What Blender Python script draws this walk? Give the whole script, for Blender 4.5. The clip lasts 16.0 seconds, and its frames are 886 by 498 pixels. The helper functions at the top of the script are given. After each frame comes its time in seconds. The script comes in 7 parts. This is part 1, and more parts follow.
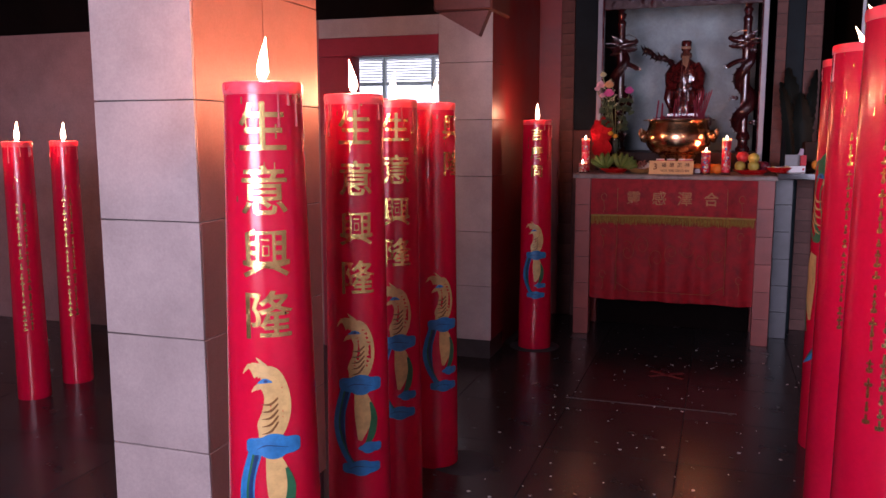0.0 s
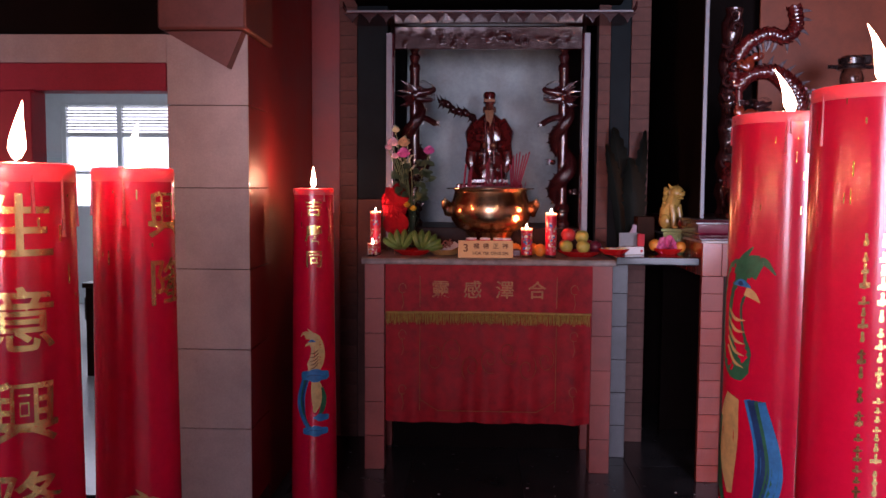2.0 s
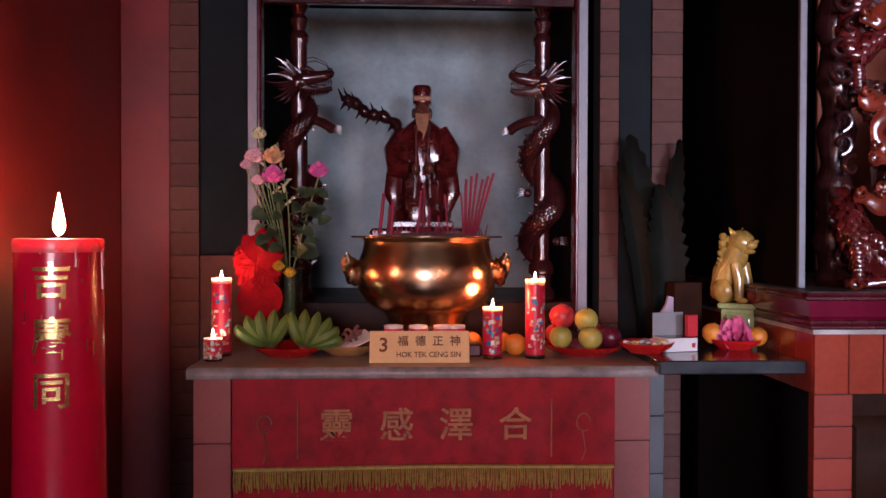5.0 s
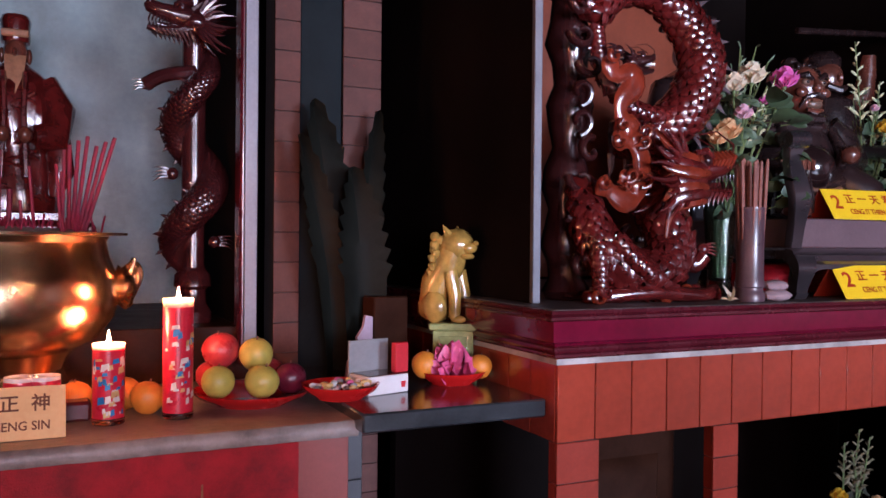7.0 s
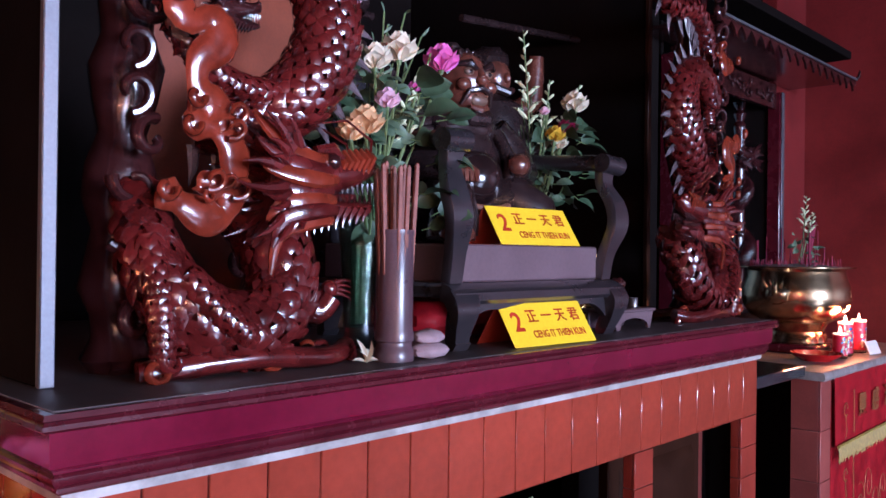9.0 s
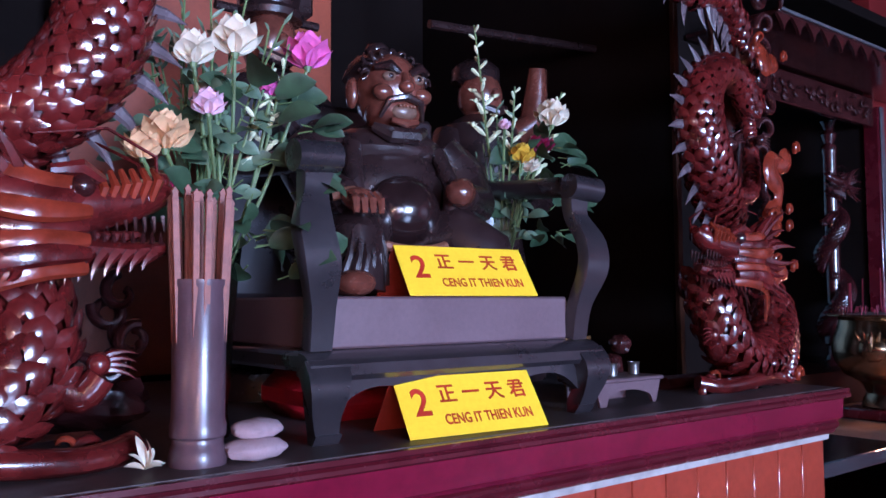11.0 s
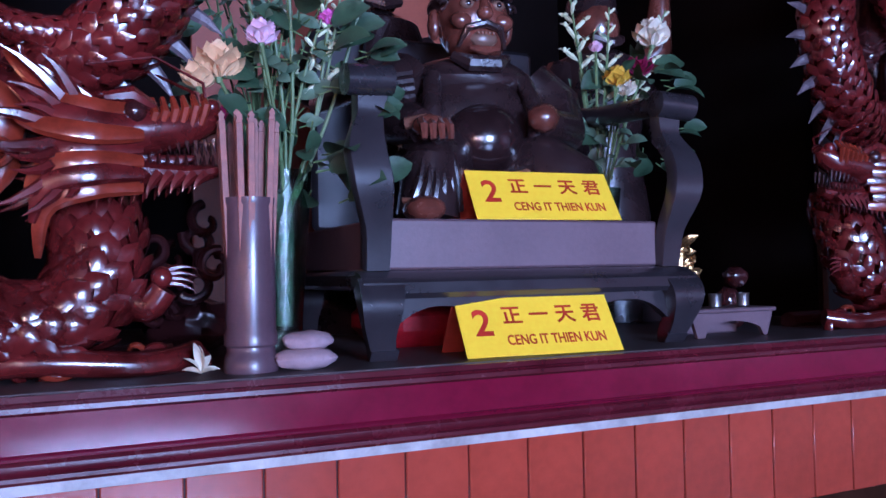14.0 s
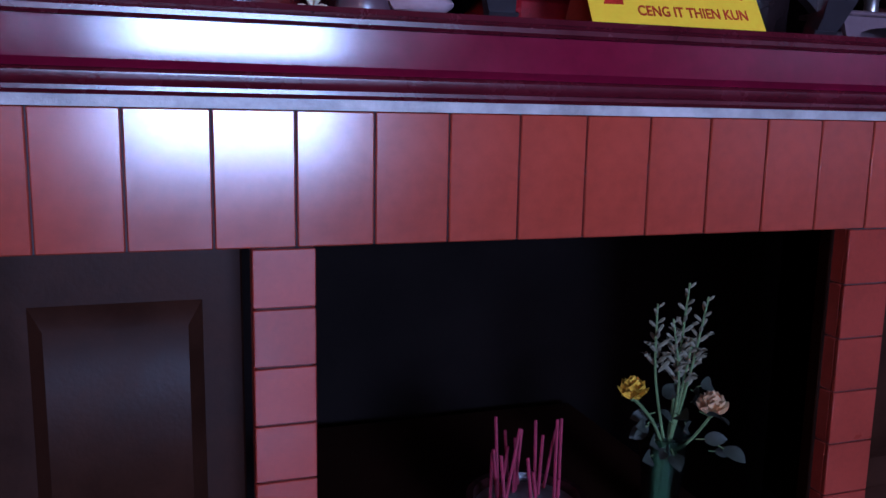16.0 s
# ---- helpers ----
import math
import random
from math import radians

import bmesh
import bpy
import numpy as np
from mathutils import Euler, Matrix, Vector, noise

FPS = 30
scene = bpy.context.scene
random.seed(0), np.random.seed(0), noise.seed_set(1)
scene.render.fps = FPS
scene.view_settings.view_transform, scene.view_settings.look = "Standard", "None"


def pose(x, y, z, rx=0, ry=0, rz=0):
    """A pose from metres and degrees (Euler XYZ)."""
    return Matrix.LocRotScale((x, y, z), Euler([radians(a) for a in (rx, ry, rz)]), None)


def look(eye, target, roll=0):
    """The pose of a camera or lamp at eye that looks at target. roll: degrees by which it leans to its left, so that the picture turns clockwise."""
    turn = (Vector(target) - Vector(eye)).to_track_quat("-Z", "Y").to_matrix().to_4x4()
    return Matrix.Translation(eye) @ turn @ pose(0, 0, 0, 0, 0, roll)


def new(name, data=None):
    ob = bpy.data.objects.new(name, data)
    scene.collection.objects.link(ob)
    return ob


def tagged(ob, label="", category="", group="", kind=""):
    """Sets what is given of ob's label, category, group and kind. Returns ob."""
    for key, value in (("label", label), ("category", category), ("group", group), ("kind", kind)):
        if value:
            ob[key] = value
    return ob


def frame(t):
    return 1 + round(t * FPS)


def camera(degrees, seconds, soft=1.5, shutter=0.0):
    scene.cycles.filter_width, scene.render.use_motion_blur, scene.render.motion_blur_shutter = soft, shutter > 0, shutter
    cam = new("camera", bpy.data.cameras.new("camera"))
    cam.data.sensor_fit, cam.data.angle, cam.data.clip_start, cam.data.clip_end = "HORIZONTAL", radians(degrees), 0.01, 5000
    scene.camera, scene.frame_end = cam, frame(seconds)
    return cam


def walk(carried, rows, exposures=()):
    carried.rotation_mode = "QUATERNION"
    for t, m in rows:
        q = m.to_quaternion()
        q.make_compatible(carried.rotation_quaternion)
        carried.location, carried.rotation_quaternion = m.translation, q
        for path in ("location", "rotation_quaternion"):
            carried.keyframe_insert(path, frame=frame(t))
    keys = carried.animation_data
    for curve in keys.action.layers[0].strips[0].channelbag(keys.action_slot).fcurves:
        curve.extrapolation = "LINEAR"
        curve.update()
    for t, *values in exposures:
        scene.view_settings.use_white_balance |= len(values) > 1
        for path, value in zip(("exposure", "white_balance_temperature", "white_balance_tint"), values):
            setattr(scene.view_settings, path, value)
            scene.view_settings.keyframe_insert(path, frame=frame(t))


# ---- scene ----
cam = camera(56.5, 16.0)
METRES, EYE, TILT, LEAN, TURN = 6.4, 1.44, 0.0, 0.0, 18.6
ROWS = [
    (0.0, 0.0, 0.0, 0.0, -0.01, -7.94, 0.09),
    (0.5, -0.0014, 0.051, -0.0003, -3.74, -7.74, -0.42),
    (1.0, -0.0044, 0.1153, -0.0017, -7.8, -7.6, -1.4),
    (1.5, -0.0001, 0.1793, 0.0046, -13.9, -7.33, -0.91),
    (2.0, 0.0177, 0.2389, 0.0133, -16.23, -4.08, -0.4),
    (2.5, 0.0318, 0.3017, 0.0107, -17.81, -2.78, -0.46),
    (3.0, 0.0493, 0.3535, 0.0118, -19.92, -2.33, 0.09),
    (3.5, 0.0758, 0.4037, 0.0089, -20.46, -1.67, 0.08),
    (6.0, 0.1398, 0.6034, 0.0182, -23.91, -0.37, -0.71),
    (6.5, 0.1573, 0.6281, 0.0166, -34.12, 0.24, -0.71),
    (7.0, 0.1819, 0.6438, 0.0138, -44.07, -0.55, -0.58),
    (7.5, 0.2063, 0.6559, 0.0161, -47.75, -1.11, -0.83),
    (8.0, 0.2331, 0.6722, 0.0189, -58.07, -0.92, -1.69),
    (8.5, 0.2574, 0.6832, 0.0236, -63.7, -0.52, -0.85),
    (9.0, 0.2883, 0.6832, 0.0218, -65.32, 0.3, -0.67),
    (9.5, 0.3146, 0.68, 0.0215, -65.52, 0.55, -1.04),
    (10.0, 0.3444, 0.6836, 0.0233, -64.96, 1.45, -0.63),
    (12.5, 0.4033, 0.633, 0.0232, -44.77, 5.38, 1.24),
    (13.0, 0.4054, 0.6334, 0.0224, -44.71, 4.06, 1.23),
    (13.5, 0.4044, 0.6336, 0.0194, -44.54, 3.41, 1.25),
    (14.0, 0.4032, 0.6368, 0.0113, -43.52, 1.74, 1.11),
    (14.5, 0.4031, 0.6413, 0.0006, -41.79, -1.54, 0.6),
    (15.0, 0.4038, 0.6436, -0.0076, -39.75, -3.62, -0.69),
    (15.5, 0.4044, 0.6453, -0.0167, -38.16, -6.72, -1.12),
    (16.0, 0.4053, 0.6458, -0.0278, -36.73, -9.37, -1.03),
]
walk(cam, [(t, pose(0, 0, EYE, TILT, LEAN, TURN) @ pose(METRES * x, METRES * y, METRES * z, 90 + pitch, roll, yaw)) for t, x, y, z, yaw, pitch, roll in ROWS],
     [(0.0, 0.2, 6200, 36), (3.5, 0.42, 6250, 34), (6.0, 0.72, 6000, 27), (8.0, 1.15, 5500, 24), (10.0, 1.38, 4850, 22), (12.5, 1.2, 4650, 24), (14.5, 0.95, 4400, 28), (15.5, 0.5, 4450, 29), (16.0, 0.2, 4500, 30)])


# ---------------------------------------------------------------- light
world = bpy.data.worlds.new("sky")
scene.world = world
world.use_nodes = True
sky = world.node_tree.nodes.new("ShaderNodeTexSky")
sky.sky_type, sky.sun_disc = "NISHITA", False
sky.sun_elevation, sky.sun_rotation = radians(48), radians(200)
world.node_tree.nodes["Background"].inputs[1].default_value = 0.06
world.node_tree.links.new(sky.outputs[0], world.node_tree.nodes["Background"].inputs[0])


def area_light(name, m, sx, sy, power, color):
    d = bpy.data.lights.new(name, "AREA")
    d.shape, d.size, d.size_y, d.energy, d.color = "RECTANGLE", sx, sy, power, color
    ob = new(name, d)
    ob.matrix_world = m
    return ob


def flame_light(x, y, z, power):
    d = bpy.data.lights.new("flame_light", "POINT")
    d.energy, d.color, d.shadow_soft_size = power, (1.0, 0.30, 0.10), 0.02
    ob = new("flame_light", d)
    ob.location = (x, y, z)
    return ob


DOOR_POWER, ROOM_POWER, CANDLE_POWER = 300, 50, 6.0
# daylight standing in the open entrance behind the walker, and in the side room's window
area_light("daylight_entrance", look((1.75, -1.45, 1.70), (1.75, 3.0, 1.60)), 1.8, 1.6, DOOR_POWER, (0.80, 0.89, 1.0))
# added fill through an assumed, unseen opening, for the pillar and left candles
area_light("added_fill_daylight", look((-1.0, -1.5, 1.70), (-1.0, 3.0, 1.45)), 1.5, 1.4, 128, (0.93, 0.87, 0.97))
area_light("daylight_room", look((-4.2, 11.7, 2.5), (-3.6, 8.0, 0.6)), 2.4, 1.0, ROOM_POWER, (0.86, 0.95, 1.0))


# ---------------------------------------------------------------- mesh builder
class Geo:
    """Collects verts and faces, with a material slot a face."""

    def __init__(self):
        self.v, self.f, self.m = [], [], []

    def add(self, verts, faces, mat=0, mtx=None):
        n = len(self.v)
        self.v += [tuple(mtx @ Vector(p)) if mtx else tuple(p) for p in verts]
        self.f += [tuple(i + n for i in f) for f in faces]
        self.m += [mat] * len(faces)
        return self

    def box(self, x0, x1, y0, y1, z0, z1, bev=0.003, mat=0, mtx=None):
        b = min(bev, (x1 - x0) * 0.45, (y1 - y0) * 0.45, (z1 - z0) * 0.45)
        vs, idx = [], {}
        for sx in (0, 1):
            for sy in (0, 1):
                for sz in (0, 1):
                    c = [(x0, x1)[sx], (y0, y1)[sy], (z0, z1)[sz]]
                    inn = [c[0] + (b, -b)[sx], c[1] + (b, -b)[sy], c[2] + (b, -b)[sz]]
                    for ax in range(3):
                        p = list(inn)
                        p[ax] = c[ax]
                        idx[(sx, sy, sz, ax)] = len(vs)
                        vs.append(p)
        fs = []
        for ax in range(3):
            o = [a for a in range(3) if a != ax]
            for s in (0, 1):
                q = []
                for a, c in ((0, 0), (1, 0), (1, 1), (0, 1)):
                    k = [0, 0, 0]
                    k[ax], k[o[0]], k[o[1]] = s, a, c
                    q.append(idx[(*k, ax)])
                flip = (s == 0) != (ax == 1)
                fs.append(q[::-1] if flip else q)
        for ax in range(3):
            o = [a for a in range(3) if a != ax]
            for a in (0, 1):
                for c in (0, 1):
                    k0, k1 = [0, 0, 0], [0, 0, 0]
                    k1[ax] = 1
                    for k in (k0, k1):
                        k[o[0]], k[o[1]] = a, c
                    fs.append([idx[(*k0, o[0])], idx[(*k1, o[0])], idx[(*k1, o[1])], idx[(*k0, o[1])]])
        for sx in (0, 1):
            for sy in (0, 1):
                for sz in (0, 1):
                    fs.append([idx[(sx, sy, sz, a)] for a in range(3)])
        return self.add(vs, fs, mat, mtx)

    def lathe(self, profile, n=24, mat=0, mtx=None, cap=True):
        vs, fs = [], []
        for r, z in profile:
            for i in range(n):
                a = 2 * math.pi * i / n
                vs.append((r * math.cos(a), r * math.sin(a), z))
        for j in range(len(profile) - 1):
            for i in range(n):
                k = (i + 1) % n
                fs.append((j * n + i, j * n + k, (j + 1) * n + k, (j + 1) * n + i))
        if cap:
            fs.append(tuple(range(n))[::-1])
            fs.append(tuple((len(profile) - 1) * n + i for i in range(n)))
        return self.add(vs, fs, mat, mtx)

    def tube(self, pts, radii, n=10, mat=0, mtx=None, flat=1.0, cap=True):
        pts = [Vector(p) for p in pts]
        if not isinstance(radii, (list, tuple)):
            radii = [radii] * len(pts)
        vs, fs, up = [], [], Vector((0, 1, 0.01))
        for i, p in enumerate(pts):
            d = (pts[min(i + 1, len(pts) - 1)] - pts[max(i - 1, 0)]).normalized()
            side = d.cross(up)
            if side.length < 1e-4:
                side = d.cross(Vector((1, 0, 0)))
            side.normalize()
            upn = side.cross(d)
            up = upn
            for k in range(n):
                a = 2 * math.pi * k / n
                vs.append(p + (side * math.cos(a) + upn * (math.sin(a) * flat)) * radii[i])
        for i in range(len(pts) - 1):
            for k in range(n):
                q = (k + 1) % n
                fs.append((i * n + k, i * n + q, (i + 1) * n + q, (i + 1) * n + k))
        if cap:
            fs.append(tuple(range(n))[::-1])
            fs.append(tuple((len(pts) - 1) * n + k for k in range(n)))
        return self.add(vs, fs, mat, mtx)

    def ball(self, c, r, mat=0, nu=16, nv=10, rough=0.0, mtx=None):
        r = (r, r, r) if not isinstance(r, (tuple, list)) else r
        c = Vector(c)
        vs, fs = [], []
        for j in range(nv + 1):
            t = math.pi * j / nv
            for i in range(nu):
                a = 2 * math.pi * i / nu
                d = Vector((math.sin(t) * math.cos(a), math.sin(t) * math.sin(a), math.cos(t)))
                k = 1 + (rough * noise.noise(d * 2.3 + c * 9) if rough else 0)
                vs.append((c.x + d.x * r[0] * k, c.y + d.y * r[1] * k, c.z + d.z * r[2] * k))
        for j in range(nv):
            for i in range(nu):
                q = (i + 1) % nu
                fs.append((j * nu + i, (j + 1) * nu + i, (j + 1) * nu + q, j * nu + q))
        return self.add(vs, fs, mat, mtx)

    def spike(self, base, tip, r, mat=0, n=6, bend=None, mtx=None):
        base, tip = Vector(base), Vector(tip)
        mid = (base + tip) / 2 + (Vector(bend) if bend else Vector((0, 0, 0)))
        pts = [base.lerp(mid, t).lerp(mid.lerp(tip, t), t) for t in (0, 0.25, 0.5, 0.75, 1)]
        return self.tube(pts, [r, r * 0.85, r * 0.62, r * 0.35, r * 0.04], n, mat, mtx)

    def prism(self, outline, y0, y1, mat=0, mtx=None):
        """An outline in x, z, pushed from y0 to y1."""
        n = len(outline)
        vs = [(x, y0, z) for x, z in outline] + [(x, y1, z) for x, z in outline]
        fs = [tuple(range(n)), tuple(range(2 * n - 1, n - 1, -1))]
        fs += [(i, i + n, (i + 1) % n + n, (i + 1) % n) for i in range(n)]
        return self.add(vs, fs, mat, mtx)

    def petal(self, base, tip, width, up, curl=0.3, mat=0, n=5):
        """A leaf or petal, folded along its rib."""
        base, tip, up = Vector(base), Vector(tip), Vector(up).normalized()
        d = tip - base
        side = d.cross(up)
        if side.length < 1e-5:
            side = d.cross(Vector((1, 0.3, 0)))
        side.normalize()
        nrm = side.cross(d).normalized()
        L, vs, fs = d.length, [], []
        for i in range(n + 1):
            t = i / n
            w = width * 0.5 * math.sin(math.pi * min(1, 0.08 + t * 0.92)) ** 0.75
            c = base + d * t + nrm * (curl * L * (t * (1 - t)) * 2)
            vs += [c + side * w + nrm * w * 0.35, c, c - side * w + nrm * w * 0.35]
        for i in range(n):
            a = i * 3
            fs += [(a, a + 1, a + 4, a + 3), (a + 1, a + 2, a + 5, a + 4)]
        return self.add(vs, fs, mat)


def spline(pts, n):
    """n points along a smooth curve through pts."""
    P = [Vector(p) for p in pts]
    out, m = [], len(P) - 1
    for i in range(n):
        u = i / (n - 1) * m
        k = min(int(u), m - 1)
        t = u - k
        a, b, c, d = P[max(k - 1, 0)], P[k], P[k + 1], P[min(k + 2, m)]
        out.append(0.5 * ((2 * b) + (c - a) * t + (2 * a - 5 * b + 4 * c - d) * t * t + (3 * b - 3 * c + d - a) * t ** 3))
    return out


def mesh_of(name, g, mats, smooth=True):
    me = bpy.data.meshes.new(name)
    me.from_pydata(g.v, [], g.f)
    for m in mats if isinstance(mats, (list, tuple)) else [mats]:
        me.materials.append(m)
    me.polygons.foreach_set("material_index", g.m)
    bm = bmesh.new()
    bm.from_mesh(me)
    bmesh.ops.recalc_face_normals(bm, faces=bm.faces)
    for f in bm.faces:
        f.smooth = smooth
    for e in bm.edges:
        if len(e.link_faces) == 2 and e.calc_face_angle(0) > 0.7:
            e.smooth = False
    bm.to_mesh(me)
    bm.free()
    return me


def part(name, g, mats, parent, label=""):
    ob = new(name, mesh_of(name, g, mats))
    ob.parent = parent
    return tagged(ob, label)


def thing(name, label, category, at=(0, 0, 0), rz=0, group="", kind=""):
    ob = new(name)
    ob.empty_display_size = 0.05
    ob.matrix_basis = pose(*at, 0, 0, rz)
    return tagged(ob, label, category, group, kind)


def solid(name, g, mats, label="", category="", group="", kind="", at=None, rz=0):
    ob = new(name, mesh_of(name, g, mats))
    if at:
        ob.matrix_basis = pose(*at, 0, 0, rz)
    return tagged(ob, label, category, group, kind)


def text_geo(body, size, depth=0.0008, bold=0.0, cut=0.0):
    """Letters as flat mesh data: verts in x, y with their own middle at 0."""
    cu = bpy.data.curves.new("letters", "FONT")
    cu.body, cu.size, cu.extrude, cu.align_x, cu.align_y, cu.offset = body, size, depth, "CENTER", "CENTER", bold
    cu.resolution_u = 3
    ob = bpy.data.objects.new("letters", cu)
    scene.collection.objects.link(ob)
    me = bpy.data.meshes.new_from_object(ob.evaluated_get(bpy.context.evaluated_depsgraph_get()))
    if cut:
        # narrow strips, so that the letters can bend
        bm = bmesh.new()
        bm.from_mesh(me)
        for k in range(-12, 13):
            bmesh.ops.bisect_plane(bm, geom=bm.verts[:] + bm.edges[:] + bm.faces[:], plane_co=(k * cut, 0, 0), plane_no=(1, 0, 0))
        bm.to_mesh(me)
        bm.free()
    vs = [tuple(v.co) for v in me.vertices]
    fs = [tuple(p.vertices) for p in me.polygons]
    bpy.data.objects.remove(ob)
    bpy.data.curves.remove(cu)
    bpy.data.meshes.remove(me)
    return vs, fs


# ---------------------------------------------------------------- materials
def material(name, color, rough=0.5, metal=0.0, spec=0.5, coat=0.0, dark=0.6, scale=6.0, fine=90.0, bump=0.15, sss=0.0, detail_rough=0.15, per=0.0, trans=0.0, stain=None):
    """A surface with stains at one scale, grain at another, and fine relief."""
    m = bpy.data.materials.new(name)
    m.use_nodes = True
    nt = m.node_tree
    bs = nt.nodes["Principled BSDF"]
    N, L = nt.nodes.new, nt.links.new
    co = N("ShaderNodeTexCoord")
    n1, n2 = N("ShaderNodeTexNoise"), N("ShaderNodeTexNoise")
    for nd, s, de in ((n1, scale, 6), (n2, fine, 4)):
        nd.inputs["Scale"].default_value, nd.inputs["Detail"].default_value = s, de
        nd.inputs["Roughness"].default_value = 0.65
        L(co.outputs["Object"], nd.inputs["Vector"])
    ramp = N("ShaderNodeValToRGB")
    ramp.color_ramp.elements[0].position, ramp.color_ramp.elements[1].position = 0.3, 0.62
    lo = stain if stain else tuple(c * dark for c in color)
    ramp.color_ramp.elements[0].color, ramp.color_ramp.elements[1].color = (*lo, 1), (*color, 1)
    L(n1.outputs["Fac"], ramp.inputs["Fac"])
    mix = N("ShaderNodeMix")
    mix.data_type, mix.blend_type = "RGBA", "OVERLAY"
    mix.inputs["Factor"].default_value = 0.25
    L(ramp.outputs["Color"], mix.inputs[6])
    L(n2.outputs["Color"], mix.inputs[7])
    gray = N("ShaderNodeRGBToBW")
    L(n2.outputs["Color"], gray.inputs[0])
    L(gray.outputs[0], mix.inputs[7])
    out = mix.outputs[2]
    if per:
        info, hsv, mr = N("ShaderNodeObjectInfo"), N("ShaderNodeHueSaturation"), N("ShaderNodeMapRange")
        L(info.outputs["Random"], mr.inputs[0])
        mr.inputs[3].default_value, mr.inputs[4].default_value = 1 - per, 1 + per
        L(mr.outputs[0], hsv.inputs["Value"])
        L(out, hsv.inputs["Color"])
        out = hsv.outputs[0]
    L(out, bs.inputs["Base Color"])
    rr = N("ShaderNodeMapRange")
    rr.inputs[3].default_value, rr.inputs[4].default_value = max(0.02, rough - detail_rough), min(1, rough + detail_rough)
    L(n1.outputs["Fac"], rr.inputs[0])
    L(rr.outputs[0], bs.inputs["Roughness"])
    bp = N("ShaderNodeBump")
    bp.inputs["Strength"].default_value, bp.inputs["Distance"].default_value = bump, 0.004
    L(n2.outputs["Fac"], bp.inputs["Height"])
    L(bp.outputs[0], bs.inputs["Normal"])
    bs.inputs["Metallic"].default_value, bs.inputs["Specular IOR Level"].default_value = metal, spec
    bs.inputs["Coat Weight"].default_value, bs.inputs["Coat Roughness"].default_value = coat, 0.12
    if sss:
        bs.inputs["Subsurface Weight"].default_value, bs.inputs["Subsurface Scale"].default_value = sss, 0.05
        bs.inputs["Subsurface Radius"].default_value = (1.0, 0.25, 0.2)
    bs.inputs["Transmission Weight"].default_value = trans
    return m


def glowing(name, color, strength, clear=False):
    m = bpy.data.materials.new(name)
    m.use_nodes = True
    nt = m.node_tree
    nt.nodes.remove(nt.nodes["Principled BSDF"])
    em = nt.nodes.new("ShaderNodeEmission")
    em.inputs[0].default_value, em.inputs[1].default_value = (*color, 1), strength
    last = em
    if clear:
        tr, ad = nt.nodes.new("ShaderNodeBsdfTransparent"), nt.nodes.new("ShaderNodeAddShader")
        nt.links.new(em.outputs[0], ad.inputs[0])
        nt.links.new(tr.outputs[0], ad.inputs[1])
        last = ad
    nt.links.new(last.outputs[0], nt.nodes["Material Output"].inputs[0])
    return m


GRANITE = material("black_granite", (0.018, 0.018, 0.02), 0.25, scale=5, fine=160, bump=0.03, stain=(0.045, 0.044, 0.046), detail_rough=0.1, per=0.25)
GROUT = material("dark_grout", (0.05, 0.045, 0.045), 0.9, bump=0.3)
PALE_TILE = material("pale_pillar_tile", (0.44, 0.38, 0.36), 0.42, scale=4, fine=120, dark=0.75, bump=0.06, per=0.07)
# near-black serves sooted walls and, in recesses, shade put into the colour
SOOT_SHADE = material("soot_and_shade", (0.009, 0.0065, 0.006), 0.9, spec=0.02, scale=3, fine=60, bump=0.2)
SLATE = material("smoked_panel", (0.012, 0.018, 0.021), 0.7, spec=0.06, scale=3.5, fine=70, bump=0.12)
RED_WALL = material("red_wall", (0.17, 0.014, 0.013), 0.45, scale=3, fine=80, dark=0.55, bump=0.08, per=0.06)
LEFT_TILE = material("glazed_wall_tile", (0.38, 0.23, 0.22), 0.2, scale=3, fine=80, dark=0.7, bump=0.04, per=0.05)
PLASTER = material("room_plaster", (0.70, 0.74, 0.74), 0.7, scale=2, fine=60, dark=0.85, bump=0.08)
ROOM_FLOOR = material("room_floor", (0.42, 0.42, 0.41), 0.35, scale=3, dark=0.8, bump=0.05)
BRICK_TILE = material("terracotta_tile", (0.31, 0.044, 0.021), 0.17, spec=0.8, scale=5, fine=60, dark=0.72, bump=0.02, per=0.08, coat=0.3, detail_rough=0.05)
ALTAR_TILE = material("altar_leg_tile", (0.28, 0.062, 0.048), 0.4, scale=5, fine=130, dark=0.7, bump=0.08, per=0.1)
PINK_TILE = material("pilaster_tile", (0.105, 0.048, 0.040), 0.65, spec=0.15, scale=6, fine=130, dark=0.6, bump=0.08, per=0.12)
COLUMN_TILE = material("column_tile", (0.27, 0.036, 0.02), 0.32, spec=0.35, scale=5, fine=130, dark=0.7, bump=0.04, per=0.1)
MAGENTA = material("crimson_lacquer", (0.14, 0.004, 0.022), 0.15, scale=8, fine=60, dark=0.7, bump=0.015, coat=0.6, detail_rough=0.08)
MAROON = material("dark_maroon_lacquer", (0.075, 0.006, 0.012), 0.26, scale=8, fine=150, dark=0.6, bump=0.04, coat=0.3)
DUSTY = material("dusty_altar_top", (0.085, 0.065, 0.065), 0.5, scale=14, fine=150, bump=0.2)
MARBLE = material("worn_marble", (0.46, 0.43, 0.41), 0.35, scale=11, fine=90, dark=0.45, bump=0.25)
SLAB_TOP = material("stained_marble_top", (0.30, 0.26, 0.24), 0.4, scale=11, fine=90, dark=0.35, bump=0.3)
DARK_WOOD = material("dark_wood", (0.030, 0.011, 0.006), 0.4, spec=0.07, scale=10, fine=120, bump=0.08)
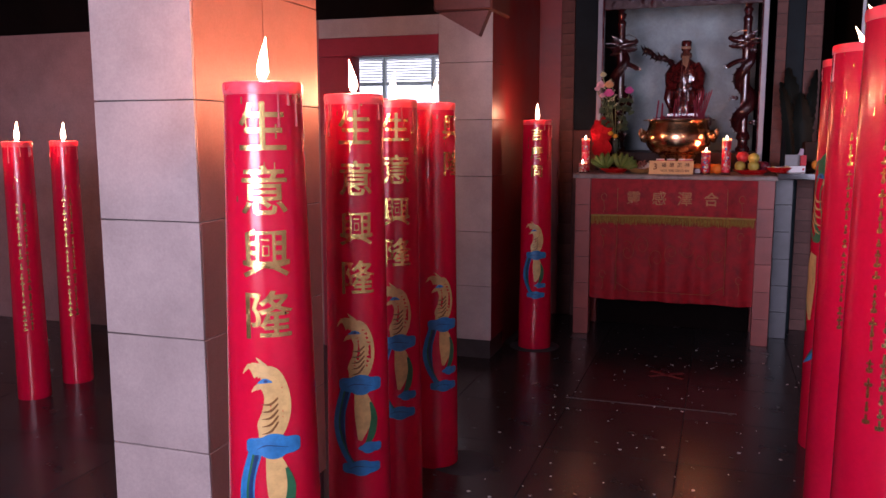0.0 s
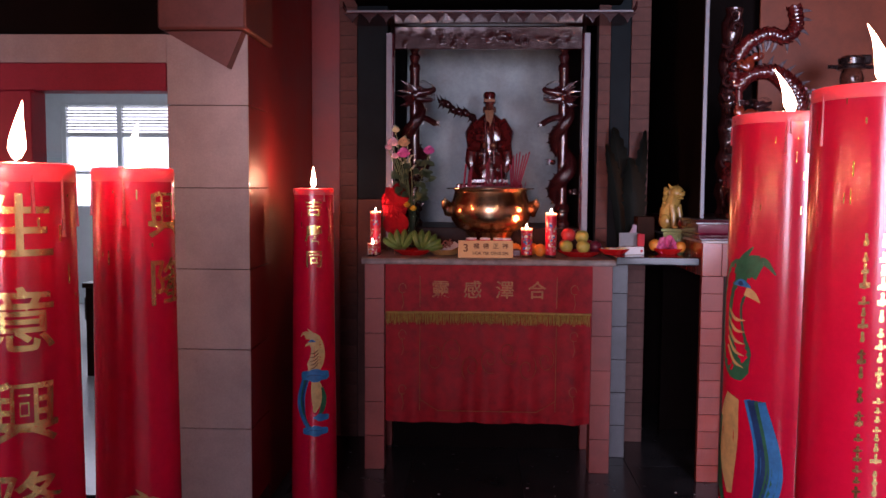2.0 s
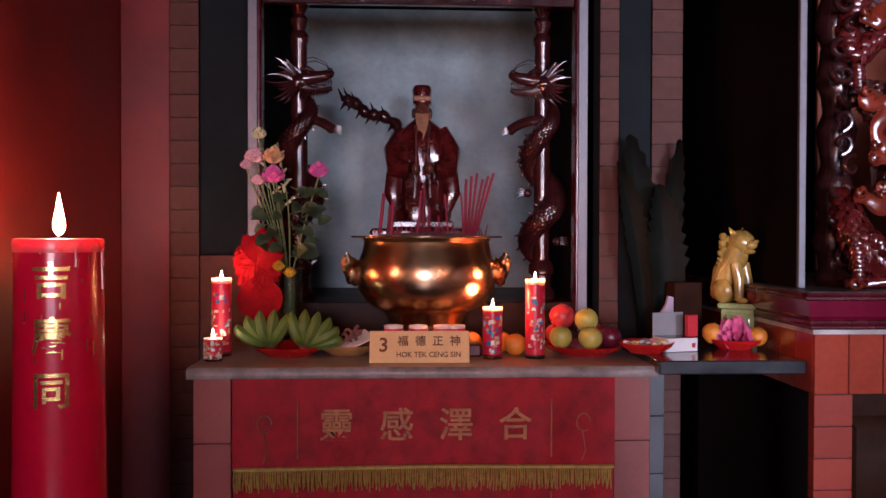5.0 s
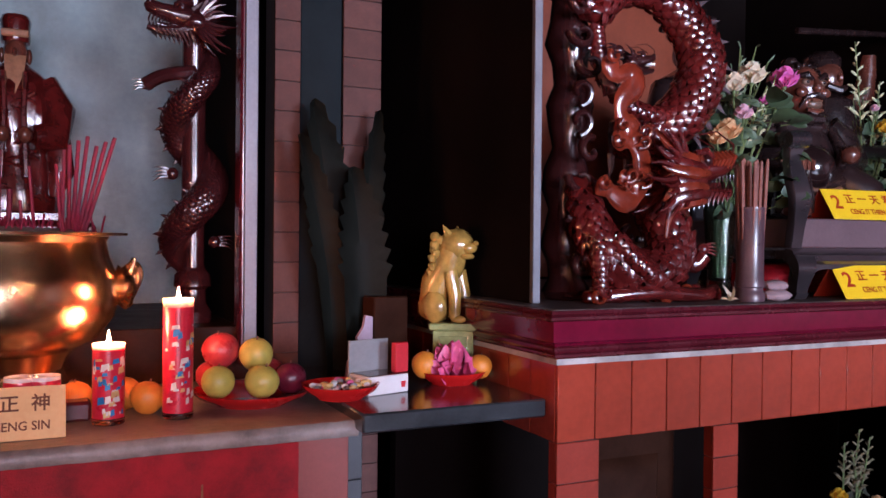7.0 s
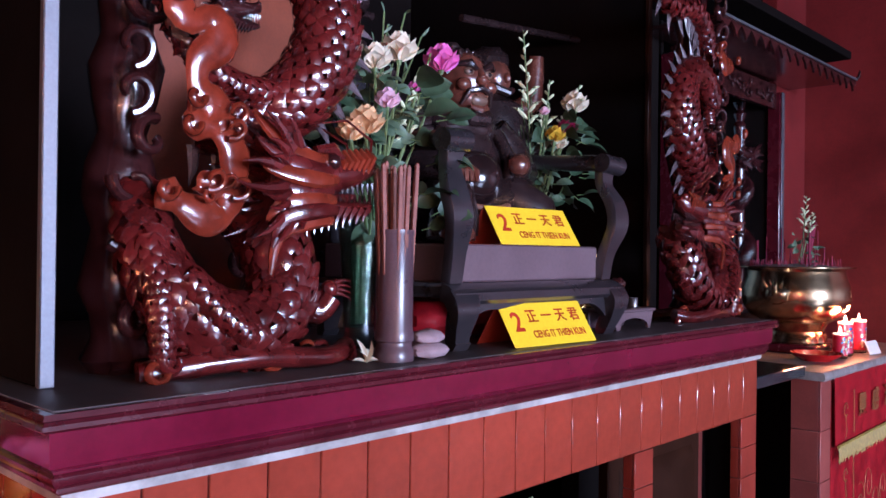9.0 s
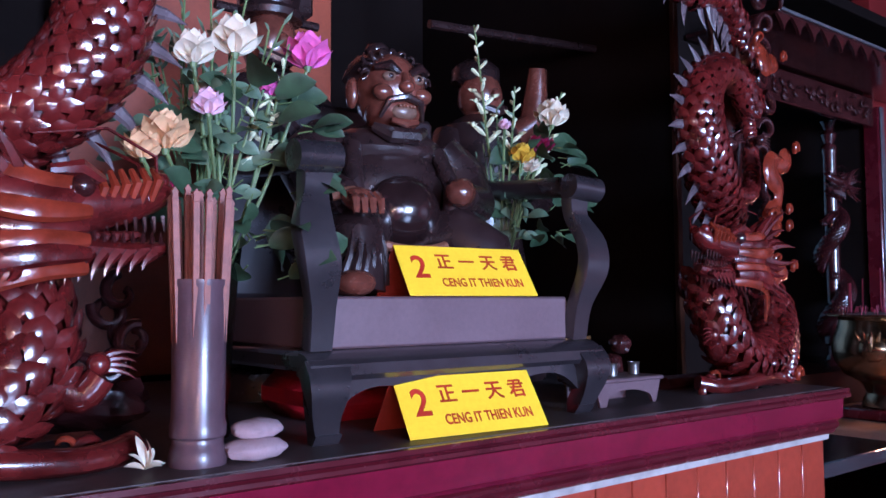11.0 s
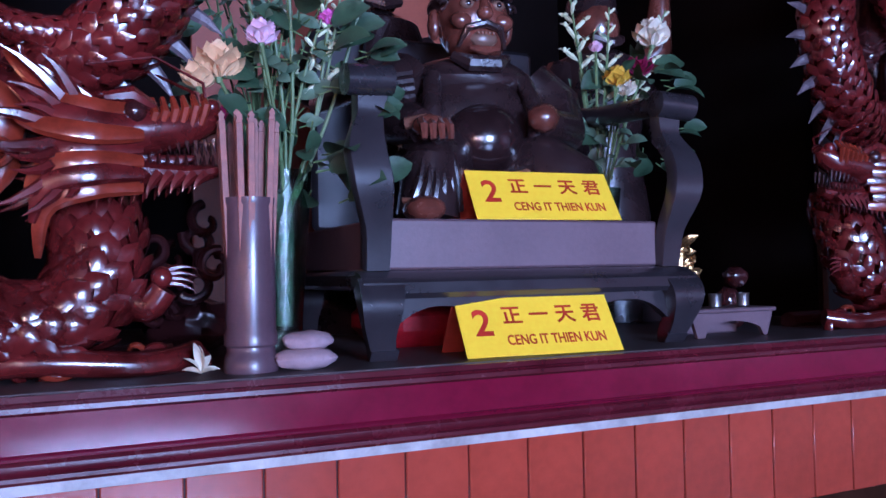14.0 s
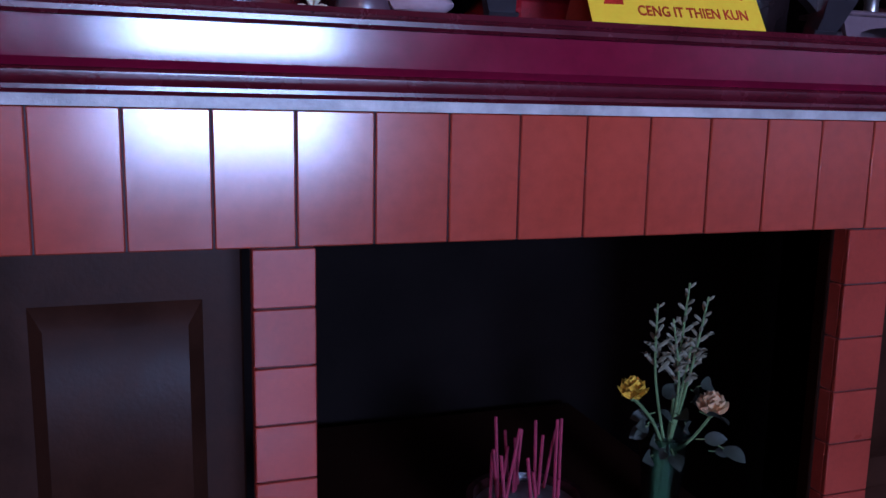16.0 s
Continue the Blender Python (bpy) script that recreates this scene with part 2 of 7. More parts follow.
BLACK_LACQUER = material("black_lacquer", (0.026, 0.022, 0.025), 0.3, scale=10, fine=120, bump=0.06, coat=0.7)
SEAT_WOOD = material("dusty_seat_board", (0.12, 0.075, 0.085), 0.5, scale=12, fine=120, dark=0.8, bump=0.1)
CARVED = material("red_lacquered_wood", (0.105, 0.011, 0.010), 0.22, scale=16, fine=110, dark=0.25, bump=0.1, coat=0.8, detail_rough=0.1)
CARVED_ORANGE = material("orange_lacquered_wood", (0.20, 0.028, 0.012), 0.2, scale=14, fine=110, dark=0.35, bump=0.1, coat=0.5)
CARVED_DARK = material("dark_lacquered_wood", (0.035, 0.009, 0.009), 0.2, scale=14, fine=110, dark=0.5, bump=0.15, coat=0.5)
SKIN_WOOD = material("brown_face_wood", (0.13, 0.040, 0.026), 0.24, scale=20, fine=120, dark=0.4, bump=0.12, coat=0.4)
ROBE = material("near_black_robe", (0.024, 0.013, 0.013), 0.28, scale=14, fine=110, dark=0.5, bump=0.15, coat=0.35)
CREAM_TRIM = material("cream_trim", (0.20, 0.08, 0.045), 0.5, scale=30, dark=0.5)
STEEL = material("brushed_metal_strip", (0.20, 0.20, 0.22), 0.55, metal=0.8, scale=8, fine=200, dark=0.7, bump=0.05)
RED_WAX = material("red_candle_wax", (0.64, 0.007, 0.040), 0.22, scale=5, fine=60, dark=0.85, bump=0.03, sss=0.35, coat=0.35, detail_rough=0.06)
# pink where the candle is red: flame glow in melted wax, as colour
MELT_GLOW_WAX = material("melted_glow_wax", (0.80, 0.10, 0.13), 0.3, scale=9, fine=70, dark=0.8, bump=0.1, sss=0.6)
GOLD_FOIL = material("gold_foil", (0.86, 0.62, 0.24), 0.24, metal=0.95, scale=30, fine=200, dark=0.7, bump=0.1)
GOLD_PAINT = material("ochre_paint", (0.66, 0.46, 0.17), 0.4, scale=30, dark=0.7)
BLUE_PAINT = material("blue_paint", (0.02, 0.22, 0.52), 0.4, scale=30, dark=0.6)
NAVY_PAINT = material("navy_paint", (0.01, 0.05, 0.16), 0.4, scale=30, dark=0.6)
GREEN_PAINT = material("green_paint", (0.02, 0.16, 0.07), 0.4, scale=30, dark=0.6)
BROWN_PAINT = material("brown_paint", (0.20, 0.09, 0.02), 0.4, scale=30, dark=0.6)
WHITE_PAINT = material("white_paint", (0.75, 0.72, 0.66), 0.4, scale=30, dark=0.8)
WICK = material("charred_wick", (0.02, 0.015, 0.012), 0.9)
FLAME = glowing("flame", (1.0, 0.55, 0.26), 30, clear=True)
FLAME_CORE = glowing("flame_core", (1.0, 0.82, 0.55), 60, clear=True)
RED_BEAM = material("red_lintel_paint", (0.33, 0.022, 0.045), 0.45, scale=4, dark=0.8)
CORBEL = material("corbel_wood", (0.16, 0.055, 0.045), 0.5, scale=6)
TEAL = material("pale_teal_panel", (0.25, 0.37, 0.39), 0.4, scale=1.9, fine=60, dark=0.35, bump=0.06)
WINDOW_SKY = glowing("daylight_sky", (0.85, 0.95, 1.0), 2.2)
CLOTH = material("crimson_brocade", (0.36, 0.008, 0.014), 0.5, spec=0.2, scale=18, fine=260, dark=0.5, bump=0.35)
CLOTH_GOLD = material("dull_gold_thread", (0.40, 0.15, 0.05), 0.5, metal=0.3, scale=40, dark=0.5, bump=0.4)
FRINGE = material("gold_fringe", (0.42, 0.28, 0.06), 0.6, scale=60, dark=0.5, bump=0.5)
SHELF_STONE = material("dark_polished_shelf", (0.028, 0.032, 0.036), 0.18, scale=9, fine=150, bump=0.04, coat=0.3)

# ---------------------------------------------------------------- large structure
def slab(name, x0, x1, y0, y1, z0, z1, mat, label):
    return solid(name, Geo().box(x0, x1, y0, y1, z0, z1, 0.002), mat, label, "wall" if "wall" in name else name.split("_")[0], kind="structure")


slab("floor", -6.2, 5.5, -1.8, 7.6, -0.12, -0.006, GROUT, "black polished granite floor with dark joints")
slab("ceiling", -6.2, 5.5, -1.8, 7.6, 3.3, 3.4, SOOT_SHADE, "smoke-blackened ceiling of the hall")
slab("wall_north", -1.52, 5.37, 7.38, 7.5, 0, 3.3, SOOT_SHADE, "near-black back wall, its colour holding the shade behind the shrines")
slab("wall_east", 5.25, 5.37, -1.6, 7.38, 0, 3.3, RED_WALL, "dark red painted side wall of the hall")
slab("wall_west", -6.1, -5.98, -1.6, 5.0, 0, 3.3, LEFT_TILE, "reddish glazed side wall of the hall")
# entrance wall, open in the middle
slab("wall_south_1", -0.2, 0.8, -1.7, -1.58, 0, 3.3, PALE_TILE, "pale entrance wall beside the open doorway")
# these walls frame an opening made up for the left fill lamp
slab("wall_south_4", -6.1, -1.8, -1.7, -1.58, 0, 3.3, PALE_TILE, "pale entrance wall beside the added unseen opening")
slab("wall_south_5", -1.8, -0.2, -1.7, -1.58, 0, 0.95, PALE_TILE, "pale wall below the added unseen opening")
slab("wall_south_6", -1.8, -0.2, -1.7, -1.58, 2.45, 3.3, PALE_TILE, "pale wall above the added unseen opening")
slab("wall_south_2", 2.7, 5.37, -1.7, -1.58, 0, 3.3, PALE_TILE, "pale entrance wall beside the open doorway")
slab("wall_south_3", 0.8, 2.7, -1.7, -1.58, 2.55, 3.3, PALE_TILE, "pale wall above the open entrance")
# partition added out of view to block entrance daylight from pillars and candles
slab("wall_entrance_side", 0.66, 0.78, -1.58, 2.25, 0, 3.3, PALE_TILE, "added unseen partition keeping daylight off pillars and candles")
# low wall added out of view, below the daylight lamp's raised lower edge
slab("wall_entrance_low", 0.8, 2.7, -1.7, -1.58, 0, 0.88, PALE_TILE, "unseen low pale wall assumed under the entrance daylight")
# wall with the side doorway, flush with the second pillar
slab("wall_west_front", -5.98, -2.54, 5.0, 5.12, 0, 2.18, LEFT_TILE, "reddish glazed tile wall behind the candles")
slab("wall_over_door", -2.54, -1.71, 5.0, 5.12, 2.06, 2.18, PALE_TILE, "pale wall strip above the side doorway")
slab("wall_west_upper", -5.98, -1.36, 5.02, 5.14, 2.185, 3.3, SOOT_SHADE, "smoke-darkened upper wall")
slab("wall_west_inner", -1.52, -1.385, 5.34, 7.38, 0, 3.3, RED_WALL, "dark red wall beside the shrine, lit by a candle")
lint = thing("door_1", "side doorway with a crimson painted lintel and jamb", "doorway", (0, 0, 0), kind="structure")
part("lintel", Geo().box(-2.54, -1.71, 4.988, 5.11, 1.94, 2.058, 0.004), RED_BEAM, lint)
part("jamb", Geo().box(-2.54, -2.30, 4.988, 5.11, 0, 1.94, 0.004), RED_BEAM, lint)


def tiled_pillar(name, x0, x1, y0, y1, top, course, label, first=0.0, side=None):
    ob = thing(name, label, "pillar", kind="structure")
    part("core", Geo().box(x0 + 0.008, x1 - 0.008, y0 + 0.008, y1 - 0.008, 0, top, 0.001), GROUT, ob)
    z, zs = first, []
    while z < top:
        zs.append((max(z, 0), min(z + course, top)))
        z += course
    for a, b in zs:
        if b - a < 0.02:
            continue
        part("tile", Geo().box(x0, x1, y0, y0 + 0.01, a + 0.0015, b - 0.0015, 0.002), PALE_TILE, ob)
        part("tile", Geo().box(x0, x0 + 0.01, y0 + 0.0105, y1, a + 0.0015, b - 0.0015, 0.002), PALE_TILE, ob)
        n = max(1, round((y1 - y0) / 0.36))
        for i in range(n):
            ya, yb = y0 + 0.0105 + (y1 - y0 - 0.0105) * i / n, y0 + 0.0105 + (y1 - y0 - 0.0105) * (i + 1) / n
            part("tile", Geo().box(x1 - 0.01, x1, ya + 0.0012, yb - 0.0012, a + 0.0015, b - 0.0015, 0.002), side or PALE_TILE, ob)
    return ob


# candle light on pillar_1's pale tiles is put into this orange colour
CANDLELIT_TILE = material("candlelit_side_tile", (0.44, 0.24, 0.19), 0.34, scale=4, fine=120, dark=0.8, bump=0.05, per=0.06)
tiled_pillar("pillar_1", -1.78, -1.43, 2.03, 2.80, 3.3, 0.352, "square pillar clad in pale stone tiles", 0.13, CANDLELIT_TILE)
# candle glow on this pillar's side face is carried by the red tile colour
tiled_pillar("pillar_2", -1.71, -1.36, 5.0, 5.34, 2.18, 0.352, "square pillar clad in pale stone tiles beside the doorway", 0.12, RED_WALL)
# wedge added in the shape and colour of the reddish shadow under the beam
solid("corbel", Geo().prism([(-1.69, 2.178), (-1.365, 2.178), (-1.43, 2.03)], 4.93, 4.997), CORBEL, "brown wedge shaped after the triangular shadow at a pillar's head", "corbel", kind="structure")
solid("beam", Geo().box(-1.71, -1.34, 4.90, 5.36, 2.182, 2.5, 0.01), CORBEL, "smoke-darkened beam over the pillar", "beam", kind="structure")

# ---- side room seen through the doorway
slab("floor_room", -7.0, -1.53, 5.125, 12.2, -0.1, 0.0, ROOM_FLOOR, "pale grey floor of the side room")
slab("ceiling_room", -7.0, -1.53, 5.15, 12.2, 3.0, 3.1, PLASTER, "white ceiling of the side room")
slab("wall_room_west", -7.1, -7.0, 5.125, 12.2, 0, 3.0, PLASTER, "white wall of the side room")
slab("wall_room_east", -1.64, -1.53, 5.36, 12.2, 0, 3.0, PLASTER, "white wall of the side room")
slab("wall_room_north_1", -7.0, -5.75, 12.0, 12.15, 0, 3.0, PLASTER, "white far wall of the side room")
slab("wall_room_north_2", -3.4, -1.64, 12.0, 12.15, 0, 3.0, PLASTER, "white far wall of the side room")
slab("wall_room_north_3", -5.75, -3.4, 12.0, 12.15, 2.62, 3.0, PLASTER, "white wall above the window")
slab("wall_room_north_4", -5.75, -3.4, 12.0, 12.15, 0, 1.25, PLASTER, "white wall below the window")
slab("backdrop_sky", -7.5, -1.5, 13.0, 13.05, 0, 4.0, WINDOW_SKY, "bright daylight outside the window")
win = thing("window_1", "white-framed window with horizontal louvres, bright daylight outside", "window", kind="structure")
for z in (1.27, 1.72, 2.2, 2.6):
    part("rail", Geo().box(-5.75, -3.4, 12.02, 12.08, z - 0.02, z + 0.02), PLASTER, win)
for x in (-5.73, -5.0, -4.2, -3.42):
    part("mullion", Geo().box(x - 0.03, x + 0.03, 12.01, 12.09, 1.25, 2.62), PLASTER, win)
for i in range(10):
    part("louvre", Geo().box(-5.7, -3.44, 12.03, 12.05, 2.22 + i * 0.042, 2.238 + i * 0.042, 0.001), WHITE_PAINT, win)
desk = thing("desk", "dark wooden desk in the side room", "desk", (-2.95, 8.3, 0))
part("desktop", Geo().box(-0.6, 0.6, -0.35, 0.35, 0.72, 0.76), DARK_WOOD, desk)
for x in (-0.55, 0.55):
    for y in (-0.3, 0.3):
        part("leg", Geo().box(x - 0.03, x + 0.03, y - 0.03, y + 0.03, 0, 0.72), DARK_WOOD, desk)
part("front_panel", Geo().box(-0.5, 0.5, 0.28, 0.30, 0.25, 0.718), DARK_WOOD, desk)
sofa = thing("bench", "dark high-backed bench against the room's wall", "bench", (-3.6, 9.8, 0))
part("seat", Geo().box(-0.7, 0.7, -0.3, 0.3, 0.18, 0.45, 0.03), DARK_WOOD, sofa)
part("backrest", Geo().box(-0.7, 0.7, 0.2, 0.3, 0.45, 1.0, 0.03), DARK_WOOD, sofa)
for x in (-0.6, 0.6):
    part("foot", Geo().box(x - 0.05, x + 0.05, -0.25, 0.25, 0, 0.18, 0.01), DARK_WOOD, sofa)

# ---------------------------------------------------------------- giant candles
def on_cylinder(vs, r0, r1, h, lift):
    """Bends flat x, z artwork round a tapered candle; x runs along the girth, 0 faces -y."""
    out = []
    for x, z, d in vs:
        r = r0 + (r1 - r0) * z / h
        a = x / r - math.pi / 2
        out.append(((r + lift + d) * math.cos(a), (r + lift + d) * math.sin(a), z))
    return out


def blob(g, outline, r0, r1, h, lift, mat):
    """A painted patch: an outline in girth and height, cut into narrow upright strips round the candle."""
    xs = [p[0] for p in outline]
    lo, hi, n = min(xs), max(xs), 24

    def span(x):
        zs = []
        for i, (xa, za) in enumerate(outline):
            xb, zb = outline[(i + 1) % len(outline)]
            if (xa - x) * (xb - x) <= 0 and xa != xb:
                zs.append(za + (zb - za) * (x - xa) / (xb - xa))
        return (min(zs), max(zs)) if zs else None
    prev = None
    for i in range(n + 1):
        x = lo + (hi - lo) * (0.004 + 0.992 * i / n)
        s = span(x)
        if s and prev:
            g.add(on_cylinder([(prev[0], prev[1], 0), (x, s[0], 0), (x, s[1], 0), (prev[0], prev[2], 0)], r0, r1, h, lift), [(0, 1, 2, 3)], mat)
        prev = (x, *s) if s else None


def wavy(cx, cz, rx, rz, lobes, amp, n=40, tilt=0.0):
    pts = []
    for i in range(n):
        a = 2 * math.pi * i / n
        k = 1 + amp * abs(math.sin(lobes * a / 2))
        x, z = rx * k * math.cos(a), rz * k * math.sin(a)
        pts.append((cx + x * math.cos(tilt) - z * math.sin(tilt), cz + x * math.sin(tilt) + z * math.cos(tilt)))
    return pts


ART = [GOLD_FOIL, GOLD_PAINT, BLUE_PAINT, NAVY_PAINT, GREEN_PAINT, WHITE_PAINT, BROWN_PAINT]


def flame_parts(ob, z, s, lean=0.0):
    def drop(k):
        prof = [(0.0005, 0), (0.007, 0.006), (0.0125, 0.018), (0.0118, 0.032), (0.008, 0.052), (0.004, 0.072), (0.0003, 0.092)]
        g = Geo().lathe([(r * s * k, zz * s * (0.55 + 0.45 * k)) for r, zz in prof], 14)
        g.v = [(x + lean * (q * 10) ** 2 * 0.02 * s, y, q + z) for x, y, q in g.v]
        return g
    part("flame", drop(1.0), FLAME, ob, "bright burning flame")
    part("flame_core", drop(0.62), FLAME_CORE, ob)


def giant_candle(x, y, r, h, glyphs, rz=0.0, lean=0.0, size=0.11, art=True, step=0.15, bars=0, flip=1, power=1.0, phoenix=None, flame=1.1, big=1.0, taper=1.18, label=""):
    ob = thing("giant_candle", label or "tall red wax candle with gilt characters, painted phoenix, lit flame", "candle", (x, y, 0), rz, group="giant offering candles")
    r0 = r * taper
    g = Geo()
    prof = [(r0 * 0.985, 0.0), (r0, 0.008)] + [(r0 + (r - r0) * t / 10, h * t / 10) for t in range(1, 10)] + [(r, h - 0.03)]
    g.lathe(prof, 48, cap=True)
    part("wax_body", g, RED_WAX, ob)
    rim = Geo().lathe([(r + 0.0015, h - 0.031), (r + 0.003, h - 0.012), (r + 0.001, h - 0.002), (r - 0.006, h), (r - 0.02, h - 0.006), (r * 0.5, h - 0.012), (0.004, h - 0.012)], 48)
    part("melted_rim", rim, MELT_GLOW_WAX, ob, "translucent melted rim, flame glow put into its pink colour")
    part("wick", Geo().tube([(0, 0, h - 0.013), (0.001, 0, h), (0.003 * flip, 0, h + 0.012)], 0.003, 6), WICK, ob)
    flame_parts(ob, h + 0.004, flame, lean)
    g = Geo()
    z = h - 0.055 - size / 2
    for ch in glyphs:
        vs, fs = text_geo(ch, size, 0.0, 0.0014, 0.008)
        part("gilt_character", Geo().add(on_cylinder([(vx, vy + z, 0) for vx, vy, vz in vs], r0, r, h, 0.0012), fs), GOLD_FOIL, ob, "gold foil character")
        z -= step
    rnd = random.Random(int(abs(x * 100) + abs(y * 1000)))
    if bars:
        # small gilt writing too fine to read, in upright columns
        for c in range(bars):
            cx, zz = (c - (bars - 1) / 2) * 0.034, h - 0.34
            while zz > h - 1.02:
                ln = rnd.uniform(0.012, 0.03)
                w = rnd.uniform(0.004, 0.011)
                g.add(on_cylinder([(cx - w, zz, 0), (cx + w, zz + 0.003, 0), (cx + w, zz + ln * 0.5, 0), (cx - w, zz + ln * 0.4, 0)], r0, r, h, 0.0012), [(0, 1, 2, 3)], 0)
                g.add(on_cylinder([(cx - 0.003, zz, 0), (cx + 0.003, zz, 0), (cx + 0.003, zz + ln, 0), (cx - 0.003, zz + ln, 0)], r0, r, h, 0.0018), [(0, 1, 2, 3)], 0)
                zz -= ln + 0.006
    # gilt flecks and runs of wax round the head
    for i in range(26):
        a, zz, ln = rnd.uniform(-math.pi, math.pi) * r, h - rnd.uniform(0.03, 0.30), rnd.uniform(0.004, 0.035)
        w = rnd.uniform(0.0008, 0.002)
        g.add(on_cylinder([(a - w, zz, 0), (a + w, zz, 0), (a + w, zz + ln, 0), (a - w, zz + ln, 0)], r0, r, h, 0.0009), [(0, 1, 2, 3)], 0)
    if g.f:
        tagged(part("gilt_flecks", g, ART, ob, "fine gold foil writing and flecks"), kind="stuff")
    drips = Geo()
    for i in range(9):
        a, ln = rnd.uniform(0, 2 * math.pi), rnd.uniform(0.03, 0.12)
        c, s = math.cos(a), math.sin(a)
        drips.tube([((r + 0.0005) * c, (r + 0.0005) * s, h - 0.02), ((r + 0.001) * c, (r + 0.001) * s, h - 0.02 - ln * 0.5), ((r + 0.002) * c, (r + 0.002) * s, h - 0.02 - ln)], [0.0022, 0.0026, 0.004], 6)
    tagged(part("wax_drips", drips, MELT_GLOW_WAX, ob), kind="stuff")
    if art:
        px, top = phoenix if phoenix else (0.0, h - 0.665)
        g = Geo()

        def put(outline, mat, lift=0.001):
            blob(g, [(px + flip * big * a, top + big * b) for a, b in outline], r0, r, h, lift, mat)

        def ribbon(pts, mat, lift):
            """A brush stroke of changing width along points of (girth, height, width)."""
            q = spline([(a, b, c) for a, b, c in pts], 22)
            vs = []
            for i, p in enumerate(q):
                d = q[min(i + 1, 21)] - q[max(i - 1, 0)]
                ln = math.hypot(d.x, d.y) or 1
                nx, nz = -d.y / ln, d.x / ln
                for sgn in (-1, 0, 1):
                    vs.append((px + flip * big * (p.x + nx * p.z * sgn * 0.5), top + big * (p.y + nz * p.z * sgn * 0.5), 0))
            fs = [(i * 3 + k, i * 3 + k + 1, i * 3 + k + 4, i * 3 + k + 3) for i in range(21) for k in (0, 1)]
            g.add(on_cylinder(vs, r0, r, h, lift), fs, mat)
        head = 4 if big > 1 else 1
        # tail feathers and wings first, then neck, crest, eye and clouds
        for k in range(5):
            ribbon([(-0.03 - 0.006 * k, -0.24, 0.012), (-0.055 - 0.006 * k, -0.32 - 0.01 * k, 0.02), (-0.05 + 0.004 * k, -0.42 - 0.012 * k, 0.016), (-0.02 + 0.01 * k, -0.47 - 0.01 * k, 0.002)], (2, 3, 3, 4, 2)[k], 0.0009 + 0.0002 * k)
        ribbon([(0.0, -0.24, 0.03), (0.012, -0.29, 0.055), (0.012, -0.34, 0.05), (0.0, -0.40, 0.012)], 1, 0.0019)
        ribbon([(0.035, -0.28, 0.008), (0.046, -0.33, 0.022), (0.036, -0.385, 0.024), (0.012, -0.43, 0.004)], 4, 0.0021)
        ribbon([(-0.022, -0.035, 0.02), (-0.004, -0.045, 0.058), (0.016, -0.09, 0.062), (0.014, -0.14, 0.070), (-0.006, -0.185, 0.066), (-0.024, -0.205, 0.02)], head, 0.0012)
        for k in range(4):
            ribbon([(0.0 - 0.010 * k, -0.045, 0.018), (-0.012 - 0.012 * k, -0.02, 0.013), (-0.032 - 0.012 * k, 0.002 - 0.014 * k, 0.002)], head, 0.0014 + 0.0001 * k)
        for k in range(5):
            ribbon([(0.018, -0.10 - 0.015 * k, 0.004), (0.0, -0.115 - 0.017 * k, 0.006), (-0.022, -0.115 - 0.019 * k, 0.001)], 6 if head == 1 else 1, 0.0022)
        ribbon([(-0.03, -0.062, 0.002), (-0.012, -0.056, 0.012), (0.006, -0.06, 0.002)], 2, 0.0024)
        ribbon([(-0.016, -0.058, 0.001), (-0.010, -0.057, 0.008), (-0.004, -0.058, 0.001)], 3, 0.0027)
        ribbon([(-0.02, -0.068, 0.016), (-0.034, -0.074, 0.012), (-0.046, -0.085, 0.001)], 1, 0.0015)
        if big == 1:
            put(wavy(0.005, -0.222, 0.058, 0.025, 6, 0.3), 2, 0.0026)
            put(wavy(0.035, -0.425, 0.032, 0.015, 5, 0.3), 2, 0.0026)
            put(wavy(0.005, -0.49, 0.052, 0.020, 6, 0.3), 2, 0.0026)
            for cz in (-0.225, -0.49):
                ribbon([(-0.035, cz - 0.004, 0.001), (-0.01, cz + 0.006, 0.003), (0.04, cz - 0.002, 0.001)], 3, 0.003)
        part("painted_phoenix", g, ART, ob, "painted gold, blue and green phoenix above clouds")
    if power:
        flame_light(x, y, h + 0.045, CANDLE_POWER * power)
    return ob


giant_candle(-1.075, 1.81, 0.094, 1.565, "生意興隆", 28, 0.4, power=1.0, flame=1.15, size=0.125, taper=1.36)
giant_candle(-1.075, 2.34, 0.088, 1.56, "生意興隆", 26, -0.6, power=0.8)
giant_candle(-1.15, 2.84, 0.088, 1.565, "生意興隆", 30, 0.5, power=0.8)
giant_candle(-1.155, 3.32, 0.086, 1.57, "興隆", 75, 0.8, power=0.8, phoenix=(-0.06, 0.86))
giant_candle(-1.165, 5.42, 0.094, 1.53, "吉慶同", 12, 0.0, size=0.085, step=0.12, power=0.6)
giant_candle(0.573, 4.066, 0.166, 1.76, "", -38, -0.9, power=0.8, flame=1.5, flip=-1, phoenix=(-0.10, 1.36), big=1.9, taper=1.08, label="very thick red candle with painted phoenix and lit flame")
giant_candle(0.513, 3.357, 0.146, 1.755, "", -14, -0.7, power=0.6, flame=1.5, flip=-1, art=False, bars=4, taper=1.08, label="very thick red candle with gilt lettering and lit flame")
giant_candle(0.468, 2.295, 0.148, 1.74, "", -30, -0.5, power=0.35, flame=1.4, flip=-1, art=False, bars=3, taper=1.08, label="very thick red candle with gilt lettering near the entrance")
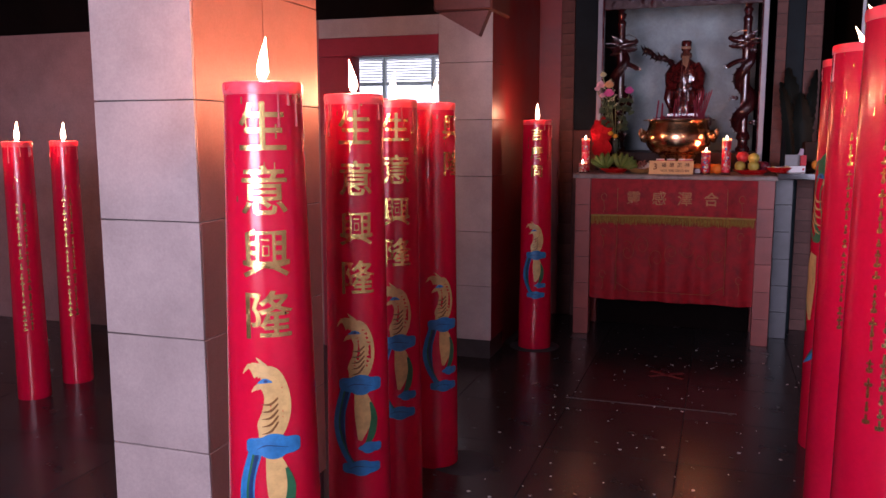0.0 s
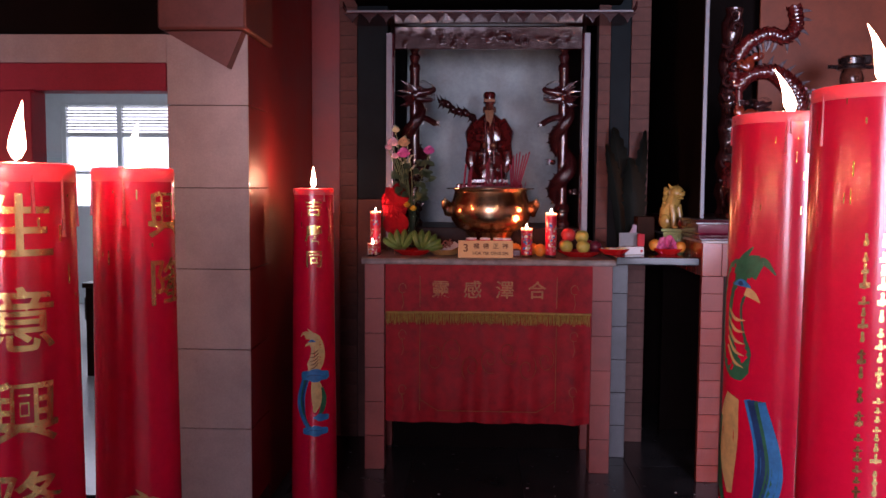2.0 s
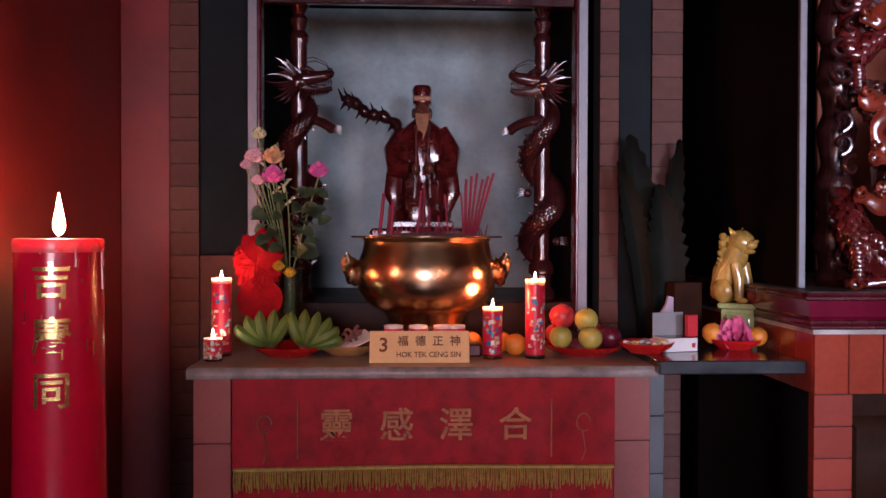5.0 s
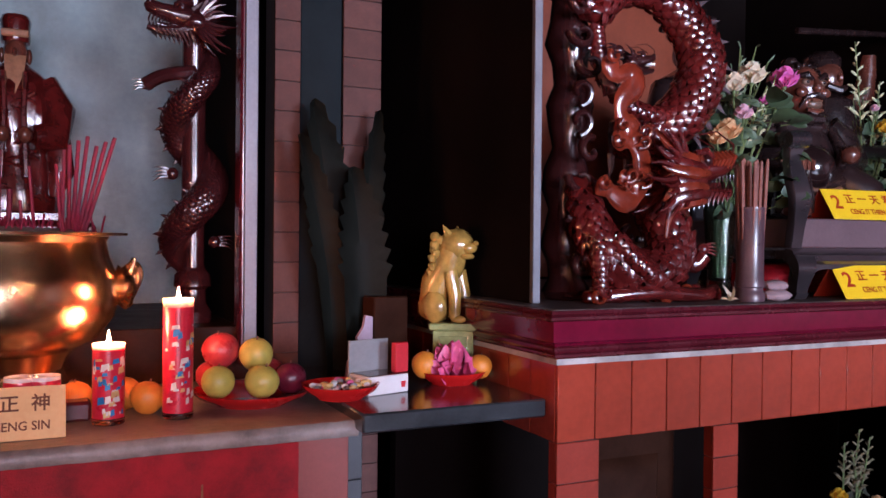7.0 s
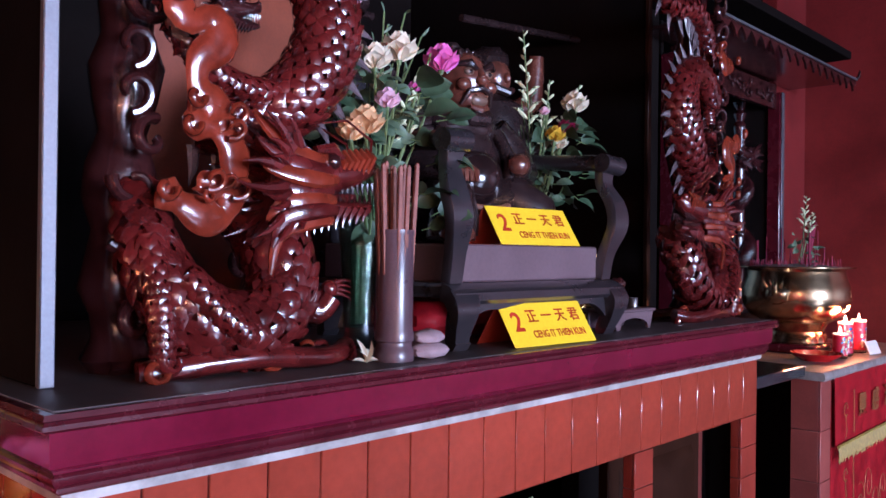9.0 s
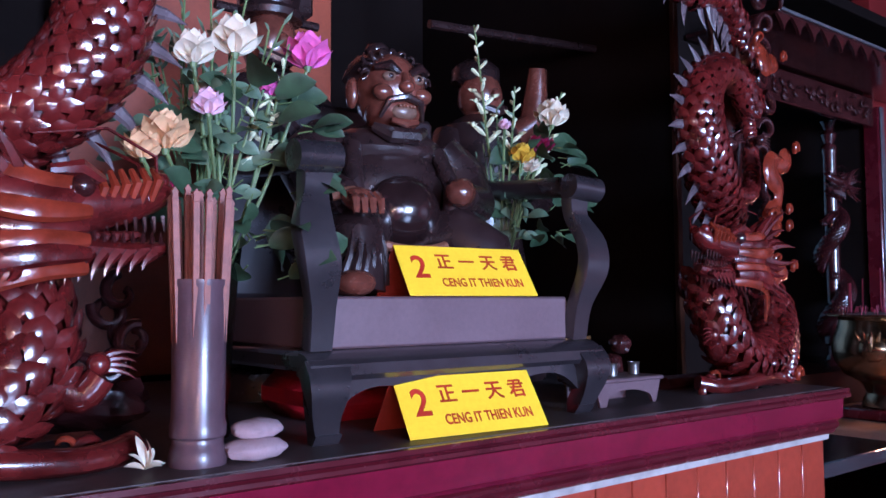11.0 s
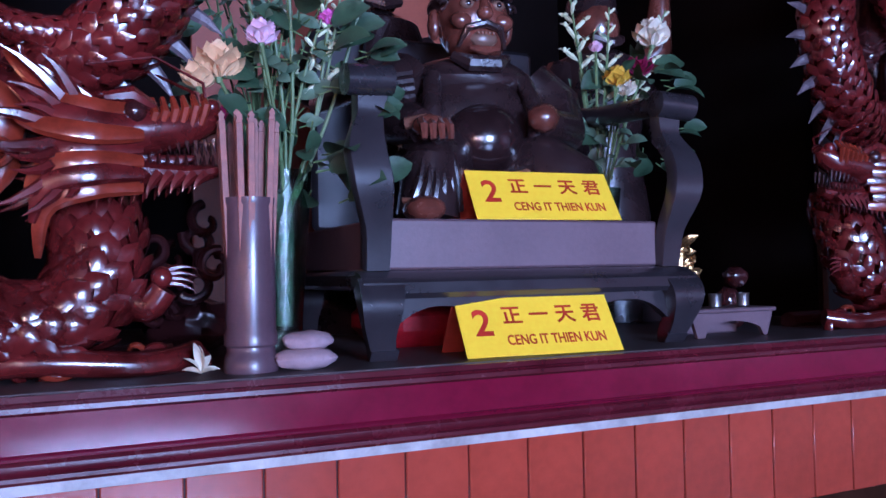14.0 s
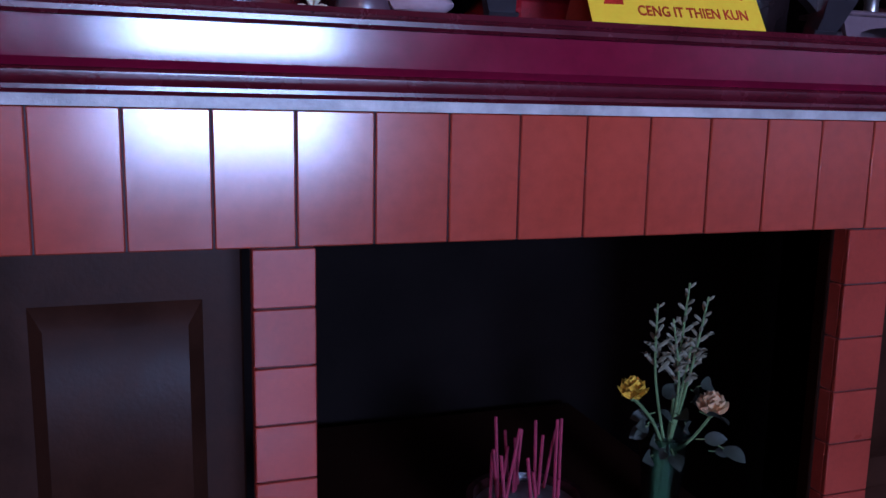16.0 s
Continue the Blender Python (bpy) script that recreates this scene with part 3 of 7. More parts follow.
for x, y in ((-3.57, 3.48), (-3.56, 3.80), (-3.62, 3.12)):
    giant_candle(x, y, 0.073, 1.405, "", 42, 0.2, art=False, bars=2, power=0.7, label="slender red wax candle with gilt lettering and a lit flame")

# ---------------------------------------------------------------- altar tables with tiled legs
def tile_column(ob, x0, x1, y0, y1, z0, z1, course, mat, name="tile", depth=0.008):
    part("core", Geo().box(x0 + depth * 0.6, x1 - depth * 0.6, y0 + depth * 0.6, y1, z0, z1, 0.001), GROUT, ob)
    n = max(1, round((z1 - z0) / course))
    for i in range(n):
        a, b = z0 + (z1 - z0) * i / n, z0 + (z1 - z0) * (i + 1) / n
        part(name, Geo().box(x0, x1, y0, y0 + depth, a + 0.001, b - 0.001, 0.0015), mat, ob)
        part(name, Geo().box(x0, x0 + depth, y0 + depth + 0.0005, y1, a + 0.001, b - 0.001, 0.0015), mat, ob)
        part(name, Geo().box(x1 - depth, x1, y0 + depth + 0.0005, y1, a + 0.001, b - 0.001, 0.0015), mat, ob)


def altar_table(x0, x1, y0, label):
    ob = thing("altar_table", label, "altar table", (0, 0, 0), group="altar tables")
    for a, b in ((x0 + 0.005, x0 + 0.112), (x1 - 0.112, x1 - 0.005)):
        tile_column(ob, a, b, y0 + 0.012, y0 + 0.12, 0, 1.128, 0.188, ALTAR_TILE)
        part("back_leg", Geo().box(a, b, 6.30, 6.42, 0, 1.128), ALTAR_TILE, ob)
    g = Geo()
    rnd = random.Random(5)
    n = 60
    vs, fs = [], []
    for i in range(n + 1):
        x = x0 - 0.01 + (x1 - x0 + 0.02) * i / n
        e = y0 - 0.004 - 0.006 * rnd.random()
        vs += [(x, e + 0.004, 1.1285), (x, e, 1.138), (x, e + 0.003, 1.154), (x, e + 0.01, 1.160), (x, 6.463, 1.160), (x, 6.463, 1.1285)]
    for i in range(n):
        for k in range(6):
            q = (k + 1) % 6
            fs.append((i * 6 + k, i * 6 + q, i * 6 + 6 + q, i * 6 + 6 + k))
    fs += [(0, 1, 2, 3, 4, 5), tuple(n * 6 + k for k in (5, 4, 3, 2, 1, 0))]
    part("worn_slab", g.add(vs, fs), SLAB_TOP, ob, "chipped grey marble top")
    # near-black sheet stands in for the shade behind and under the cloth
    part("rear_panel", Geo().box(x0 + 0.12, x1 - 0.12, 6.30, 6.33, 0, 1.12), SOOT_SHADE, ob)
    return ob


def altar_cloth(x0, x1, y, z1, z0, label):
    """Hanging front cloth with soft folds, a short valance, stitched lines and a fringe."""
    ob = thing("altar_cloth", label, "altar cloth", group="altar cloths")

    def sheet(za, zb, yy, amp, nz, off):
        g, nx = Geo(), 90
        vs, fs = [], []
        for j in range(nz + 1):
            for i in range(nx + 1):
                u, w = i / nx, j / nz
                x = x0 + (x1 - x0) * u
                fold = amp * w * (math.sin(u * 31 + off) * 0.5 + math.sin(u * 57 + 2 * off) * 0.35 + noise.noise((u * 9, w * 3, off)))
                vs.append((x, yy + fold - 0.004 * w, za + (zb - za) * w + (0.006 * noise.noise((u * 6, off, 2)) if j == nz else 0)))
        for j in range(nz):
            for i in range(nx):
                a = j * (nx + 1) + i
                fs.append((a, a + 1, a + nx + 2, a + nx + 1))
        k = len(vs)
        vs += [(p[0], p[1] + 0.004, p[2]) for p in vs]
        fs += [tuple(q + k for q in f)[::-1] for f in fs]
        return g.add(vs, fs)
    part("lower_cloth", sheet(z1 - 0.02, z0, y + 0.012, 0.012, 24, 1.3), CLOTH, ob)
    part("valance", sheet(z1, 0.868, y - 0.001, 0.005, 10, 4.1), CLOTH, ob)
    g, rnd = Geo(), random.Random(7)
    n = int((x1 - x0) / 0.0065)
    for i in range(n):
        x = x0 + 0.008 + (x1 - x0 - 0.016) * i / n
        b = 0.815 + rnd.uniform(-0.012, 0.008)
        g.tube([(x, y - 0.014, 0.872), (x + rnd.uniform(-0.002, 0.002), y - 0.018, 0.84), (x + rnd.uniform(-0.004, 0.004), y - 0.016, b)], [0.0022, 0.0026, 0.0016], 4)
    g.tube([(x0 + 0.005, y - 0.014, 0.87), ((x0 + x1) / 2, y - 0.015, 0.876), (x1 - 0.005, y - 0.014, 0.87)], 0.006, 6)
    part("fringe", g, FRINGE, ob, "faded gold tasselled fringe")
    g = Geo()
    w = x1 - x0
    for xa in (x0 + w * 0.17, x1 - w * 0.17):
        g.tube([(xa, y - 0.013, z1 - 0.06), (xa, y - 0.014, 0.9)], 0.0022, 5)
        g.tube([(xa, y - 0.012, 0.80), (xa, y - 0.016, 0.34)], 0.0022, 5)
    g.tube([(x0 + w * 0.17, y - 0.014, 0.40), (x0 + w * 0.26, y - 0.02, 0.34), (x1 - w * 0.26, y - 0.02, 0.34), (x1 - w * 0.17, y - 0.014, 0.40)], 0.002, 5)
    for sx in (0.085, 0.915):
        for zc in (1.0, 0.75, 0.45):
            cx = x0 + w * sx
            g.tube([(cx + 0.02 * math.cos(a) , y - 0.013, zc + 0.026 * math.sin(a)) for a in np.linspace(0, 5.4, 12)], 0.002, 5)
            g.tube([(cx - 0.004, y - 0.013, zc - 0.02), (cx + 0.006, y - 0.014, zc - 0.08), (cx - 0.004, y - 0.013, zc - 0.11)], 0.0018, 5)
    for k in range(7):
        # embroidered dragon coils, worn thin
        cx, cz = x0 + w * (0.24 + 0.09 * k), 0.62 + 0.05 * math.sin(k * 2.1)
        g.tube([(cx + (0.012 + 0.007 * a) * math.cos(a * 1.4 + k), y - 0.018, cz + (0.012 + 0.011 * a) * math.sin(a * 1.4 + k)) for a in np.linspace(0, 6, 18)], 0.0016, 4)
    x = x0 + w * 0.27
    for ch in "靈感澤合":
        vs, fs = text_geo(ch, 0.10, 0.001, 0.001)
        g.add([(x + vx, y - 0.013 + vz, 0.99 + vy) for vx, vy, vz in vs], fs)
        x += w * 0.155
    part("embroidery", g, CLOTH_GOLD, ob, "dull gold embroidery")
    return ob


altar_table(-0.986, 0.349, 5.87, "altar table with red tiled legs and a chipped marble top")
altar_cloth(-0.868, 0.236, 5.872, 1.127, 0.27, "crimson embroidered altar cloth with a gold fringe, hung on the table")
altar_table(3.50, 4.84, 5.78, "altar table with red tiled legs beside the red wall")
altar_cloth(3.62, 4.72, 5.782, 1.127, 0.29, "crimson altar cloth with a green-gold fringe, hung on the table")
GREY_TILE = material("smoked_grey_tile", (0.06, 0.06, 0.068), 0.4, scale=5, fine=120, dark=0.5, bump=0.06, per=0.1)
sh = thing("side_shelf", "dark polished stone shelf between the altars", "shelf")
part("board", Geo().box(0.352, 0.782, 5.82, 6.463, 1.142, 1.182, 0.004), SHELF_STONE, sh)
tile_column(sh, 0.362, 0.475, 6.16, 6.46, 0, 1.14, 0.19, GREY_TILE)
sh = thing("side_shelf", "dark polished stone shelf between the altars", "shelf")
part("board", Geo().box(2.96, 3.485, 5.84, 6.463, 1.142, 1.182, 0.004), SHELF_STONE, sh)
# support coloured near-black for the shade under the shelf
part("support", Geo().box(3.1, 3.22, 6.2, 6.46, 0, 1.14), SOOT_SHADE, sh)

# ---------------------------------------------------------------- middle altar
alt = thing("middle_altar", "terracotta-tiled altar with a crimson lacquered moulding and marble strip", "altar")
AX0, AX1, AY = 0.784, 2.901, 5.78
part("body_beam", Geo().box(AX0 + 0.006, AX1 - 0.006, AY + 0.006, 6.9, 1.091, 1.262, 0.001), GROUT, alt)
tile_me = mesh_of("tile", Geo().box(0.001, 0.0998, 0, 0.009, 0, 0.171, 0.0018), BRICK_TILE)
for i in range(21):
    ob = new("tile", tile_me)
    ob.parent = alt
    ob.location = (AX0 + 0.1008 * i, AY + random.uniform(0, 0.0006), 1.091)
side_me = mesh_of("tile", Geo().box(0, 0.009, 0.001, 0.0998, 0, 0.171, 0.0018), BRICK_TILE)
for i in range(9):
    for x in (AX0 - 0.0005, AX1 - 0.0085):
        ob = new("tile", side_me)
        ob.parent = alt
        ob.location = (x, AY + 0.0095 + 0.1008 * i, 1.091)
for a, b in ((0.785, 0.897), (1.232, 1.312), (2.168, 2.258), (2.79, 2.90)):
    tile_column(alt, a, b, AY + 0.001, AY + 0.035, 0, 1.09, 0.0757 if b < 2 and a > 1 else 0.09, COLUMN_TILE)


def moulding(name, prof, mat, label=""):
    """A profile of (out, z), run along the front and both sides."""
    g, n = Geo(), len(prof)
    vs = []
    for p, q in ((AX0, "l"), (AX0, "fl"), (AX1, "fr"), (AX1, "r")):
        for o, z in prof:
            x = p - o if "l" in q else p + o
            vs.append((x, 6.95 if q in ("l", "r") else AY - o, z))
    fs = [(k * n + i, k * n + (i + 1) % n, (k + 1) * n + (i + 1) % n, (k + 1) * n + i) for k in range(3) for i in range(n)]
    fs += [tuple(range(n)), tuple(3 * n + i for i in range(n))[::-1]]
    part(name, g.add(vs, fs), mat, alt, label)


moulding("marble_strip", [(-0.05, 1.2625), (0.008, 1.2625), (0.009, 1.276), (-0.05, 1.276)], MARBLE, "worn marble strip")
moulding("lower_bead", [(-0.05, 1.2765), (0.014, 1.2765), (0.019, 1.281), (0.019, 1.286), (0.022, 1.289), (0.026, 1.295), (0.026, 1.301), (0.022, 1.3055), (-0.05, 1.3055)], MAROON)
moulding("lacquer_band", [(-0.05, 1.3058), (0.024, 1.3058), (0.026, 1.309), (0.032, 1.315), (0.0335, 1.336), (0.034, 1.360), (-0.05, 1.360)], MAGENTA)
moulding("top_lip", [(-0.05, 1.3603), (0.043, 1.3603), (0.047, 1.364), (0.047, 1.370), (0.043, 1.3735), (0.046, 1.376), (0.044, 1.383), (-0.05, 1.383)], MAROON)
part("altar_top", Geo().box(AX0 - 0.03, AX1 + 0.03, AY - 0.03, 7.0, 1.37, 1.3845, 0.001), DUSTY, alt, "dusty dark altar top")
# recess shade under the altar is put into this near-black panel's colour
part("back_panel", Geo().box(AX0 + 0.02, AX1 - 0.02, 6.75, 6.8, 0, 1.09), SOOT_SHADE, alt)


def cabinet_door(x0, x1):
    ob = part("cabinet_door", Geo().box(x0, x1, 5.915, 5.945, 0.02, 1.09), DARK_WOOD, alt, "dark panelled door")
    for z0, z1 in ((0.62, 1.0), (0.12, 0.56)):
        a, b = x0 + 0.055, x1 - 0.055
        vs = [(a, 5.914, z0), (b, 5.914, z0), (b, 5.914, z1), (a, 5.914, z1), (a + 0.02, 5.893, z0 + 0.03), (b - 0.02, 5.893, z0 + 0.03), (b - 0.02, 5.893, z1 - 0.03), (a + 0.02, 5.893, z1 - 0.03)]
        part("raised_panel", Geo().add(vs, [(4, 5, 6, 7), (0, 1, 5, 4), (1, 2, 6, 5), (2, 3, 7, 6), (3, 0, 4, 7)]), DARK_WOOD, ob)


cabinet_door(0.898, 1.230)
cabinet_door(2.26, 2.788)
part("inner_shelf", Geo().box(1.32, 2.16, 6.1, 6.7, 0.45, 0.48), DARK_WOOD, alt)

# ---------------------------------------------------------------- shrine walls
tl = thing("wall_shrine_left", "smoke-darkened shrine front with small tiles and slate panels", "wall", kind="structure")
SY = 6.468
part("panel", Geo().box(-1.385, -1.212, SY + 0.012, SY + 0.1, 0, 3.3), RED_WALL, tl)
for a, b in ((-1.21, -1.108), (0.33, 0.40), (0.522, 0.634)):
    part("backing", Geo().box(a + 0.003, b - 0.003, SY + 0.006, SY + 0.12, 0, 3.3), GROUT, tl)
    me = mesh_of("tile", Geo().box(a, b, SY, SY + 0.008, 0.001, 0.0805, 0.0015), PINK_TILE)
    for i in range(40):
        ob = new("tile", me)
        ob.parent = tl
        ob.location = (0, 0, i * 0.0815)
part("slate_panel", Geo().box(-1.106, -0.925, SY + 0.01, SY + 0.1, 1.47, 3.3), SLATE, tl)
part("slate_panel", Geo().box(-1.106, -0.925, SY + 0.002, SY + 0.1, 0, 1.468), PINK_TILE, tl)
part("slate_panel", Geo().box(0.402, 0.52, SY + 0.01, SY + 0.1, 0, 3.3), SLATE, tl)
# near-black return stands in for the unlit gap between two shrines
part("return_panel", Geo().box(0.61, 0.634, SY + 0.125, 7.38, 0, 3.3), SOOT_SHADE, tl)


def niche(cx, y0, back, label):
    """A gilded-black shrine box on the table: posts, frieze, eave, back panel, floor."""
    ob = thing("shrine_niche", label, "shrine", (cx, 0, 0), group="shrine niches")
    w = 0.555
    for s in (-1, 1):
        part("post", Geo().box(s * w + (-0.045 if s < 0 else 0.0), s * w + (0.0 if s < 0 else 0.045), y0 - 0.02, y0 + 0.05, 1.20, 2.45, 0.006), MAROON, ob)
        part("metal_edge", Geo().box(s * w + (-0.046 if s < 0 else 0.01), s * w + (-0.012 if s < 0 else 0.044), y0 - 0.027, y0 - 0.0205, 1.2, 2.45, 0.002), STEEL, ob, "bright metal edge strip")
        part("side_panel", Geo().box(s * (w + 0.02) - 0.01, s * (w + 0.02) + 0.01, y0 + 0.052, 7.36, 1.16, 2.6), SOOT_SHADE, ob)
    part("back_panel", Geo().box(-w, w, 7.33, 7.36, 1.16, 2.6), back, ob, "pale blue-green painted back panel")
    part("floor_board", Geo().box(-w - 0.04, w + 0.04, 6.466, 7.329, 1.15, 1.30), DARK_WOOD, ob)
    part("ceiling_board", Geo().box(-w + 0.001, w - 0.001, y0 + 0.052, 7.329, 2.585, 2.6), SOOT_SHADE, ob)
    g, rnd = Geo().box(-w, w, y0, y0 + 0.03, 2.36, 2.49, 0.003), random.Random(3)
    for i in range(46):
        x, z = rnd.uniform(-w + 0.04, w - 0.04), rnd.uniform(2.385, 2.465)
        g.tube([(x + 0.02 * math.cos(a) * (0.4 + a / 7), y0 - 0.006, z + 0.016 * math.sin(a) * (0.4 + a / 7)) for a in np.linspace(0, rnd.uniform(3, 6), 9)], 0.006, 5)
    part("carved_frieze", g, CARVED_DARK, ob, "dark carved frieze")
    g = Geo().box(-0.79, 0.79, 6.12, y0 + 0.03, 2.50, 2.518, 0.003)
    for i in range(17):
        x = -0.76 + i * 0.095
        g.prism([(x - 0.045, 2.50), (x + 0.045, 2.50), (x + 0.012, 2.472), (x, 2.448), (x - 0.012, 2.472)], 6.122, 6.132)
    for s in (-1, 1):
        g.tube([(s * 0.79, 6.12, 2.51), (s * 0.80, 6.11, 2.53), (s * 0.805, 6.105, 2.56)], [0.008, 0.009, 0.004], 8)
    part("eave", g, CARVED_DARK, ob, "scalloped dark eave")
    part("eave_edge", Geo().box(-0.79, 0.79, 6.112, 6.1195, 2.506, 2.516, 0.001), STEEL, ob)
    part("roof", Geo().box(-0.78, 0.78, 6.14, 7.36, 2.62, 2.66), SOOT_SHADE, ob)
    return ob


niche(-0.325, 6.44, TEAL, "dark shrine niche with metal-edged posts and a pale blue-green back")
niche(4.17, 6.44, TEAL, "dark shrine niche with a scalloped eave beside the red wall")
slab("wall_shrine_right", 2.97, 3.54, 6.48, 6.56, 0, 3.3, SOOT_SHADE, "near-black wall between two shrines")
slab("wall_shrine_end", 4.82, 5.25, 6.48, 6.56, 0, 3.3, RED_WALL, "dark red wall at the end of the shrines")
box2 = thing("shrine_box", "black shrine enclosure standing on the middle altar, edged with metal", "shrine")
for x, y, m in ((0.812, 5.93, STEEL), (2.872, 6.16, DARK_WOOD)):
    part("side_panel", Geo().box(x - 0.008, x + 0.008, y, 7.37, 1.3848, 3.29), SOOT_SHADE, box2)
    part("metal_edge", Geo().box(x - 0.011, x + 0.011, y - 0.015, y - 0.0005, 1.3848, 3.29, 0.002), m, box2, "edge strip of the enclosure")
part("back_panel", Geo().box(0.822, 2.862, 7.30, 7.36, 1.3848, 3.29), SOOT_SHADE, box2)
ORANGE_WALL = material("orange_backboard", (0.27, 0.055, 0.02), 0.5, scale=3, dark=0.6)
part("orange_backboard", Geo().box(1.5, 2.38, 7.18, 7.2, 1.385, 3.2), ORANGE_WALL, box2, "faded orange backboard")

# ---------------------------------------------------------------- carved dragons
def scaly(g, pts, radii, size=0.02, mat=0, spines=0.0, spine_side=1, every=3, spine_mat=0):
    """A dragon's body along pts: a tube under overlapping raised scales, with a row of spines."""
    g.tube(pts, [r * 0.97 for r in radii], 14, mat)
    L = [0.0]
    for a, b in zip(pts, pts[1:]):
        L.append(L[-1] + (b - a).length)

    def at(s):
        k = max(i for i in range(len(L)) if L[i] <= s + 1e-9)
        k = min(k, len(pts) - 2)
        t = (s - L[k]) / max(1e-6, L[k + 1] - L[k])
        return pts[k].lerp(pts[k + 1], t), (pts[k + 1] - pts[k]).normalized(), radii[k] + (radii[k + 1] - radii[k]) * t
    s, row = 0.0, 0
    while s < L[-1] - size * 0.5:
        p, d, r = at(s)
        n = max(6, int(2 * math.pi * r / (size * 0.95)))
        side = d.cross(Vector((0, 1, 0))).normalized()
        front = Vector((0, -1, 0))
        front = (front - d * front.dot(d)).normalized()
        for k in range(n):
            a = 2 * math.pi * (k + 0.5 * (row % 2)) / n
            nr = side * math.cos(a) + front * math.sin(a)
            if nr.y > 0.45:
                continue
            tg = nr.cross(d)
            q, w, ln = p + nr * r * 0.985, size * 0.64, size * 1.22
            rim = [(-0.8, 0.0, -0.04), (-1.0, 0.38, 0.06), (-0.72, 0.76, 0.20), (0.0, 1.0, 0.30), (0.72, 0.76, 0.20), (1.0, 0.38, 0.06), (0.8, 0.0, -0.04)]
            vs = [q + tg * w * a + d * ln * b + nr * size * c for a, b, c in rim]
            vs += [q + tg * w * a * 0.62 + d * ln * (b * 0.68 + 0.13) + nr * size * (c * 0.8 + 0.14) for a, b, c in rim]
            vs.append(q + d * ln * 0.45 + nr * size * 0.31)
            g.add(vs, [(i, i + 1, i + 8, i + 7) for i in range(6)] + [(i + 7, i + 8, 14) for i in range(6)], mat)
        if spines and row % every == 0:
            out = side * spine_side
            g.tube([p + out * r * 0.8, p + out * (r + spines * 0.5) - d * spines * 0.06, p + out * (r + spines) - d * spines * 0.22], [size * 0.42, size * 0.26, size * 0.02], 6, spine_mat, None, 0.5)
        s += size * 0.6
        row += 1


def curl(g, c, s, mat, turn=1, tilt=0.0, y=0.0):
    """A carved cloud scroll: a thick band that winds into itself."""
    pts, rad = [], []
    for i in range(20):
        t = i / 19
        a = tilt + turn * (t * 5.2)
        r = s * (1 - 0.72 * t)
        pts.append((c[0] + r * math.cos(a), c[1] + y - 0.012 * math.sin(t * 3), c[2] + r * math.sin(a)))
        rad.append(s * (0.30 - 0.10 * t))
    g.tube(pts, rad, 10, mat, flat=1.3)


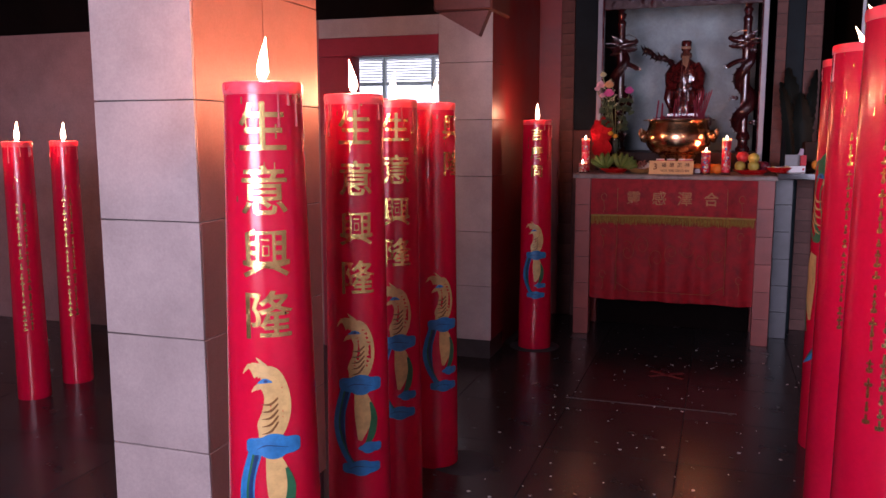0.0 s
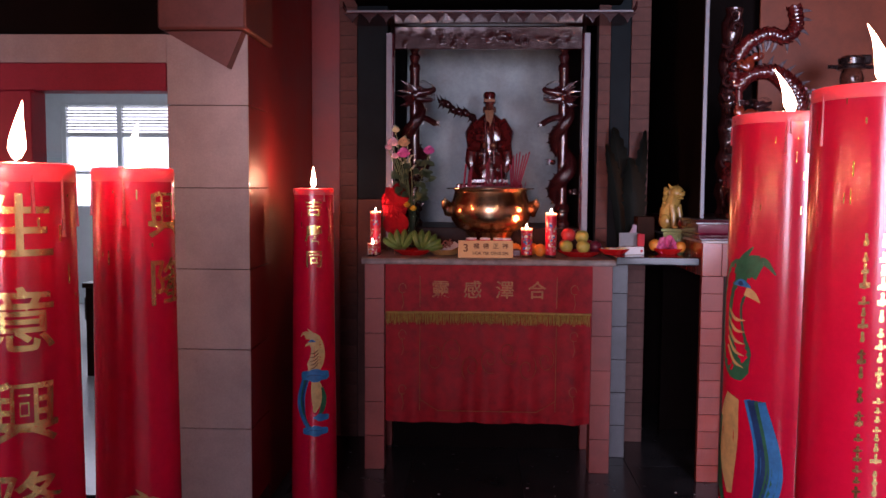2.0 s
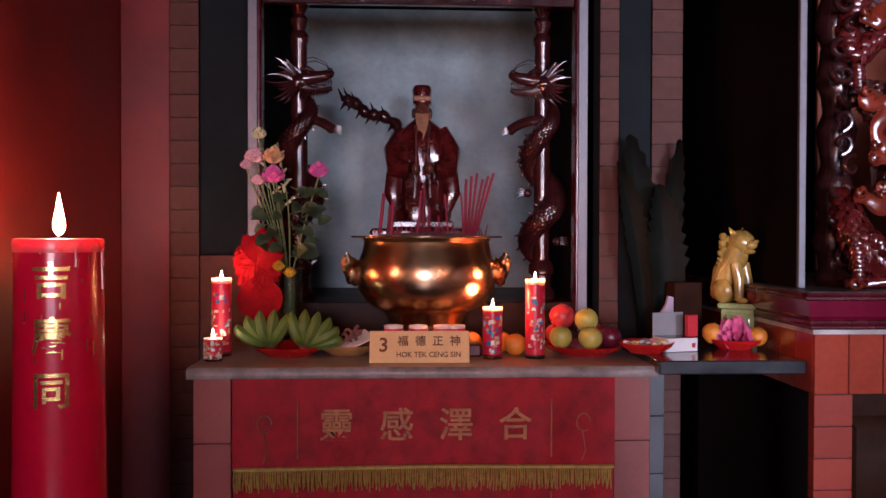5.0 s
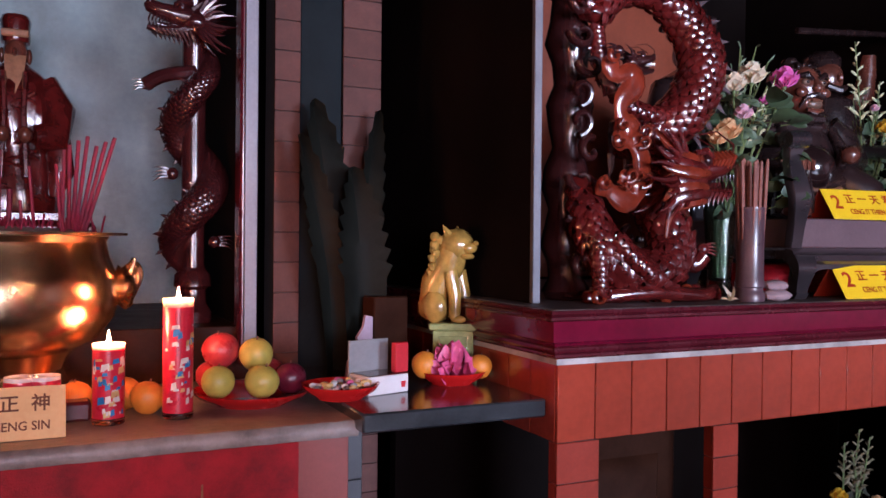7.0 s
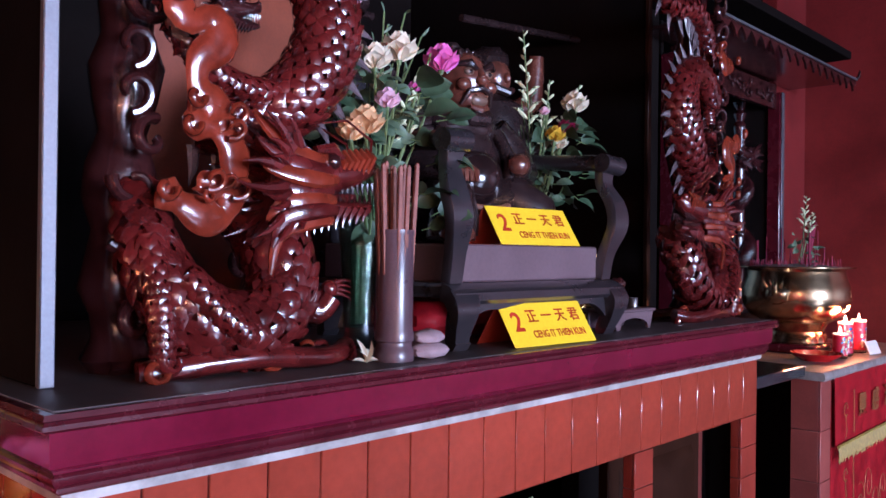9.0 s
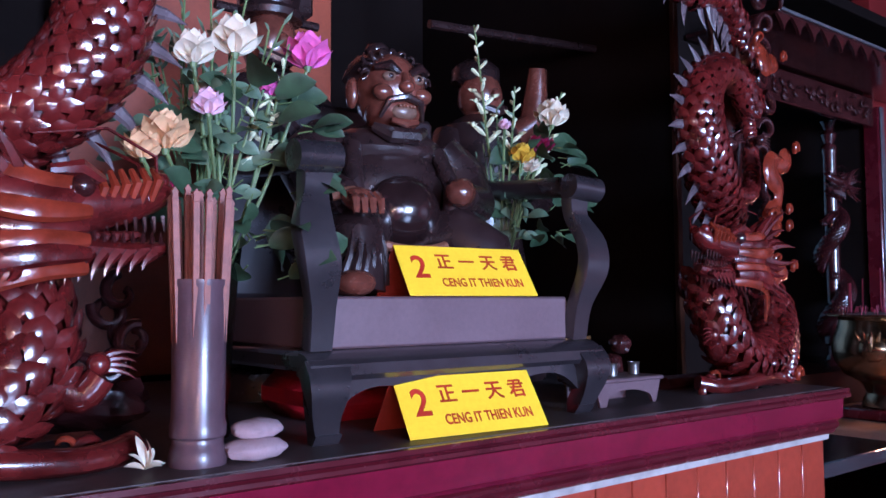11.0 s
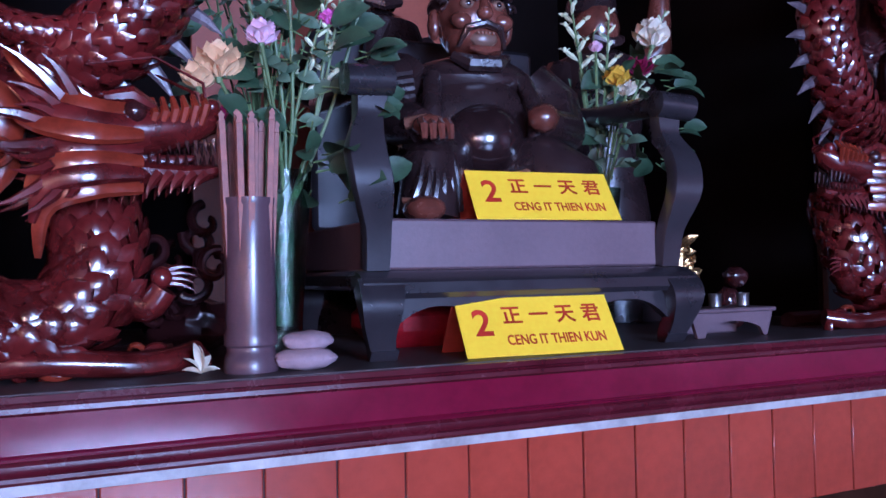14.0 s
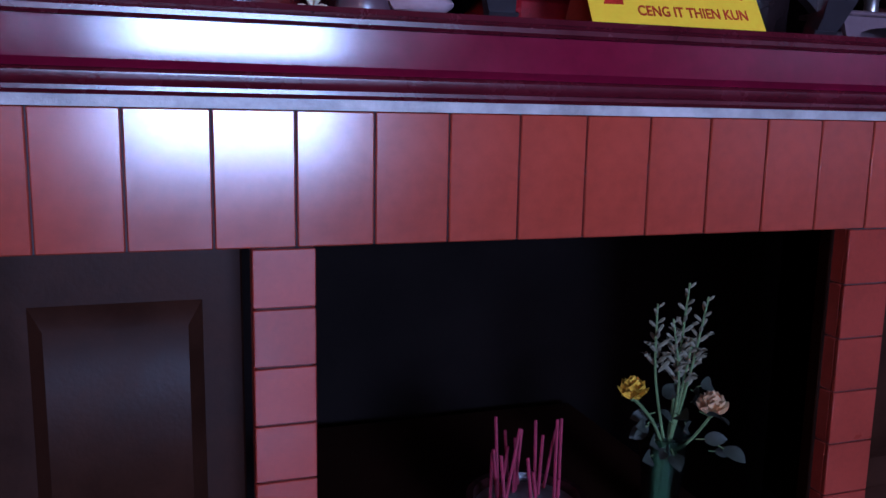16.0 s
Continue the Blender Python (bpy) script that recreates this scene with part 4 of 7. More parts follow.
def dragon_head(g, c, s, fx, mat=0, eye=1, mane=1):
    """A roaring head that looks along fx in x: two toothed jaws, snout, brow, horns, whiskers and a mane of blades."""
    c = Vector(c)

    def P(x, y, z):
        return c + Vector((x * fx * s, y * s, z * s))
    g.ball(P(-0.15, 0, 0.02), (0.42 * s, 0.34 * s, 0.32 * s), mat, 16, 10, 0.15)
    g.tube([P(0.0, 0, 0.12), P(0.35, -0.02, 0.16), P(0.7, -0.02, 0.22), P(0.98, 0, 0.34), P(1.06, 0, 0.40)], [0.27 * s, 0.25 * s, 0.2 * s, 0.16 * s, 0.07 * s], 12, mat, flat=1.1)
    g.tube([P(-0.05, 0, -0.14), P(0.3, 0, -0.26), P(0.7, 0, -0.27), P(1.02, 0, -0.20)], [0.2 * s, 0.15 * s, 0.12 * s, 0.07 * s], 10, mat, flat=1.2)
    g.ball(P(0.95, -0.1, 0.42), 0.085 * s, mat)
    g.ball(P(0.95, 0.1, 0.42), 0.085 * s, mat)
    for sy in (-1, 1):
        g.ball(P(0.22, sy * 0.25, 0.3), 0.11 * s, eye)
        g.tube([P(0.4, sy * 0.22, 0.36), P(0.2, sy * 0.27, 0.46), P(-0.05, sy * 0.26, 0.42)], [0.05 * s, 0.08 * s, 0.05 * s], 7, mat)
        for k in range(9):
            x = 0.28 + k * 0.085
            g.spike(P(x, sy * 0.14, 0.05 + 0.12 * max(0, x - 0.6)), P(x + 0.02, sy * 0.14, -0.07), 0.026 * s, 1, 5)
            g.spike(P(x, sy * 0.1, -0.17), P(x, sy * 0.1, -0.05), 0.024 * s, 1, 5)
        # mane: blades swept back from cheek and brow
        for k in range(11 if mane else 5):
            a = math.radians(118 + 13 * k)
            ln = (0.95 + 0.25 * math.sin(k * 1.7)) * (1.0 if mane else 0.6)
            b = P(-0.12 + 0.24 * math.cos(a), sy * 0.22, 0.02 + 0.26 * math.sin(a))
            t = P(-0.12 + ln * math.cos(a), sy * 0.34 - 0.1, 0.02 + ln * 0.85 * math.sin(a))
            g.spike(b, t, 0.085 * s, mat, 6, (0, -0.05 * s, 0.16 * s * (1 if k < 5 else -1)))
        for k in range(9):
            x = 0.0 + k * 0.11
            g.spike(P(x, sy * 0.16, -0.26), P(x - 0.12, sy * 0.2, -0.62 + 0.025 * k), 0.055 * s, mat, 5, (-0.05 * fx * s, 0, 0))
        g.spike(P(-0.05, sy * 0.15, 0.3), P(-0.75, sy * 0.28, 0.72), 0.07 * s, mat, 6, (0, 0, 0.1 * s))
        g.tube([P(0.9, sy * 0.16, 0.32), P(0.85, sy * 0.25, 0.62), P(0.4, sy * 0.3, 0.82), P(-0.2, sy * 0.32, 0.70)], [0.02 * s, 0.018 * s, 0.015 * s, 0.008 * s], 5, mat)
    g.tube([P(0.25, 0, -0.14), P(0.55, 0, -0.13), P(0.8, 0, -0.08)], [0.08 * s, 0.07 * s, 0.03 * s], 8, mat, flat=0.6)


def claw(g, c, s, fx, mat):
    c = Vector(c)
    g.ball(c, 0.28 * s, mat, 10, 7)
    for k in range(4):
        z = 0.3 - 0.2 * k
        g.spike(c + Vector((0.1 * fx * s, 0, z * 0.5 * s)), c + Vector((0.85 * fx * s, -0.1 * s, (z - 0.1) * s)), 0.09 * s, mat, 6, (0, -0.05 * s, 0.18 * s))


def carved_dragon(cx, fx, label):
    """A dragon among clouds in front of a dark post, on the altar top; fx: the way it faces along x."""
    g, post, head, cloud, foot = Geo(), Geo(), Geo(), Geo(), Geo()
    Y = 5.94

    def W(x, z, y=0.0):
        return (cx + fx * (x - 1.14), Y + y, z)
    # dark carved backing and rocks it winds round
    post.tube(spline([W(0.965, 1.385, 0.08), W(0.955, 1.6, 0.08), W(0.97, 1.9, 0.08), W(0.96, 2.2, 0.08), W(0.98, 2.5, 0.08)], 24), [0.05 + 0.012 * math.sin(i * 1.9) for i in range(24)], 10, 1)
    rnd = random.Random(21)
    for i in range(15):
        z = 1.47 + i * 0.07
        curl(post, W(0.945 + 0.02 * math.sin(i * 2.0), z, -0.01), 0.034, 1, fx, rnd.uniform(0, 6), 0.0)
    # lower loop
    low = spline([W(0.962, 1.68, 0.02), W(0.956, 1.60, -0.015), W(0.978, 1.53, -0.04), W(1.045, 1.470, -0.05), W(1.125, 1.456, -0.05), W(1.180, 1.50, -0.04), W(1.192, 1.565, -0.02), W(1.18, 1.64, 0.02)], 44)
    scaly(g, low, [0.034 + 0.024 * math.sin(math.pi * min(0.62, i / 60)) for i in range(44)], 0.038, 0)
    thin = spline([W(0.945, 1.60, -0.05), W(0.95, 1.53, -0.07), W(0.955, 1.46, -0.075), W(0.96, 1.42, -0.07)], 16)
    scaly(g, thin, [0.020 - 0.0006 * i for i in range(16)], 0.022, 0)
    fork = spline([W(0.985, 1.545, -0.085), W(1.02, 1.50, -0.10), W(1.06, 1.465, -0.11), W(1.085, 1.445, -0.10)], 16)
    scaly(g, fork, [0.020 - 0.0005 * i for i in range(16)], 0.022, 0)
    # great ring with spines on its outer side
    up = spline([W(1.06, 1.79, 0.03), W(1.14, 1.80, -0.01), W(1.21, 1.845, -0.04), W(1.262, 1.92, -0.05), W(1.275, 2.005, -0.045), W(1.235, 2.09, -0.03), W(1.15, 2.15, -0.02), W(1.05, 2.14, -0.01), W(0.985, 2.09, 0.0), W(0.975, 2.18, 0.02), W(1.02, 2.29, 0.01), W(1.12, 2.35, 0.0), W(1.22, 2.34, 0.01), W(1.28, 2.40, 0.02), W(1.27, 2.50, 0.02)], 110)
    scaly(g, up, [0.030 + 0.026 * math.sin(math.pi * min(1, 0.2 + i / 62)) for i in range(110)], 0.032, 0, 0.06, -fx, 2, 2)
    # thinner strand that closes the ring below
    ring = spline([W(1.24, 1.875, -0.05), W(1.17, 1.845, -0.06), W(1.09, 1.848, -0.05), W(1.035, 1.885, -0.03), W(1.0, 1.95, -0.01), W(0.99, 2.05, 0.0)], 36)
    scaly(g, ring, [0.013 + 0.006 * math.sin(math.pi * i / 35) for i in range(36)], 0.020, 0, 0.016, fx, 3)
    dragon_head(head, W(1.205, 1.690, -0.085), 0.138, fx, 0, 1)
    # locks swept back from brow and jaw, grooved and lifted at the tips
    for k in range(7):
        z, y = 1.735 - 0.017 * k, -0.11 - 0.006 * (k % 3)
        tip = 0.065 - 0.026 * k
        head.tube(spline([W(1.245, z, y), W(1.185, z - 0.004, y - 0.02), W(1.13, z + tip * 0.3, y - 0.01), W(1.085 + 0.006 * k, z + tip, y)], 12), [0.004 + 0.0105 * math.sin(math.pi * min(1, 0.12 + q / 12.5)) for q in range(12)], 7, 0 if k % 2 else 3, None, 0.55)
    for k in range(6):
        # ridged snout
        x = 1.255 + 0.013 * k
        head.tube([W(x, 1.705 + 0.003 * k, -0.112), W(x + 0.006, 1.73 + 0.003 * k, -0.122), W(x + 0.003, 1.752 + 0.002 * k, -0.105)], [0.004, 0.0065, 0.004], 6, 3)
    # a smaller head looking out of the ring
    dragon_head(head, W(1.10, 1.975, -0.01), 0.058, fx, 1, 1, 0)
    # orange flame scrolls with round lobed ends
    for path, fat in (
            (((0.985, 1.770), (1.03, 1.772), (1.068, 1.745), (1.078, 1.705), (1.06, 1.68), (1.03, 1.69)), 0.023),
            (((0.952, 1.672), (0.985, 1.652), (1.03, 1.632), (1.065, 1.64), (1.075, 1.68)), 0.024),
            (((1.02, 1.665), (1.03, 1.685), (1.055, 1.69)), 0.015),
            (((0.958, 1.965), (0.985, 1.925), (1.03, 1.935), (1.04, 1.90), (1.005, 1.865), (1.01, 1.82), (1.06, 1.795)), 0.024),
            (((0.99, 1.81), (1.03, 1.80), (1.06, 1.77)), 0.022),
            (((0.965, 2.20), (1.01, 2.17), (1.03, 2.21), (1.07, 2.23)), 0.022)):
        n = 22
        cloud.tube(spline([W(x, z, -0.075 + 0.012 * math.sin(9 * z)) for x, z in path], n), [1.3 * fat * (0.55 + 0.45 * abs(math.cos(math.pi * q / (n - 1) * 2))) * min(1, 0.45 + q * 0.3, 0.45 + (n - 1 - q) * 0.3) for q in range(n)], 12, 3, None, 0.38)
        for k in (0, -1):
            x, z = path[k]
            curl(cloud, W(x, z, -0.09 + 0.012 * math.sin(9 * z)), fat * 0.85, 3, fx if k else -fx, 2.0 * k)
    # legs with claws, waves round the foot
    g.tube(spline([W(1.20, 1.52, -0.03), W(1.25, 1.475, -0.06), W(1.275, 1.5, -0.07)], 10), [0.03, 0.03, 0.028, 0.026, 0.024, 0.022, 0.02, 0.02, 0.02, 0.02], 10, 0)
    claw(g, W(1.272, 1.515, -0.07), 0.055, fx, 0)
    claw(g, W(1.025, 1.435, -0.08), 0.05, fx, 0)
    claw(g, W(1.02, 1.99, -0.05), 0.05, -fx, 1)
    for i in range(12):
        x = 0.94 + i * 0.033
        curl(foot, W(x, 1.405 + 0.012 * math.sin(i * 2.2), -0.06 - 0.02 * math.cos(i)), 0.024 + 0.006 * math.sin(i * 1.3), 0 if i % 3 else 3, fx if i % 2 else -fx, i * 1.1)
    foot.tube(spline([W(0.93, 1.396, -0.05), W(1.1, 1.41, -0.09), W(1.25, 1.40, -0.09), W(1.32, 1.41, -0.06)], 16), 0.018, 9, 0)
    foot.tube([W(0.93, 1.394, 0.05), W(1.3, 1.394, 0.05)], 0.022, 8, 1)
    ob = thing("dragon_carving", label, "wood carving", (0, 0, 0), group="dragon carvings")
    for nm, q in (("body", g), ("carved_post", post), ("head", head), ("flame_scrolls", cloud), ("wave_base", foot)):
        q.v = [(x, y, max(z, 1.3848)) for x, y, z in q.v]
        part(nm, q, [CARVED, CARVED_DARK, WHITE_SPINE, CARVED_ORANGE], ob)
    return ob


WHITE_SPINE = material("worn_grey_spine", (0.11, 0.085, 0.095), 0.25, scale=30, dark=0.5, coat=0.4)
carved_dragon(1.14, 1, "red lacquered wooden dragon carving with scales and orange clouds")
carved_dragon(2.73, -1, "red lacquered wooden dragon carving facing the seated statue")


POST_LACQUER = material("brown_black_lacquer", (0.038, 0.008, 0.009), 0.2, scale=14, fine=110, dark=0.45, bump=0.12, coat=0.5)


def dragon_post(cx, y, fx):
    g = Geo()
    g.lathe([(0.05, 0), (0.052, 0.03), (0.036, 0.05), (0.036, 0.09), (0.05, 0.1), (0.048, 0.13), (0.03, 0.15), (0.032, 0.5), (0.03, 0.95), (0.034, 0.96), (0.034, 0.985), (0.022, 1.0), (0.036, 1.04), (0.02, 1.06), (0.04, 1.1)], 18, 0, pose(cx, y, 1.30))
    pts = spline([(cx + (0.052 - 0.01 * t) * math.cos(2.6 * math.pi * 2 * t * 0.75 + 1.0), y + (0.052 - 0.01 * t) * math.sin(2.6 * math.pi * 2 * t * 0.75 + 1.0), 1.42 + 0.62 * t) for t in np.linspace(0, 1, 22)], 90)
    scaly(g, pts, [0.016 + 0.027 * math.sin(math.pi * min(1, i / 100 + 0.1)) for i in range(90)], 0.017, 0, 0.02, -fx, 4)
    dragon_head(g, (cx + fx * 0.02, y - 0.05, 2.10), 0.105, fx, 0, 0, 1)
    claw(g, (cx + fx * 0.06, y - 0.04, 1.70), 0.06, fx, 0)
    claw(g, (cx - fx * 0.05, y - 0.05, 1.52), 0.06, -fx, 0)
    claw(g, (cx + fx * 0.12, y - 0.03, 1.93), 0.05, fx, 0)
    g.tube(spline([(cx, y - 0.02, 1.98), (cx + fx * 0.08, y - 0.03, 1.96), (cx + fx * 0.13, y - 0.03, 1.93)], 8), 0.018, 8, 0)
    g.v = [(a, b, max(c, 1.301)) for a, b, c in g.v]
    return solid("dragon_post", g, [POST_LACQUER, CARVED_DARK], "dark lacquered post wound round by a carved dragon", "carved post", "dragon posts")


for cx in (-0.325, 4.17):
    dragon_post(cx - 0.445, 6.60, 1)
    dragon_post(cx + 0.465, 6.60, -1)


# ---------------------------------------------------------------- statues, each one plain mesh
def robed_statue(cx, y, z, h, label):
    g = Geo()
    k = h / 0.58
    M = pose(cx, y, z) @ Matrix.Diagonal((k * 0.78, k, k, 1))
    # stepped base, robe, shoulders
    g.box(-0.16, 0.16, -0.11, 0.11, 0.0, 0.03, 0.006, 0, M)
    vs, fs, n = [], [], 40
    prof = [(0.145, 0.03), (0.15, 0.06), (0.138, 0.12), (0.13, 0.18), (0.135, 0.24), (0.14, 0.29), (0.135, 0.34), (0.125, 0.38), (0.10, 0.41), (0.06, 0.435), (0.035, 0.45)]
    for r, zz in prof:
        for i in range(n):
            a = 2 * math.pi * i / n
            q = 1 + 0.06 * math.sin(a * 9 + zz * 14) * (1 if zz < 0.4 else 0.2) + 0.04 * noise.noise((math.cos(a) * 3, math.sin(a) * 3, zz * 12))
            vs.append((r * q * math.cos(a), r * q * 0.66 * math.sin(a), zz))
    for j in range(len(prof) - 1):
        for i in range(n):
            fs.append((j * n + i, j * n + (i + 1) % n, (j + 1) * n + (i + 1) % n, (j + 1) * n + i))
    g.add(vs, fs, 0, M)
    for s in (-1, 1):
        g.tube([Vector(p) for p in ((s * 0.10, 0, 0.39), (s * 0.15, -0.03, 0.31), (s * 0.135, -0.08, 0.235), (s * 0.06, -0.115, 0.23))], [0.045, 0.052, 0.05, 0.035], 12, 0, M)
        g.tube([Vector(p) for p in ((s * 0.14, -0.07, 0.24), (s * 0.15, -0.09, 0.14), (s * 0.13, -0.09, 0.07))], [0.04, 0.045, 0.02], 10, 0, M, 0.5)
        g.ball((s * 0.035, -0.125, 0.235), 0.024, 1, mtx=M)
        g.tube([Vector(p) for p in ((s * 0.035, -0.09, 0.41), (s * 0.03, -0.105, 0.30), (s * 0.04, -0.112, 0.12))], 0.01, 6, 0, M)
    for i in range(14):
        a = i * 0.9
        g.tube([Vector((0.09 * math.cos(a + t) * (1 - i * 0.02), -0.088, 0.06 + i * 0.022 + 0.012 * math.sin(t * 2))) for t in np.linspace(0, 1.6, 7)], 0.006, 5, 0, M)
    g.ball((0, -0.005, 0.475), (0.042, 0.045, 0.05), 1, mtx=M)
    g.ball((0, -0.05, 0.472), (0.009, 0.012, 0.012), 1, mtx=M)
    for s in (-1, 1):
        g.ball((s * 0.045, 0, 0.47), (0.01, 0.014, 0.022), 1, mtx=M)
    g.add([(-0.036, -0.045, 0.465), (0.036, -0.045, 0.465), (0.03, -0.075, 0.41), (0, -0.088, 0.345), (-0.03, -0.075, 0.41), (0, -0.068, 0.44)], [(0, 1, 5), (1, 2, 5), (2, 3, 5), (3, 4, 5), (4, 0, 5)], 2, M)
    g.lathe([(0.047, 0.505), (0.05, 0.515), (0.047, 0.54), (0.052, 0.565), (0.045, 0.58), (0.01, 0.585)], 16, 0, M)
    g.box(-0.045, 0.045, -0.055, -0.04, 0.515, 0.535, 0.004, 2, M)
    q = spline([(-0.11, -0.08, 0.40), (-0.20, -0.085, 0.445), (-0.28, -0.09, 0.455), (-0.35, -0.09, 0.50), (-0.40, -0.09, 0.505)], 26)
    g.tube(q, [0.016 + 0.012 * abs(math.sin(i * 0.8)) for i in range(26)], 9, 3, M)
    for i in range(3, 26, 2):
        g.spike(q[i], q[i] + Vector((-0.03, -0.01, 0.05 * (1 if i % 4 == 1 else -0.8))), 0.012, 3, 5, None, M)
    return solid("deity_statue", g, [CARVED, SKIN_WOOD, BEARD, CARVED_DARK], label, "statue")


BEARD = material("tan_beard", (0.34, 0.17, 0.09), 0.6, scale=40, fine=200, dark=0.6, bump=0.4)
pd = thing("statue_pedestal", "dark lacquered pedestal under the bearded statue", "pedestal", (-0.305, 7.02, 1.30))
part("base", Geo().box(-0.2, 0.2, -0.14, 0.14, 0, 0.2, 0.012), CARVED_DARK, pd)
part("ledge", Geo().box(-0.215, 0.215, -0.155, 0.155, 0.2005, 0.27, 0.012), CARVED, pd)
robed_statue(-0.305, 7.0, 1.571, 0.60, "dark red lacquered statue of a bearded robed deity with a hat")


def seated_statue():
    """A heavy seated guardian: round bare belly, open mouth, hand on knee."""
    g = Geo()
    M = pose(1.885, 6.13, 1.612, 0, 0, -8) @ Matrix.Scale(0.92, 4)

    def T(pts, rad, mat=0, flat=1.0, n=14):
        g.tube([Vector(p) for p in pts], rad, n, mat, M, flat)
    g.ball((0, 0.05, 0.09), (0.20, 0.15, 0.10), 0, 24, 12, 0.1, M)
    g.ball((0.0, 0.03, 0.19), (0.155, 0.13, 0.16), 0, 24, 14, 0.06, M)
    g.ball((0.0, -0.055, 0.165), (0.092, 0.085, 0.082), 3, 26, 16, 0.02, M)
    T([(-0.10 + 0.1 * (1 - math.cos(a)) , -0.105 - 0.03 * math.sin(a), 0.115 - 0.035 * math.sin(a)) for a in np.linspace(0, 3.1, 12)], 0.011, 2, 1.0, 8)
    g.ball((0, 0.02, 0.30), (0.145, 0.10, 0.06), 0, 22, 10, 0.08, M)
    # robe hems round the chest
    T([(-0.10, -0.05, 0.30), (-0.115, -0.09, 0.22), (-0.10, -0.1, 0.13)], [0.018, 0.02, 0.016], 0)
    T([(0.10, -0.05, 0.30), (0.115, -0.09, 0.22), (0.10, -0.1, 0.13)], [0.018, 0.02, 0.016], 0)
    # arms with bunched sleeves
    T([(-0.13, 0.02, 0.315), (-0.19, -0.01, 0.26), (-0.185, -0.07, 0.20), (-0.15, -0.14, 0.178)], [0.055, 0.062, 0.052, 0.034], 0)
    for i in range(7):
        z = 0.30 - i * 0.018
        T([(-0.215 + 0.004 * i, -0.04, z), (-0.19, -0.075 - 0.006 * i, z - 0.008), (-0.15, -0.07 - 0.006 * i, z)], 0.009, 0, 1.0, 7)
    T([(-0.185, -0.15, 0.18), (-0.15, -0.168, 0.185), (-0.12, -0.15, 0.18)], [0.012, 0.012, 0.012], 2, 1.0, 8)
    g.ball((-0.145, -0.178, 0.172), (0.036, 0.03, 0.022), 1, 14, 8, 0.1, M)
    for k in range(4):
        T([(-0.165 + k * 0.016, -0.192, 0.178), (-0.167 + k * 0.017, -0.215, 0.165), (-0.167 + k * 0.017, -0.219, 0.14)], [0.0095, 0.009, 0.006], 1, 1.0, 7)
    T([(0.14, 0.02, 0.31), (0.20, 0.0, 0.25), (0.19, -0.06, 0.19), (0.12, -0.12, 0.20)], [0.055, 0.058, 0.045, 0.03], 0)
    g.ball((0.11, -0.13, 0.205), (0.034, 0.03, 0.03), 1, 12, 8, 0.1, M)
    # legs spread, shoes on the seat
    T([(-0.05, 0.0, 0.10), (-0.11, -0.11, 0.125), (-0.135, -0.15, 0.10), (-0.145, -0.155, 0.0)], [0.07, 0.062, 0.056, 0.062], 0)
    for k in range(6):
        T([(-0.19 + 0.02 * k, -0.195 - 0.012 * math.sin(k), 0.01), (-0.175 + 0.016 * k, -0.205 - 0.01 * math.sin(k), 0.06), (-0.16 + 0.011 * k, -0.19, 0.115)], [0.008, 0.007, 0.003], 0, 1.0, 6)
    T([(0.05, 0.0, 0.10), (0.13, -0.10, 0.115), (0.165, -0.13, 0.085), (0.18, -0.135, 0.0)], [0.07, 0.066, 0.062, 0.07], 0)
    g.ball((-0.165, -0.20, 0.012), (0.04, 0.055, 0.026), 1, 14, 8, 0, M)
    g.ball((0.20, -0.17, 0.012), (0.04, 0.055, 0.026), 1, 14, 8, 0, M)
    T([(-0.2, -0.185, 0.03), (-0.165, -0.235, 0.022), (-0.13, -0.185, 0.03)], 0.006, 2, 1.0, 6)
    # head: jowls, brow, nose, open mouth with moustache, topknot hair
    g.ball((0.0, -0.02, 0.425), (0.078, 0.078, 0.083), 1, 26, 18, 0.06, M)
    g.ball((0.0, -0.035, 0.378), (0.066, 0.062, 0.045), 1, 20, 12, 0.05, M)
    g.ball((0, -0.098, 0.422), (0.018, 0.018, 0.014), 1, 12, 8, 0, M)
    T([(0, -0.09, 0.45), (0, -0.104, 0.425)], [0.010, 0.014], 1)
    g.ball((0, -0.088, 0.372), (0.030, 0.014, 0.018), 4, 14, 8, 0, M)
    T([(-0.05, -0.075, 0.358), (-0.036, -0.094, 0.392), (0, -0.105, 0.400), (0.036, -0.094, 0.392), (0.05, -0.075, 0.358)], [0.004, 0.008, 0.009, 0.008, 0.004], 0, 1.0, 8)
    T([(-0.03, -0.09, 0.352), (0, -0.10, 0.345), (0.03, -0.09, 0.352)], [0.006, 0.010, 0.006], 1, 1.0, 8)
    T([(-0.06, -0.065, 0.34), (-0.03, -0.085, 0.322), (0.03, -0.085, 0.322), (0.06, -0.065, 0.34)], [0.010, 0.018, 0.018, 0.010], 0, 1.0, 8)
    for k in range(5):
        g.ball((-0.016 + 0.008 * k, -0.101, 0.381), 0.0042, 2, 6, 5, 0, M)
    for s in (-1, 1):
        T([(s * 0.012, -0.092, 0.452), (s * 0.034, -0.094, 0.466), (s * 0.062, -0.075, 0.462)], [0.007, 0.011, 0.007], 3, 1.0, 8)
        g.ball((s * 0.033, -0.086, 0.443), (0.016, 0.010, 0.011), 4, 12, 8, 0, M)
        g.ball((s * 0.033, -0.0945, 0.443), (0.006, 0.004, 0.006), 3, 8, 6, 0, M)
        g.ball((s * 0.045, -0.08, 0.41), (0.024, 0.018, 0.018), 1, 12, 8, 0, M)
        g.ball((s * 0.082, -0.005, 0.42), (0.014, 0.02, 0.034), 1, 12, 8, 0.1, M)
